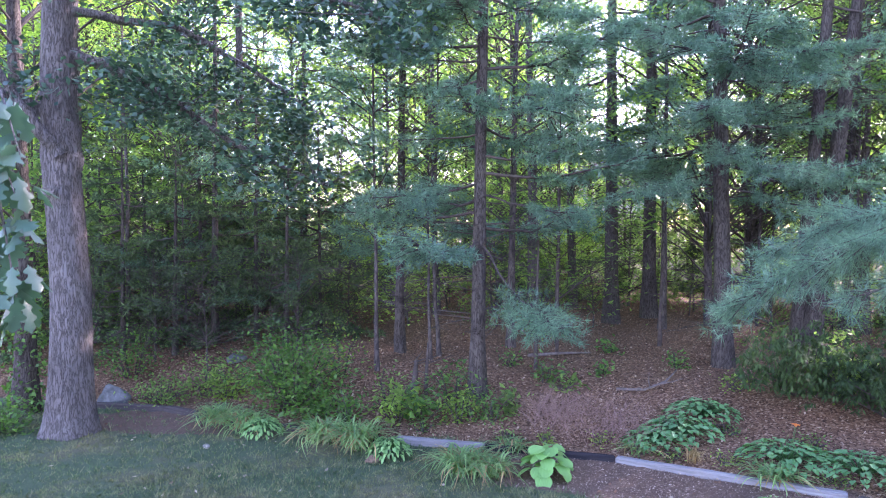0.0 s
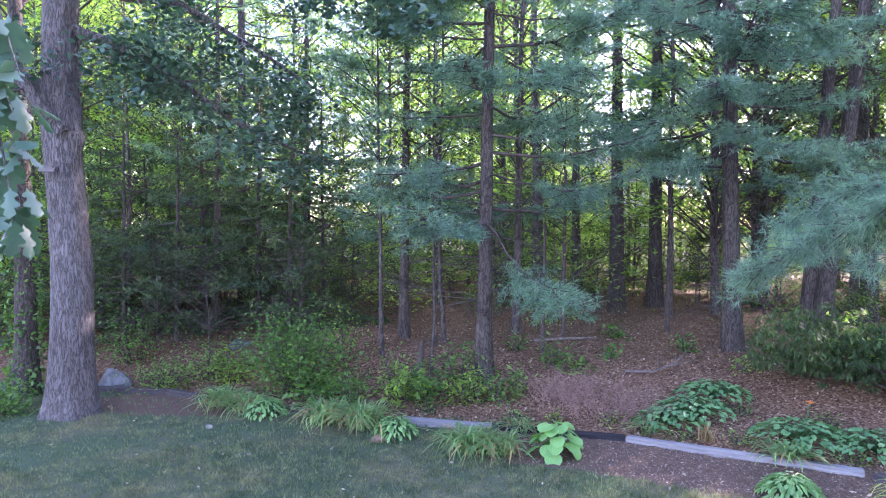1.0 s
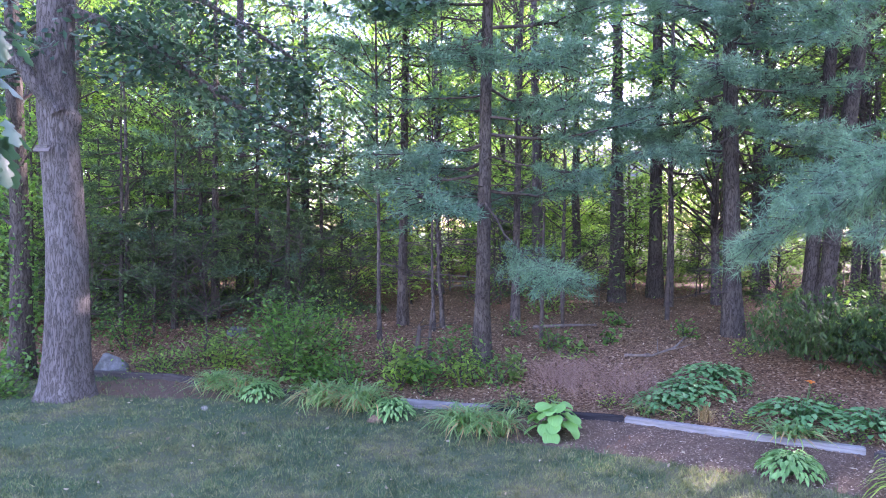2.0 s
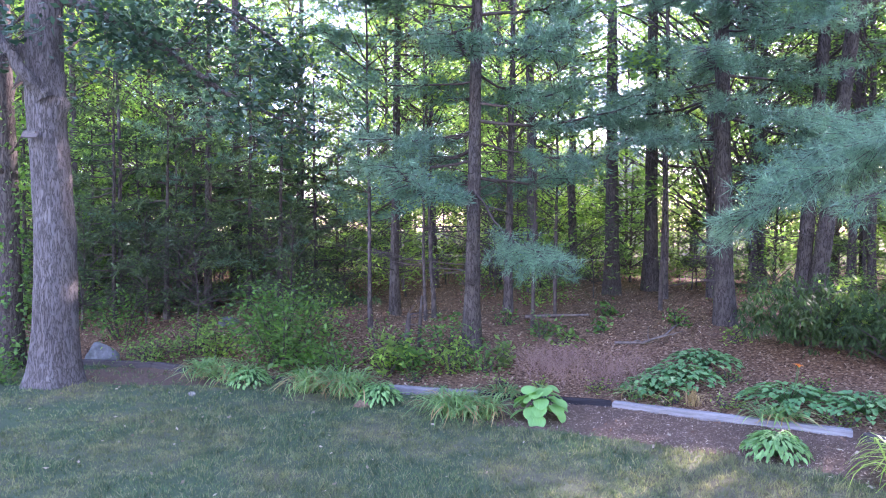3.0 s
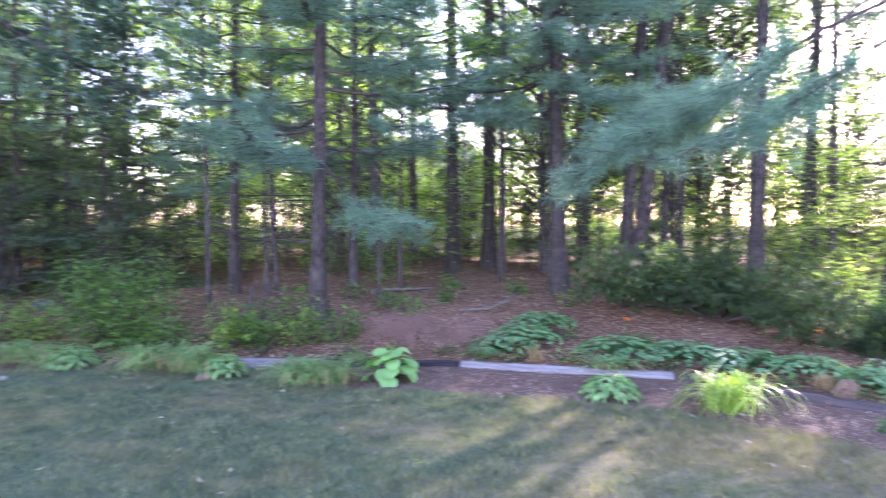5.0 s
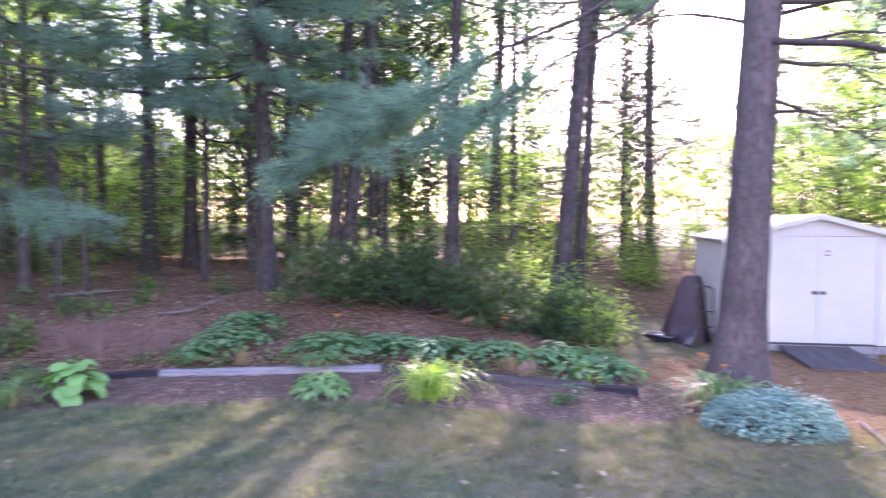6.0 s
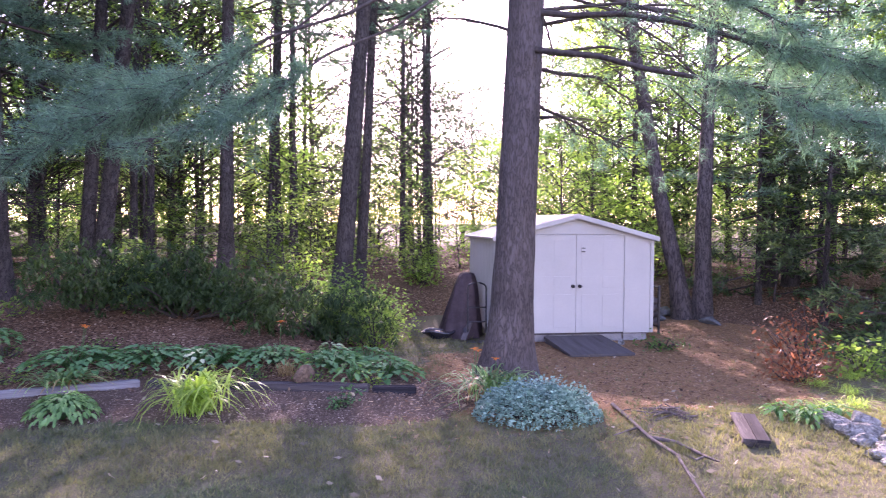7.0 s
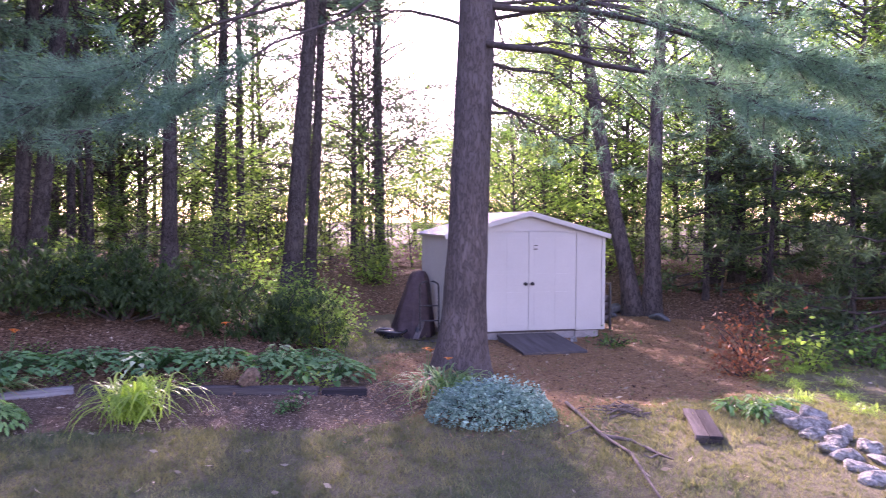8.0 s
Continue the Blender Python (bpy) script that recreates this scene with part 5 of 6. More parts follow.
M_LILY = leafy("daylily_blade", (0.07, 0.16, 0.065), (0.19, 0.31, 0.13), 0.4, 0.45, (0.95, 1.1, 0.6))
# paler, yellower blade: sunlight on the lit clumps put into the colour
M_LILYSUN = leafy("pale_blade", (0.14, 0.24, 0.05), (0.32, 0.42, 0.12), 0.5, 0.4)
M_STRAW = leafy("straw_blade", (0.16, 0.11, 0.05), (0.30, 0.22, 0.11), 0.3, 0.7, (1, 0.9, 0.6))
TUFT = "arching green daylily clump at the lawn's edge"
for i, (x, y, w, h, n) in enumerate(((-3.75, 11.7, 0.9, 0.35, 110), (-3.25, 11.35, 0.8, 0.35, 90), (-1.85, 10.65, 0.9, 0.42, 120), (-1.25, 10.35, 0.9, 0.45, 120), (0.25, 9.3, 0.9, 0.40, 120), (0.6, 9.15, 0.7, 0.36, 80),
                                     (6.95, 4.75, 0.85, 0.42, 110), (4.15, 8.75, 0.7, 0.25, 70), (1.0, 10.05, 0.6, 0.2, 50), (2.75, 9.75, 0.5, 0.2, 40))):
    daylily(TUFT, x, y, w * 1.4, h * 0.92, int(n * 1.3), 650 + i, M_LILY, 0.022, 0.25, 0.3)
daylily("sunlit daylily, its arching blades coloured paler for the sun", 4.62, 6.85, 1.2, 0.48, 150, 670, M_LILYSUN, 0.026, lean=0.2)
for i, (x, y) in enumerate(((9.6, 1.5), (10.1, 1.1), (10.6, 1.7), (9.2, 0.9), (11.1, 1.2), (10.9, 2.1), (8.9, 1.7), (10.3, 0.5), (11.6, 1.8))):
    daylily("tuft of wild grass, coloured pale green for the sun on it", x, y, 0.7, 0.12, 90, 680 + i, M_LILYSUN, 0.008)
daylily("tuft of dry straw-coloured grass behind the timbers", 3.35, 9.35, 0.5, 0.22, 90, 671, M_STRAW, 0.008)
daylily("tuft of dry straw-coloured grass behind the tie", 5.95, 7.05, 0.5, 0.2, 80, 672, M_STRAW, 0.008)

# orange daylily flowers on tall scapes
M_ORANGE = leaf_material("orange_petal", (0.55, 0.13, 0.03), (0.70, 0.22, 0.05), 0.3)
PETAL = blade_mesh("petal", 0.075, 0.03, M_ORANGE, 0.7, False)


def scape(x, y, h, seed):
    rng = rng_of(seed)
    ob = thing("daylily_flower", "orange daylily flower on a thin green scape", "flower", "orange flowers in the bed", at=pose(x, y, ground_at(x, y), 0, 0, rng.uniform(0, 360)))
    s = Soup()
    rod(s, [(0, 0, 0), (0.02, 0, h * 0.6), (0.05, 0.01, h)], [0.005, 0.004, 0.003], 5)
    child("scape", s.mesh("scape", M_HOSTA), ob)
    for k in range(6):
        child("petal", PETAL, ob, m=pose(0.05, 0.01, h, 0, -35 + rng.uniform(-10, 10), k * 60))
    return ob


for i, (x, y, h) in enumerate(((4.5, 9.05, 0.55), (4.6, 9.2, 0.48), (6.15, 7.4, 0.55), (6.95, 5.0, 0.5), (7.1, 4.8, 0.42), (7.25, 5.2, 0.46))):
    scape(x, y, h, 690 + i)

# ---- timbers ----
M_TIMBER = surface("grey_timber", (0.12, 0.118, 0.116), (0.27, 0.268, 0.262), 4, 0.85, 30, 0.6, 0.006, (0.25, 4, 4), 0.15)
M_TIMBER_DARK = surface("black_timber", (0.012, 0.012, 0.014), (0.045, 0.042, 0.045), 4, 0.95, 30, 0.6, 0.006, (0.25, 4, 4), 0.08)
M_TIE = surface("old_tie", (0.034, 0.030, 0.029), (0.105, 0.094, 0.09), 4, 0.95, 30, 0.8, 0.01, (0.25, 4, 4), 0.1)


def timber(label, a, b, top, mat, wide=0.13, seed=1):
    """A squared landscape timber with worn edges, sunk a little into the soil."""
    a, b = Vector((*a, 0)), Vector((*b, 0))
    L = (b - a).length
    bm = bmesh.new()
    box(bm, (0, -wide / 2, -0.12), (L, wide / 2, 0))
    cuts = [e for e in bm.edges if abs(e.verts[0].co.x - e.verts[1].co.x) > 0.5 * L]
    bmesh.ops.subdivide_edges(bm, edges=cuts, cuts=max(4, int(L / 0.2)), use_grid_fill=True)
    bmesh.ops.bevel(bm, geom=[e for e in bm.edges if len(e.link_faces) == 2 and e.calc_face_angle() > 1], offset=0.012, segments=2, affect="EDGES")
    for v in bm.verts:
        v.co += Vector((0, noise.noise(v.co * 2 + Vector((seed, 0, 0))) * 0.012, noise.noise(v.co * 3 + Vector((0, seed, 0))) * 0.008))
    me = bpy.data.meshes.new("timber")
    bm.to_mesh(me)
    bm.free()
    me.materials.append(mat)
    ob = new("timber", me)
    ob.matrix_basis = Matrix.Translation((a.x, a.y, top)) @ Matrix.Rotation(math.atan2(b.y - a.y, b.x - a.x), 4, "Z")
    return tagged(ob, label, "timber", "timbers edging the bank")


GREY = "weathered grey landscape timber edging the bank"
timber(GREY, (2.38, 9.58), (4.80, 8.26), 0.12, M_TIMBER, seed=1)
timber("black-stained landscape timber behind the lime hosta", (0.62, 10.12), (2.36, 9.59), 0.12, M_TIMBER_DARK, seed=2)
timber(GREY, (-0.70, 10.52), (0.60, 10.13), 0.12, M_TIMBER, seed=3)
timber("dark weathered timber half hidden by plants", (-3.0, 11.45), (-0.72, 10.53), 0.08, M_TIE, seed=4)
timber("dark weathered timber half hidden by plants", (-4.9, 12.4), (-3.02, 11.46), 0.09, M_TIE, seed=5)
timber("dark weathered timber beside the oak", (-6.6, 12.7), (-4.92, 12.41), 0.09, M_TIE, seed=6)
timber("old grey railway tie edging the raised bed", (4.86, 8.15), (6.26, 5.98), 0.12, M_TIE, 0.16, seed=7)
timber("short dark log at the end of the tie", (6.28, 5.95), (6.60, 5.57), 0.10, M_TIMBER_DARK, 0.15, seed=8)

# ---- shed ----
SH = pose(13.105, 5.206, -0.044, 0, 0, -44.57)
M_WHITE = surface("white_siding", (0.365, 0.365, 0.325), (0.41, 0.41, 0.365), 1.2, 0.5, 25, 0.02, 0.001, mottle=0.05)
M_ROOF = surface("shed_roof", (0.42, 0.40, 0.38), (0.54, 0.52, 0.48), 3.0, 0.5, 20, 0.1, 0.003, mottle=0.15)
M_BLOCK = surface("concrete", (0.22, 0.21, 0.20), (0.36, 0.35, 0.33), 5, 0.95, 50, 0.7, 0.006)
M_BRASS = surface("dark_metal", (0.04, 0.04, 0.04), (0.09, 0.085, 0.08), 20, 0.35, metal=0.9)
M_RAMP = surface("ramp_board", (0.070, 0.062, 0.058), (0.110, 0.100, 0.094), 3, 0.95, 40, 0.3, 0.004, (4, 0.3, 4), 0.1, mottle=0.2)


def shed():
    W, D, E, P = 2.95, 2.45, 1.74, 2.13     # width, depth, eaves, ridge
    ob = thing("garden_shed", "white vinyl garden shed with low gable and double doors", "shed", at=SH)
    bm = bmesh.new()
    t = 0.05
    # gable front with its doorway, built as a thick plate
    def plate(outline, y0, y1):
        f = [bm.verts.new((x, y0, z)) for x, z in outline]
        b = [bm.verts.new((x, y1, z)) for x, z in outline]
        bm.faces.new(f)
        bm.faces.new(b[::-1])
        for i in range(len(f)):
            j = (i + 1) % len(f)
            bm.faces.new((f[j], f[i], b[i], b[j]))
    plate([(-W, 0), (-2.39, 0), (-2.39, 1.82), (-0.53, 1.82), (-0.53, 0), (0, 0), (0, E), (-W / 2, P), (-W, E)], 0, t)
    bmesh.ops.recalc_face_normals(bm, faces=bm.faces)
    part("front_wall", bm, M_WHITE, ob)
    bm = bmesh.new()
    plate([(-W, 0), (0, 0), (0, E), (-W / 2, P), (-W, E)], D - t, D)
    bmesh.ops.recalc_face_normals(bm, faces=bm.faces)
    part("back_wall", bm, M_WHITE, ob)
    for x0, x1, outer in ((-W, -W + t, -1), (-t, 0, 1)):
        bm = bmesh.new()
        box(bm, (x0, t, 0), (x1, D - t, E))
        side = part("side_wall", bm, M_WHITE, ob)
        y = 0.12
        while y < D - 0.1:
            xo = x0 if outer < 0 else x1
            bm = bmesh.new()
            box(bm, (xo - 0.012, y, 0.02), (xo + 0.012, y + 0.045, E - 0.02), 0.005)
            part("rib", bm, M_WHITE, side)
            y += 0.135
    # corner posts and gable trim
    for x in (-W, 0):
        bm = bmesh.new()
        box(bm, (x - 0.035, -0.018, 0), (x + 0.035, 0.05, E - 0.01), 0.008)
        part("corner_trim", bm, M_WHITE, ob)
    for sgn in (-1, 1):
        bm = bmesh.new()
        run, rise = W / 2 + 0.10, (P - E) * (W / 2 + 0.10) / (W / 2)
        ang = math.atan2(rise, run)
        ln = math.hypot(run, rise)
        m = Matrix.Translation((-W / 2, 0, P + 0.045)) @ Matrix.Rotation(ang * sgn, 4, "Y")
        box(bm, (0 if sgn > 0 else -ln, -0.10, -0.04), (ln if sgn > 0 else 0, D + 0.10, 0.0), 0.006, m)
        roof = part("roof_panel", bm, M_ROOF, ob, "pale ribbed roof panel")
        y = 0.1
        while y < D:
            bm = bmesh.new()
            box(bm, (0.03 if sgn > 0 else -ln, y, 0.0), (ln if sgn > 0 else -0.03, y + 0.03, 0.018), 0.004, m)
            part("rib", bm, M_ROOF, roof)
            y += 0.22
        bm = bmesh.new()
        box(bm, (0 if sgn > 0 else -ln, -0.125, -0.075), (ln if sgn > 0 else 0, -0.102, 0.012), 0.005, m)
        part("barge_board", bm, M_WHITE, roof)
    # doors
    for x0, x1, hx in ((-2.38, -1.462, -1.52), (-1.455, -0.54, -1.39)):
        bm = bmesh.new()
        box(bm, (x0, 0.002, 0.02), (x1, 0.04, 1.81), 0.004)
        door = part("door", bm, M_WHITE, ob, "white panelled door, closed")
        w = (x1 - x0)
        for cx in (x0 + w * 0.28, x0 + w * 0.72):
            for z0, z1 in ((0.12, 0.72), (0.84, 1.05), (1.17, 1.70)):
                bm = bmesh.new()
                box(bm, (cx - w * 0.17, -0.0025, z0), (cx + w * 0.17, 0.004, z1), 0.002)
                part("door_panel", bm, M_WHITE, door)
        bm = bmesh.new()
        bmesh.ops.create_cone(bm, cap_ends=True, segments=16, radius1=0.034, radius2=0.030, depth=0.02, matrix=Matrix.Translation((hx, -0.008, 0.87)) @ Matrix.Rotation(radians(90), 4, "X"))
        bmesh.ops.create_uvsphere(bm, u_segments=14, v_segments=8, radius=0.030, matrix=Matrix.Translation((hx, -0.05, 0.87)))
        bmesh.ops.create_cone(bm, cap_ends=True, segments=12, radius1=0.012, radius2=0.012, depth=0.05, matrix=Matrix.Translation((hx, -0.03, 0.87)) @ Matrix.Rotation(radians(90), 4, "X"))
        part("door_knob", bm, M_BRASS, door, "dark metal knob", smooth=True)
        for z in (0.25, 0.95, 1.6):
            bm = bmesh.new()
            hxx = x0 + 0.004 if hx < -1.46 else x1 - 0.004
            bmesh.ops.create_cone(bm, cap_ends=True, segments=8, radius1=0.009, radius2=0.009, depth=0.09, matrix=Matrix.Translation((hxx, -0.006, z)))
            part("hinge", bm, M_WHITE, door)
    bm = bmesh.new()
    box(bm, (-2.40, -0.006, 1.815), (-0.52, 0.0, 1.835), 0.002)
    part("door_header", bm, M_WHITE, ob)
    # small plaque on the right door
    bm = bmesh.new()
    box(bm, (-1.375, -0.016, 1.48), (-1.285, 0.0, 1.585), 0.012)
    plaque = part("plaque", bm, M_WHITE, ob, "small pale plaque with dark marks")
    for z in (1.565, 1.50):
        bm = bmesh.new()
        box(bm, (-1.365, -0.020, z - 0.009), (-1.295, -0.015, z + 0.009), 0.002)
        part("dark_bar", bm, M_BRASS, plaque)
    bm = bmesh.new()
    box(bm, (-W + 0.02, 0.05, -0.02), (-0.02, D - 0.05, 0.02))
    part("shed_floor", bm, M_RAMP, ob, "grey floor board")
    # blocks under the shed
    for i in range(6):
        for y in (0.10, D / 2, D - 0.30):
            bm = bmesh.new()
            x = -W + 0.03 + i * 0.484
            box(bm, (x, y, -0.30), (x + 0.46, y + 0.2, -0.022), 0.01)
            part("footing_block", bm, M_BLOCK, ob, "grey concrete block")
    return ob


shed()


def ramp():
    ob = thing("ramp", "dark board ramp leading up to the shed doors", "ramp", at=SH)
    z1 = ground_at(11.2, 5.3) + 0.05
    ang = math.atan2(-0.03 - (z1 + 0.044), 1.45)
    for i in range(5):
        bm = bmesh.new()
        x = -2.06 + i * 0.220
        m = Matrix.Translation((0, -0.02, -0.03)) @ Matrix.Rotation(ang, 4, "X")
        box(bm, (x, -1.45, -0.04), (x + 0.2185, 0, 0), 0.001, m)
        part("plank", bm, M_RAMP, ob)
    for x in (-2.04, -1.02):
        bm = bmesh.new()
        box(bm, (x, -1.38, -0.16), (x + 0.05, -0.02, -0.042), 0.005, Matrix.Translation((0, -0.02, -0.03)) @ Matrix.Rotation(ang, 4, "X"))
        part("bearer", bm, M_RAMP, ob)
    return ob


ramp()

for i, (x, y) in enumerate(((8.15, 2.05), (8.3, 1.85), (8.42, 1.68), (8.05, 1.75), (8.55, 1.55))):
    hosta("low bright green plant beside the fieldstones", x, y, 0.34, 0.16, 26, LEAF_PALE, 640 + i, 0.6, "low plants by the stones")

# ---- things about the shed ----
M_TARP = surface("brown_tarp", (0.035, 0.022, 0.024), (0.085, 0.058, 0.06), 6, 0.6, 30, 0.6, 0.02)
M_BLACK = surface("black_paint", (0.012, 0.012, 0.013), (0.03, 0.03, 0.032), 15, 0.4, spec=0.5)
M_TRAY = surface("black_tray", (0.02, 0.02, 0.026), (0.05, 0.05, 0.06), 10, 0.22, 30, 0.2, 0.004, spec=0.7)
M_WOOD = surface("grey_wood", (0.06, 0.052, 0.05), (0.16, 0.14, 0.13), 5, 0.9, 40, 0.6, 0.008, (0.3, 5, 5))
M_STONE = surface("fieldstone", (0.06, 0.06, 0.052), (0.40, 0.40, 0.355), 17, 0.95, 50, 1.0, 0.03, mottle=0.8)
M_MOSSY = surface("mossy_stone", (0.05, 0.06, 0.05), (0.17, 0.18, 0.18), 4, 0.95, 30, 0.9, 0.02)
M_TAN = surface("tan_stone", (0.07, 0.045, 0.03), (0.24, 0.17, 0.11), 12, 0.95, 40, 1.0, 0.03, mottle=0.8)
M_STICK = surface("pale_stick", (0.06, 0.05, 0.043), (0.18, 0.15, 0.13), 12, 0.9, 60, 0.6, 0.006)


def shed_spot(u, v):
    p = SH @ Vector((u, v, 0))
    return p.x, p.y


def tarp_bundle():
    """A folded brown cover slung over a frame, wide at the foot and narrow at the top."""
    x, y = shed_spot(-3.42, 0.95)
    ob = thing("covered_barrow", "upended barrow under a dark brown tarp beside the shed", "garden cart", at=pose(x, y, ground_at(x, y), 0, 0, -50))
    sides, rings = 28, 16
    V = []
    for i in range(rings):
        t = i / (rings - 1)
        for j in range(sides):
            a = 2 * math.pi * j / sides
            w = 0.28 * (1 - t) ** 0.75 + 0.13
            d = 0.30 * (1 - t) + 0.09
            r = 1 + 0.10 * math.sin(7 * a + 2 * t) * (1 - 0.5 * t) + 0.06 * noise.noise(Vector((math.cos(a) * 2, math.sin(a) * 2, t * 3)))
            top = 1.22 if t < 1 else 1.20
            V.append((math.cos(a) * w * r + 0.12 * t, math.sin(a) * d * r, t * top + 0.02 * math.sin(5 * a)))
    F = [(i * sides + j, i * sides + (j + 1) % sides, (i + 1) * sides + (j + 1) % sides, (i + 1) * sides + j) for i in range(rings - 1) for j in range(sides)]
    V.append((0.12, 0, 1.24))
    T = [((rings - 1) * sides + j, (rings - 1) * sides + (j + 1) % sides, len(V) - 1) for j in range(sides)]
    child("tarp", mesh_of("tarp", np.array(V), [np.array(F), np.array(T)], M_TARP, True), ob, "creased brown tarp")
    s = Soup()
    a = np.linspace(0, 2 * np.pi, 20)
    rod(s, np.stack([-0.42 + 0.30 * np.cos(a), -0.25 + 0.20 * np.sin(a), 0.14 + 0.02 * np.cos(3 * a)], -1), np.full(20, 0.025), 6)
    child("tray_rim", s.mesh("tray_rim", M_TRAY, True), ob, "shiny black tray rim")
    bm = bmesh.new()
    bmesh.ops.create_cone(bm, cap_ends=True, segments=20, radius1=0.16, radius2=0.31, depth=0.13, matrix=Matrix.Translation((-0.42, -0.25, 0.075)) @ Matrix.Diagonal((1.05, 0.7, 1, 1)))
    part("tray", bm, M_TRAY, ob, "shiny black plastic tray")
    return ob


def hand_truck():
    x, y = shed_spot(-3.22, 0.35)
    ob = thing("hand_truck", "black tubular hand truck leaning by the shed", "hand truck", at=pose(x, y, ground_at(x, y), 0, 0, -50))
    s = Soup()
    a = np.linspace(0, np.pi, 9)
    loop = [(-0.17, 0, 0.15), (-0.17, 0.05, 0.95)] + [(-0.17 * math.cos(k), 0.05, 0.98 + 0.09 * math.sin(k)) for k in a] + [(0.17, 0.05, 0.95), (0.17, 0, 0.15)]
    rod(s, loop, np.full(len(loop), 0.016), 8)
    child("frame", s.mesh("frame", M_BLACK, True), ob)
    for z in (0.35, 0.62):
        s = Soup()
        rod(s, [(-0.17, 0.02, z), (0.17, 0.02, z)], [0.012, 0.012], 6)
        child("crossbar", s.mesh("crossbar", M_BLACK), ob)
    for x in (-0.22, 0.22):
        bm = bmesh.new()
        bmesh.ops.create_cone(bm, cap_ends=True, segments=20, radius1=0.12, radius2=0.12, depth=0.05, matrix=Matrix.Translation((x, 0.08, 0.12)) @ Matrix.Rotation(radians(90), 4, "Y"))
        bmesh.ops.bevel(bm, geom=[e for e in bm.edges if e.calc_face_angle(0) > 1], offset=0.015, segments=2, affect="EDGES")
        part("wheel", bm, M_BLACK, ob)
    bm = bmesh.new()
    box(bm, (-0.22, -0.26, 0.0), (0.22, 0.0, 0.012), 0.003)
    part("toe_plate", bm, M_BLACK, ob)
    return ob


def leaning_board(x, y, turn, length):
    bm = bmesh.new()
    box(bm, (0, -0.05, 0), (length, 0.05, 0.03), 0.004)
    me = bpy.data.meshes.new("board")
    bm.to_mesh(me)
    bm.free()
    me.materials.append(M_WOOD)
    ob = new("board", me)
    ob.matrix_basis = pose(x, y, ground_at(x, y) + 0.03, 0, -28, turn)
    return tagged(ob, "weathered board propped beside the covered barrow", "board")


tarp_bundle()
hand_truck()
leaning_board(*shed_spot(-3.5, 0.2), 20, 0.55)


def wood_rack():
    x, y = shed_spot(0.34, 1.5)
    ob = thing("firewood_rack", "dark metal rack with a few split logs by the shed", "rack", at=pose(x, y, ground_at(x, y), 0, 0, -44.57))
    for u, v in ((-0.2, -0.7), (-0.2, 0.7), (0.2, -0.7), (0.2, 0.7)):
        bm = bmesh.new()
        box(bm, (u - 0.02, v - 0.02, 0), (u + 0.02, v + 0.02, 0.95), 0.004)
        part("post", bm, M_BLACK, ob)
    for z in (0.12, 0.9):
        for u in (-0.2, 0.2):
            bm = bmesh.new()
            box(bm, (u - 0.015, -0.69, z), (u + 0.015, 0.69, z + 0.03), 0.003)
            part("rail", bm, M_BLACK, ob)
    rg = rng_of(5)
    for row in range(4):
        for k in range(8):
            s = Soup()
            r = 0.07 * rg.uniform(0.8, 1.1)
            v, z = -0.58 + k * 0.165, 0.22 + row * 0.135
            rod(s, [(-0.24, v, z), (-0.238, v, z), (0.238, v + 0.01, z), (0.24, v + 0.01, z)], [0.001, r, r, 0.001], 7, wobble=0.12, seed=row * 9 + k)
            child("log", s.mesh("log", M_WOOD), ob)
    return ob


wood_rack()


# ---- stones, boards, fallen wood ----
def stone(name, label, x, y, sx, sy, sz, mat, seed, turn=0.0, group="", sink=0.3):
    bm = bmesh.new()
    bmesh.ops.create_icosphere(bm, subdivisions=4 if seed < 60 else 3, radius=0.5)
    rg = rng_of(seed)
    planes = [(Vector(unit(rg.standard_normal(3))), rg.uniform(0.25, 0.37)) for _ in range(11)]
    for v in bm.verts:
        n = v.co.normalized()
        k = 1 + 0.28 * noise.noise(n * 1.3 + Vector((seed * 3.1, 0, 0))) + 0.12 * noise.noise(n * 3.5 + Vector((0, seed, 0))) + 0.05 * noise.noise(n * 9 + Vector((0, 0, seed)))
        v.co = n * 0.5 * k
        for m, reach in planes:
            over = v.co.dot(m) - reach
            if over > 0:
                v.co -= m * over * 0.85
        v.co += n * (0.03 * noise.noise(n * 6) + 0.022 * noise.noise(n * 13) + 0.014 * noise.noise(n * 31))
        v.co = Vector((v.co.x * sx, v.co.y * sy, v.co.z * sz))
    me = bpy.data.meshes.new(name)
    bm.to_mesh(me)
    bm.free()
    me.materials.append(mat)
    ob = new(name, me)
    ob.matrix_basis = pose(x, y, ground_at(x, y) + sz * (0.5 - sink), 0, 0, turn)
    return tagged(ob, label, "stone", group)


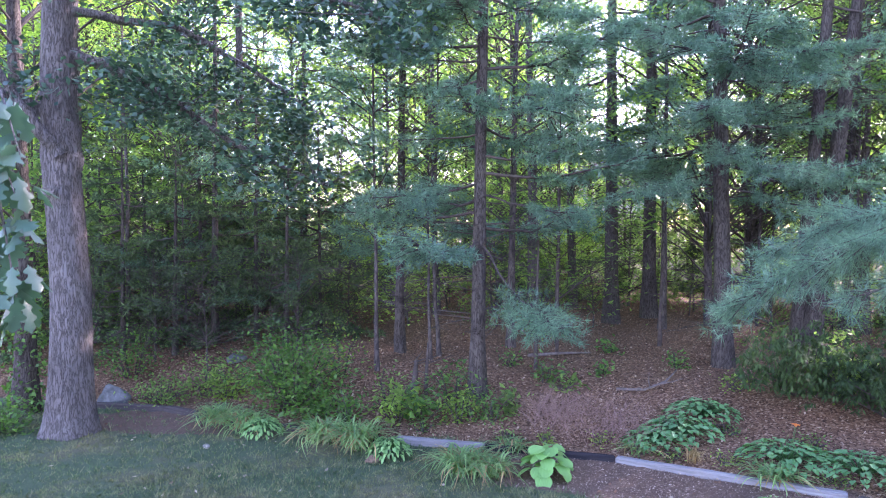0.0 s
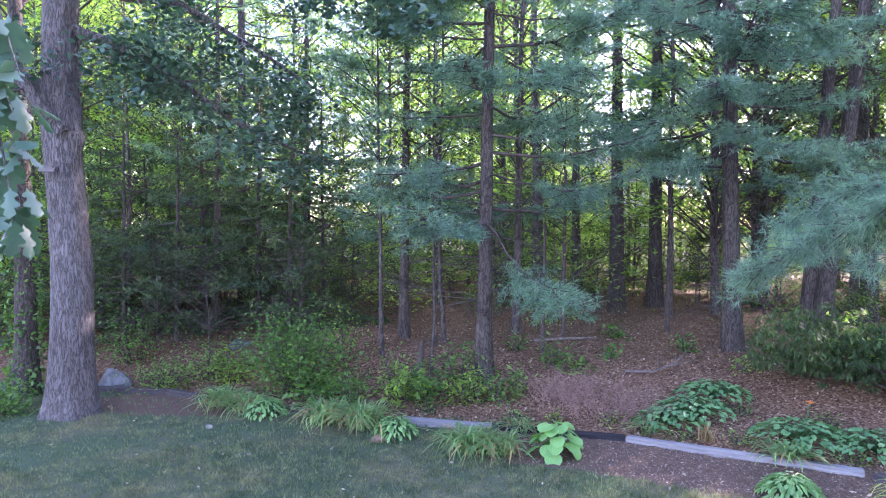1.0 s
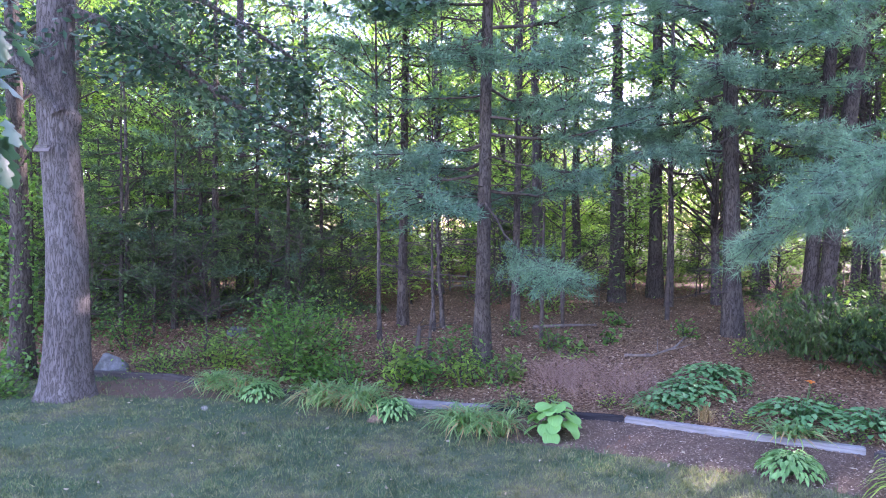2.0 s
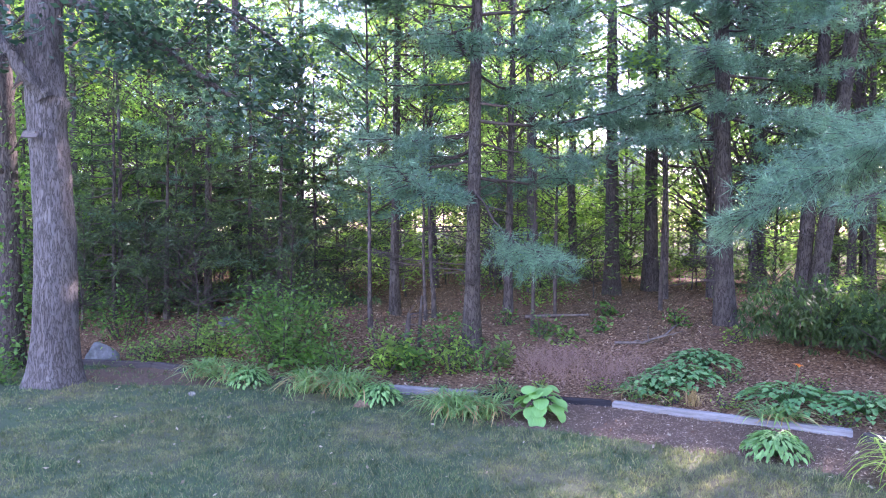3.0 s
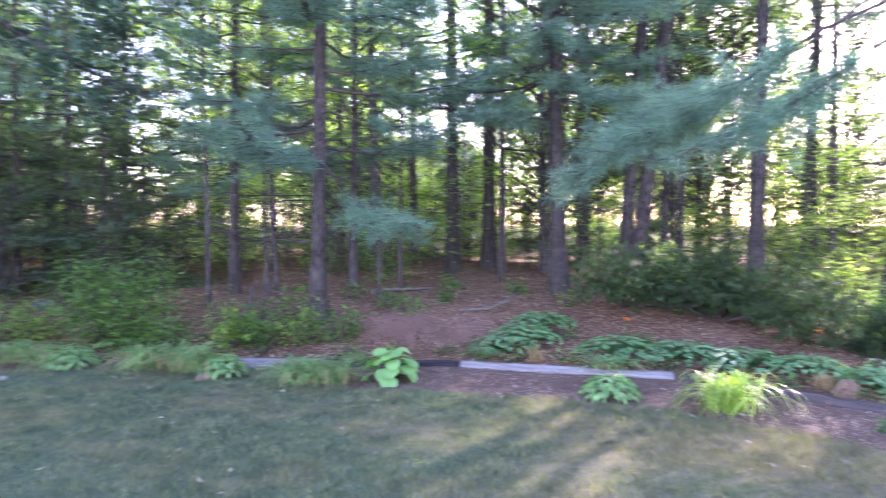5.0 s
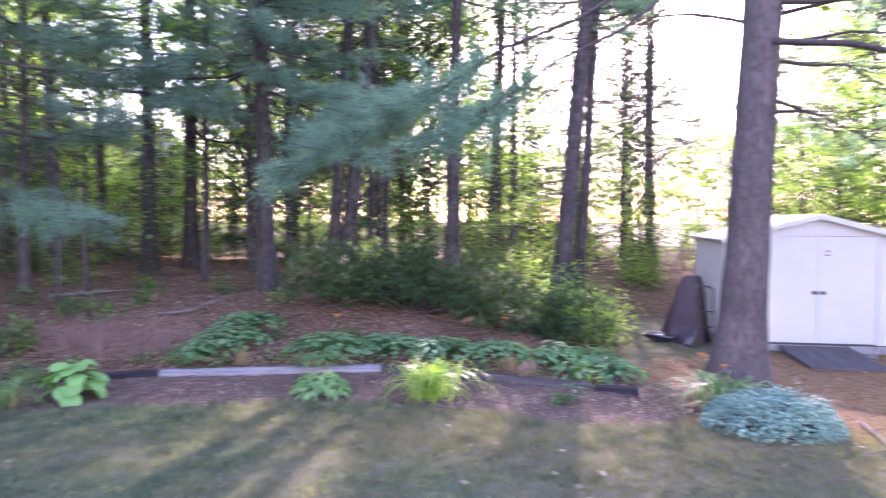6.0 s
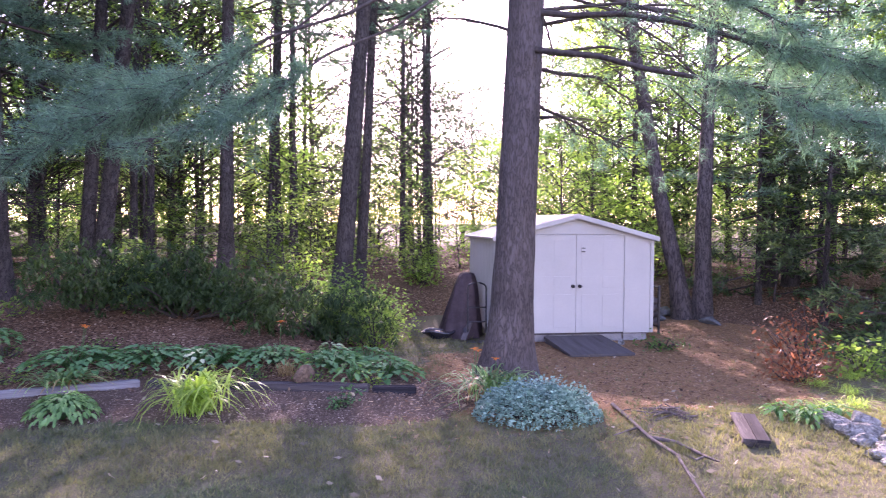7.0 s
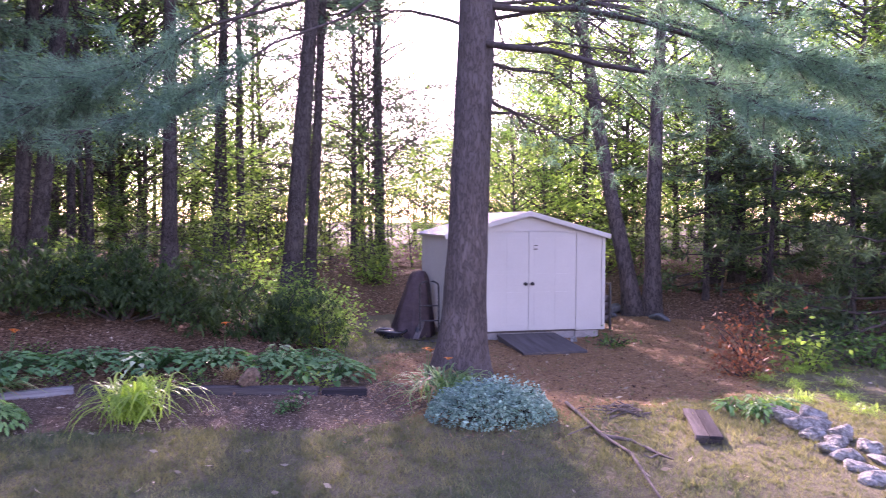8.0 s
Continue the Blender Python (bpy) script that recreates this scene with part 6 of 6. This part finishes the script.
for i, (x, y, sx, sy, sz) in enumerate(((8.35, 1.62, 0.44, 0.34, 0.16), (8.05, 1.50, 0.34, 0.28, 0.18), (7.82, 1.30, 0.36, 0.26, 0.20), (7.60, 1.22, 0.30, 0.28, 0.14), (7.42, 1.05, 0.34, 0.24, 0.15), (7.25, 1.12, 0.24, 0.20, 0.10), (7.10, 0.92, 0.34, 0.26, 0.11),
                                        (7.72, 1.02, 0.32, 0.26, 0.17), (7.98, 1.22, 0.28, 0.24, 0.16), (6.88, 0.86, 0.30, 0.22, 0.09), (6.66, 0.72, 0.34, 0.26, 0.10), (7.45, 0.80, 0.30, 0.24, 0.12), (8.28, 1.32, 0.36, 0.30, 0.20), (6.42, 0.52, 0.34, 0.26, 0.10), (7.15, 0.68, 0.28, 0.22, 0.10))):
    stone("fieldstone", "grey lichened fieldstone edging a small bed", x, y, sx, sy, sz * 1.2, M_STONE, 40 + i, 53 * i, "fieldstones edging the bed")
# a short piece of log, given its lumps by stone()
stone("stump_stone", "brown knobbly log stump standing behind the railway tie", 5.92, 6.72, 0.30, 0.26, 0.30, M_TAN, 60, 20, sink=0.1)
stone("boulder", "grey mossy boulder behind the oak", -6.1, 12.95, 0.62, 0.5, 0.5, M_MOSSY, 61, 20)
stone("boulder", "grey mossy boulder behind the oak", -4.3, 14.6, 0.5, 0.4, 0.3, M_MOSSY, 62, 70)
stone("pale_stone", "small pale stone lying on the lawn", -3.5, 10.34, 0.16, 0.11, 0.10, M_STONE, 63, 0)
stone("pale_stone", "pale flat stone beside the hosta", -0.98, 9.72, 0.30, 0.16, 0.14, M_TAN, 64, 20)
stone("pale_stone", "small pale stone by the shed ramp", *shed_spot(-0.72, -0.35), 0.2, 0.16, 0.14, M_STONE, 65, 10)
for i, (x, y, sx) in enumerate(((15.6, 6.6, 0.6), (15.9, 6.1, 0.5), (16.1, 5.0, 0.6), (15.3, 6.9, 0.45), (16.5, 6.2, 0.7), (10.4, 10.2, 0.5), (9.9, 10.6, 0.6), (10.9, 10.4, 0.45))):
    stone("rubble_stone", "grey rubble stone among the leaf litter", x, y, sx, sx * 0.7, sx * 0.45, M_MOSSY, 70 + i, 40 * i, "rubble stones in the wood")


def plank_frame():
    ob = thing("wooden_frame", "low dark wooden board frame lying on the lawn", "board", at=pose(7.28, 2.13, ground_at(7.28, 2.13), 0, 0, 21))
    for i, y in enumerate((-0.058, 0.058)):
        bm = bmesh.new()
        box(bm, (-0.46, y - 0.055, 0.06), (0.44 + 0.02 * i, y + 0.055, 0.09), 0.005)
        part("board", bm, (M_TIMBER_DARK, M_TIE)[i], ob)
    for x in (-0.40, 0.38):
        bm = bmesh.new()
        box(bm, (x, -0.11, 0), (x + 0.05, 0.11, 0.058), 0.005)
        part("bearer", bm, M_TIE, ob)
    return ob


plank_frame()


def fallen(label, pts, r, twigs, seed):
    rg = rng_of(seed)
    s = Soup()
    P = np.array([(x, y, ground_at(x, y) + z) for x, y, z in pts])
    rod(s, P, r * np.linspace(1, 0.45, len(P)), 7, wobble=0.08, seed=seed)
    for a, b, rr in twigs:
        A, B = (np.array((x, y, ground_at(x, y) + z)) for x, y, z in (a, b))
        rod(s, [A, (A + B) / 2 + rg.normal(0, 0.02, 3), B], [rr, rr * 0.8, rr * 0.4], 6)
    return tagged(new("fallen_branch", s.mesh("fallen_branch", M_STICK, True)), label, "branch")


fallen("long dead branch lying on the lawn", [(7.45, 3.55, 0.03), (6.95, 3.15, 0.03), (6.5, 2.8, 0.04), (6.2, 2.45, 0.03), (5.8, 2.22, 0.03), (5.35, 1.95, 0.02)], 0.022,
       [((6.5, 2.8, 0.04), (6.42, 2.4, 0.03), 0.02), ((6.42, 2.4, 0.03), (6.17, 2.1, 0.05), 0.016), ((6.3, 2.25, 0.03), (6.05, 2.3, 0.09), 0.01), ((6.75, 3.0, 0.03), (6.3, 3.05, 0.06), 0.012)], 3)
fallen("grey fallen branch on the leaf litter", [(2.9, 11.7, 0.03), (3.3, 11.5, 0.07), (3.7, 11.65, 0.12), (4.0, 12.0, 0.2)], 0.025, [((3.3, 11.5, 0.07), (3.1, 11.3, 0.2), 0.012), ((3.6, 11.6, 0.1), (3.9, 11.4, 0.25), 0.012), ((3.4, 11.5, 0.08), (3.5, 11.9, 0.2), 0.01)], 4)
fallen("grey fallen branch on the leaf litter", [(1.7, 14.0, 0.04), (2.4, 14.2, 0.05), (3.0, 14.3, 0.05)], 0.04, [], 5)
fallen("fallen log behind the oak", [(-6.8, 18.0, 0.15), (-5.5, 18.3, 0.18), (-4.2, 18.4, 0.2)], 0.10, [], 6)


def stick_heap(x, y, w, n, seed):
    rg = rng_of(seed)
    s = Soup()
    for _ in range(n):
        c, a, ln = rg.normal(0, w * 0.3, 2), rg.uniform(0, 2 * np.pi), rg.uniform(0.05, 0.16)
        z = 0.01 + 0.09 * rg.random() * math.exp(-float(c @ c) / (w * w * 0.1))
        d = np.array([math.cos(a) * ln, math.sin(a) * ln, rg.normal(0, 0.02)])
        p = np.array([c[0], c[1], z])
        rod(s, [p - d, p + rg.normal(0, 0.008, 3), p + d], [0.006, 0.007, 0.003], 5)
    ob = new("stick_heap", s.mesh("stick_heap", M_STICK))
    ob.matrix_basis = pose(x, y, ground_at(x, y))
    return tagged(ob, "small heap of pale dry sticks on the lawn", "sticks")


stick_heap(7.45, 2.95, 0.42, 60, 8)


def snag(x, y, h, r, seed):
    rg = rng_of(seed)
    s = Soup()
    rod(s, [(0, 0, -0.1), (0.02, 0, h * 0.5), (0.05, 0.02, h)], [r * 1.3, r, r * 0.6], 7, wobble=0.06, seed=seed)
    for _ in range(5):
        z, a = rg.uniform(0.4, h), rg.uniform(0, 2 * np.pi)
        ln = rg.uniform(0.15, 0.5)
        rod(s, [(0.03, 0, z), (0.03 + math.cos(a) * ln, math.sin(a) * ln, z + rg.uniform(-0.1, 0.2))], [0.012, 0.004], 4)
    ob = thing("dead_stem", "bare grey dead stem standing in the litter", "tree", at=pose(x, y, ground_at(x, y)))
    tagged(child("snag", s.mesh("snag", M_TWIG, True), ob), kind="stuff")
    return ob


for i, (x, y, h, r) in enumerate(((4.62, 15.0, 1.55, 0.04), (-0.3, 12.0, 0.9, 0.03), (-0.5, 11.8, 0.7, 0.05), (1.7, 12.9, 2.4, 0.03), (2.3, 14.2, 3.4, 0.03))):
    snag(x, y, h, r, 80 + i)


# solar lamp on the oak
def solar_lamp():
    ob = thing("solar_lamp", "small grey solar lamp fixed to the oak", "lamp", at=pose(-6.03, 10.80, 3.86, 0, 0, 12))
    bm = bmesh.new()
    box(bm, (-0.11, -0.19, 0.0), (0.11, -0.03, 0.02), 0.006, Matrix.Rotation(radians(40), 4, "X"))
    part("panel", bm, M_WOOD, ob, "flat grey solar panel")
    bm = bmesh.new()
    box(bm, (-0.075, -0.10, -0.09), (0.075, 0.02, -0.005), 0.01)
    part("housing", bm, M_BRASS, ob)
    bm = bmesh.new()
    box(bm, (-0.03, 0.0, -0.06), (0.03, 0.06, -0.02), 0.004)
    part("bracket", bm, M_BRASS, ob)
    return ob


solar_lamp()


# house far behind the wood
def far_house(x, y, turn):
    M_SIDING = surface("pale_siding", (0.55, 0.46, 0.44), (0.66, 0.57, 0.54), 1.0, 0.8, 4, 0.1, 0.01)
    M_SHINGLE = surface("grey_shingle", (0.10, 0.10, 0.11), (0.20, 0.20, 0.21), 2.0, 0.9, 8, 0.3, 0.02)
    M_PANE = surface("dark_pane", (0.03, 0.035, 0.04), (0.05, 0.055, 0.06), 1.0, 0.1)
    ob = thing("house", "pale two-storey house glimpsed through the wood", "house", at=pose(x, y, ground_at(x, y), 0, 0, turn))
    bm = bmesh.new()
    box(bm, (-5, -3.5, -0.5), (5, 3.5, 5.2))
    part("wall", bm, M_SIDING, ob)
    bm = bmesh.new()
    v = [bm.verts.new(p) for p in ((-5.3, -3.9, 5.0), (5.3, -3.9, 5.0), (5.3, 3.9, 5.0), (-5.3, 3.9, 5.0), (-5.3, 0, 7.4), (5.3, 0, 7.4))]
    for f in ((0, 1, 5, 4), (3, 4, 5, 2), (0, 4, 3), (1, 2, 5), (0, 3, 2, 1)):
        bm.faces.new([v[i] for i in f])
    part("roof", bm, M_SHINGLE, ob)
    for z in (1.2, 3.6):
        for xx in (-3.6, -1.2, 1.2, 3.6):
            bm = bmesh.new()
            box(bm, (xx - 0.5, -3.56, z), (xx + 0.5, -3.50, z + 1.3), 0.02)
            w = part("window", bm, M_WHITE, ob)
            bm = bmesh.new()
            box(bm, (xx - 0.42, -3.575, z + 0.08), (xx + 0.42, -3.562, z + 1.22))
            part("pane", bm, M_PANE, w, "dark window pane")
    return ob


far_house(9.0, 52.0, 12)


# ---- grass, leaf litter, straw ----
def grass():
    rg = rng_of(900)
    n = 420000
    az, d = rg.uniform(radians(-44), radians(102), n), np.sqrt(rg.uniform(3.2 ** 2, 15.0 ** 2, n))
    d = np.where(rg.random(n) < 0.45, rg.uniform(3.2, 10, n), d)
    x, y = d * np.sin(az), d * np.cos(az)
    # the lawn goes on under and behind the way, more thinly
    x[250000:], y[250000:] = rg.uniform(-13, 13, n - 250000), rg.uniform(-9, 9, n - 250000)
    d = np.maximum(np.hypot(x, y), 5.0)
    li, be, ya = zone_masks(x, y)
    bare = 0.55 * ease(4.5, 7.5, x) * (0.6 + 0.5 * wavy(1.3 * x, 1.1 * y))
    keep = (rg.random(n) > np.maximum(np.maximum(np.maximum(li * 1.2, be * 1.1), ya * 0.97), bare))
    x, y, d = x[keep], y[keep], d[keep]
    m = len(x) // 5
    n = m * 5
    tuft = np.exp(rg.normal(0, 0.42, m))
    x, y, d = np.repeat(x[:m], 5) + rg.normal(0, 0.022, n), np.repeat(y[:m], 5) + rg.normal(0, 0.022, n), np.repeat(d[:m], 5)
    z = land(x, y)
    tall = np.repeat(tuft, 5) * 0.027 * rg.uniform(0.5, 1.5, n) * (1 + 0.5 * wavy(x * 1.7, y * 1.9)) + 0.008
    a = rg.uniform(0, 2 * np.pi, n)
    w = 0.0034 * (0.6 + 0.10 * d)
    lean = rg.normal(0, 0.55, (n, 2)) * tall[:, None]
    c = np.stack([x, y, z], -1)
    s = np.stack([np.cos(a) * w, np.sin(a) * w, np.zeros(n)], -1)
    tip = c + np.stack([lean[:, 0], lean[:, 1], tall], -1)
    v = np.stack([c - s, c + s, tip], 1).reshape(-1, 3)
    m, nn, l, bs, out = nodes_of("grass")
    g = nn.new("ShaderNodeNewGeometry")
    r = ramp_of(nn, [(0.0, (0.038, 0.080, 0.045)), (0.55, (0.088, 0.148, 0.082)), (0.8, (0.145, 0.17, 0.098)), (1.0, (0.27, 0.25, 0.16))])
    l.new(g.outputs["Random Per Island"], r.inputs["Fac"])
    big = noise_of(nn, l, 0.8, 5, 0.6)
    br = ramp_of(nn, [(0.38, (0, 0, 0)), (0.62, (1, 1, 1))])
    tc = nn.new("ShaderNodeTexCoord")
    sep = nn.new("ShaderNodeSeparateXYZ")
    l.new(tc.outputs["Object"], sep.inputs[0])
    worn = nn.new("ShaderNodeMapRange")
    for k, v2 in ((1, 0.5), (2, 7.0), (3, -0.06), (4, 0.22)):
        worn.inputs[k].default_value = v2
    l.new(sep.outputs["X"], worn.inputs[0])
    drier = nn.new("ShaderNodeMath")
    l.new(big.outputs["Fac"], drier.inputs[0])
    l.new(worn.outputs[0], drier.inputs[1])
    l.new(drier.outputs[0], br.inputs["Fac"])
    c2 = mix_of(nn, l, "MIX", br.outputs["Color"], r.outputs["Color"], mix_of(nn, l, "MIX", 0.68, r.outputs["Color"], (0.20, 0.18, 0.10)))
    patch = noise_of(nn, l, 3.2, 4, 0.65)
    pr = ramp_of(nn, [(0.36, (0.62, 0.66, 0.66)), (0.62, (1.15, 1.12, 1.08))])
    l.new(patch.outputs["Fac"], pr.inputs["Fac"])
    c2 = mix_of(nn, l, "MULTIPLY", 1.0, c2, pr.outputs["Color"])
    l.new(c2, bs.inputs["Base Color"])
    bs.inputs["Roughness"].default_value, bs.inputs["Specular IOR Level"].default_value = 0.7, 0.2
    tr = nn.new("ShaderNodeBsdfTranslucent")
    l.new(mix_of(nn, l, "MULTIPLY", 1.0, c2, (1.6, 1.8, 0.9)), tr.inputs["Color"])
    mx = nn.new("ShaderNodeMixShader")
    mx.inputs[0].default_value = 0.35
    l.new(bs.outputs[0], mx.inputs[1])
    l.new(tr.outputs[0], mx.inputs[2])
    l.new(mx.outputs[0], out.inputs["Surface"])
    return tagged(new("grass", mesh_of("grass", v, np.arange(n * 3).reshape(-1, 3), m)), "short grey-green lawn grass with dry patches", "grass", kind="stuff")


def litter_leaves():
    rg = rng_of(901)
    n = 84000
    az, d = rg.uniform(radians(-42), radians(102), n), rg.uniform(8, 24, n)
    x, y = d * np.sin(az), d * np.cos(az)
    li, be, ya = zone_masks(x, y)
    keep = rg.random(n) < np.maximum(np.maximum(li, be * 0.07), ya * 0.14)
    x, y = x[keep], y[keep]
    s = Soup()
    scatter_leaves(s, np.stack([x, y, land(x, y) + rg.uniform(0.005, 0.035, len(x))], -1), 0.052, rg, 0.0, 0.6, 0.5)
    m, nn, l, bs, out = nodes_of("dead_leaf")
    g = nn.new("ShaderNodeNewGeometry")
    r = ramp_of(nn, [(0.0, (0.05, 0.028, 0.017)), (0.4, (0.14, 0.076, 0.042)), (0.75, (0.22, 0.135, 0.08)), (0.92, (0.32, 0.22, 0.14)), (1.0, (0.50, 0.40, 0.29))])
    l.new(g.outputs["Random Per Island"], r.inputs["Fac"])
    l.new(r.outputs["Color"], bs.inputs["Base Color"])
    bs.inputs["Roughness"].default_value, bs.inputs["Specular IOR Level"].default_value = 0.75, 0.25
    return tagged(new("leaf_litter", s.mesh("leaf_litter", m)), "brown fallen leaves strewn on the woodland floor", "leaf litter", kind="stuff")


def strewn(name, label, zone, tries, length, width, tones, seed):
    """Loose bits lying on the soil of one zone: 1 the mulch bed, 2 the yard."""
    rg = rng_of(seed)
    x, y = rg.uniform(0.5, 16.5, tries), rg.uniform(0.5, 10.5, tries)
    masks = zone_masks(x, y)
    keep = (rg.random(tries) < masks[zone]) & (masks[0] < 0.5)
    x, y = x[keep], y[keep]
    n = len(x)
    a = rg.uniform(0, 2 * np.pi, n)
    L, w = rg.uniform(*length, n), rg.uniform(*width, n)
    d = np.stack([np.cos(a) * L, np.sin(a) * L, rg.normal(0, 0.2, n) * L], -1)
    s = np.stack([-np.sin(a) * w, np.cos(a) * w, rg.normal(0, 0.4, n) * w], -1)
    c = np.stack([x, y, land(x, y) + rg.uniform(0.004, 0.014, n)], -1)
    v = np.stack([c - d - s, c - d + s, c + d + s, c + d - s], 1).reshape(-1, 3)
    m, nn, l, bs, out = nodes_of(name)
    g = nn.new("ShaderNodeNewGeometry")
    r = ramp_of(nn, tones)
    l.new(g.outputs["Random Per Island"], r.inputs["Fac"])
    l.new(r.outputs["Color"], bs.inputs["Base Color"])
    bs.inputs["Roughness"].default_value = 0.85
    return tagged(new(name, mesh_of(name, v, np.arange(n * 4).reshape(-1, 4), m)), label, "mulch", kind="stuff")


def lawn_leaves():
    rg = rng_of(903)
    n = 340
    az, d = rg.uniform(radians(-42), radians(95), n), rg.uniform(4.5, 12, n)
    x, y = d * np.sin(az), d * np.cos(az)
    keep = behind(x, y) < 0.0
    x, y = x[keep], y[keep]
    s = Soup()
    scatter_leaves(s, np.stack([x, y, land(x, y) + 0.035], -1), 0.07, rg, 0.0, 0.5, 0.8)
    m = leafy("pale_dead_leaf", (0.13, 0.10, 0.065), (0.32, 0.27, 0.20), 0.2, 0.6, (1, 0.9, 0.7))
    return tagged(new("fallen_leaves", s.mesh("fallen_leaves", m)), "pale dry leaves scattered over the lawn", "leaves", kind="stuff")


grass()
litter_leaves()
strewn("pine_straw", "reddish pine straw strewn on the bare yard", 2, 110000, (0.012, 0.042), (0.002, 0.0045), [(0.0, (0.09, 0.042, 0.022)), (0.5, (0.23, 0.125, 0.06)), (0.9, (0.38, 0.23, 0.11)), (1.0, (0.50, 0.36, 0.21))], 902)
strewn("mulch_chips", "fine reddish-brown bark mulch in the bed", 1, 320000, (0.005, 0.016), (0.002, 0.005), [(0.0, (0.075, 0.046, 0.033)), (0.5, (0.155, 0.103, 0.072)), (0.85, (0.26, 0.19, 0.135)), (1.0, (0.46, 0.38, 0.29))], 904)
lawn_leaves()
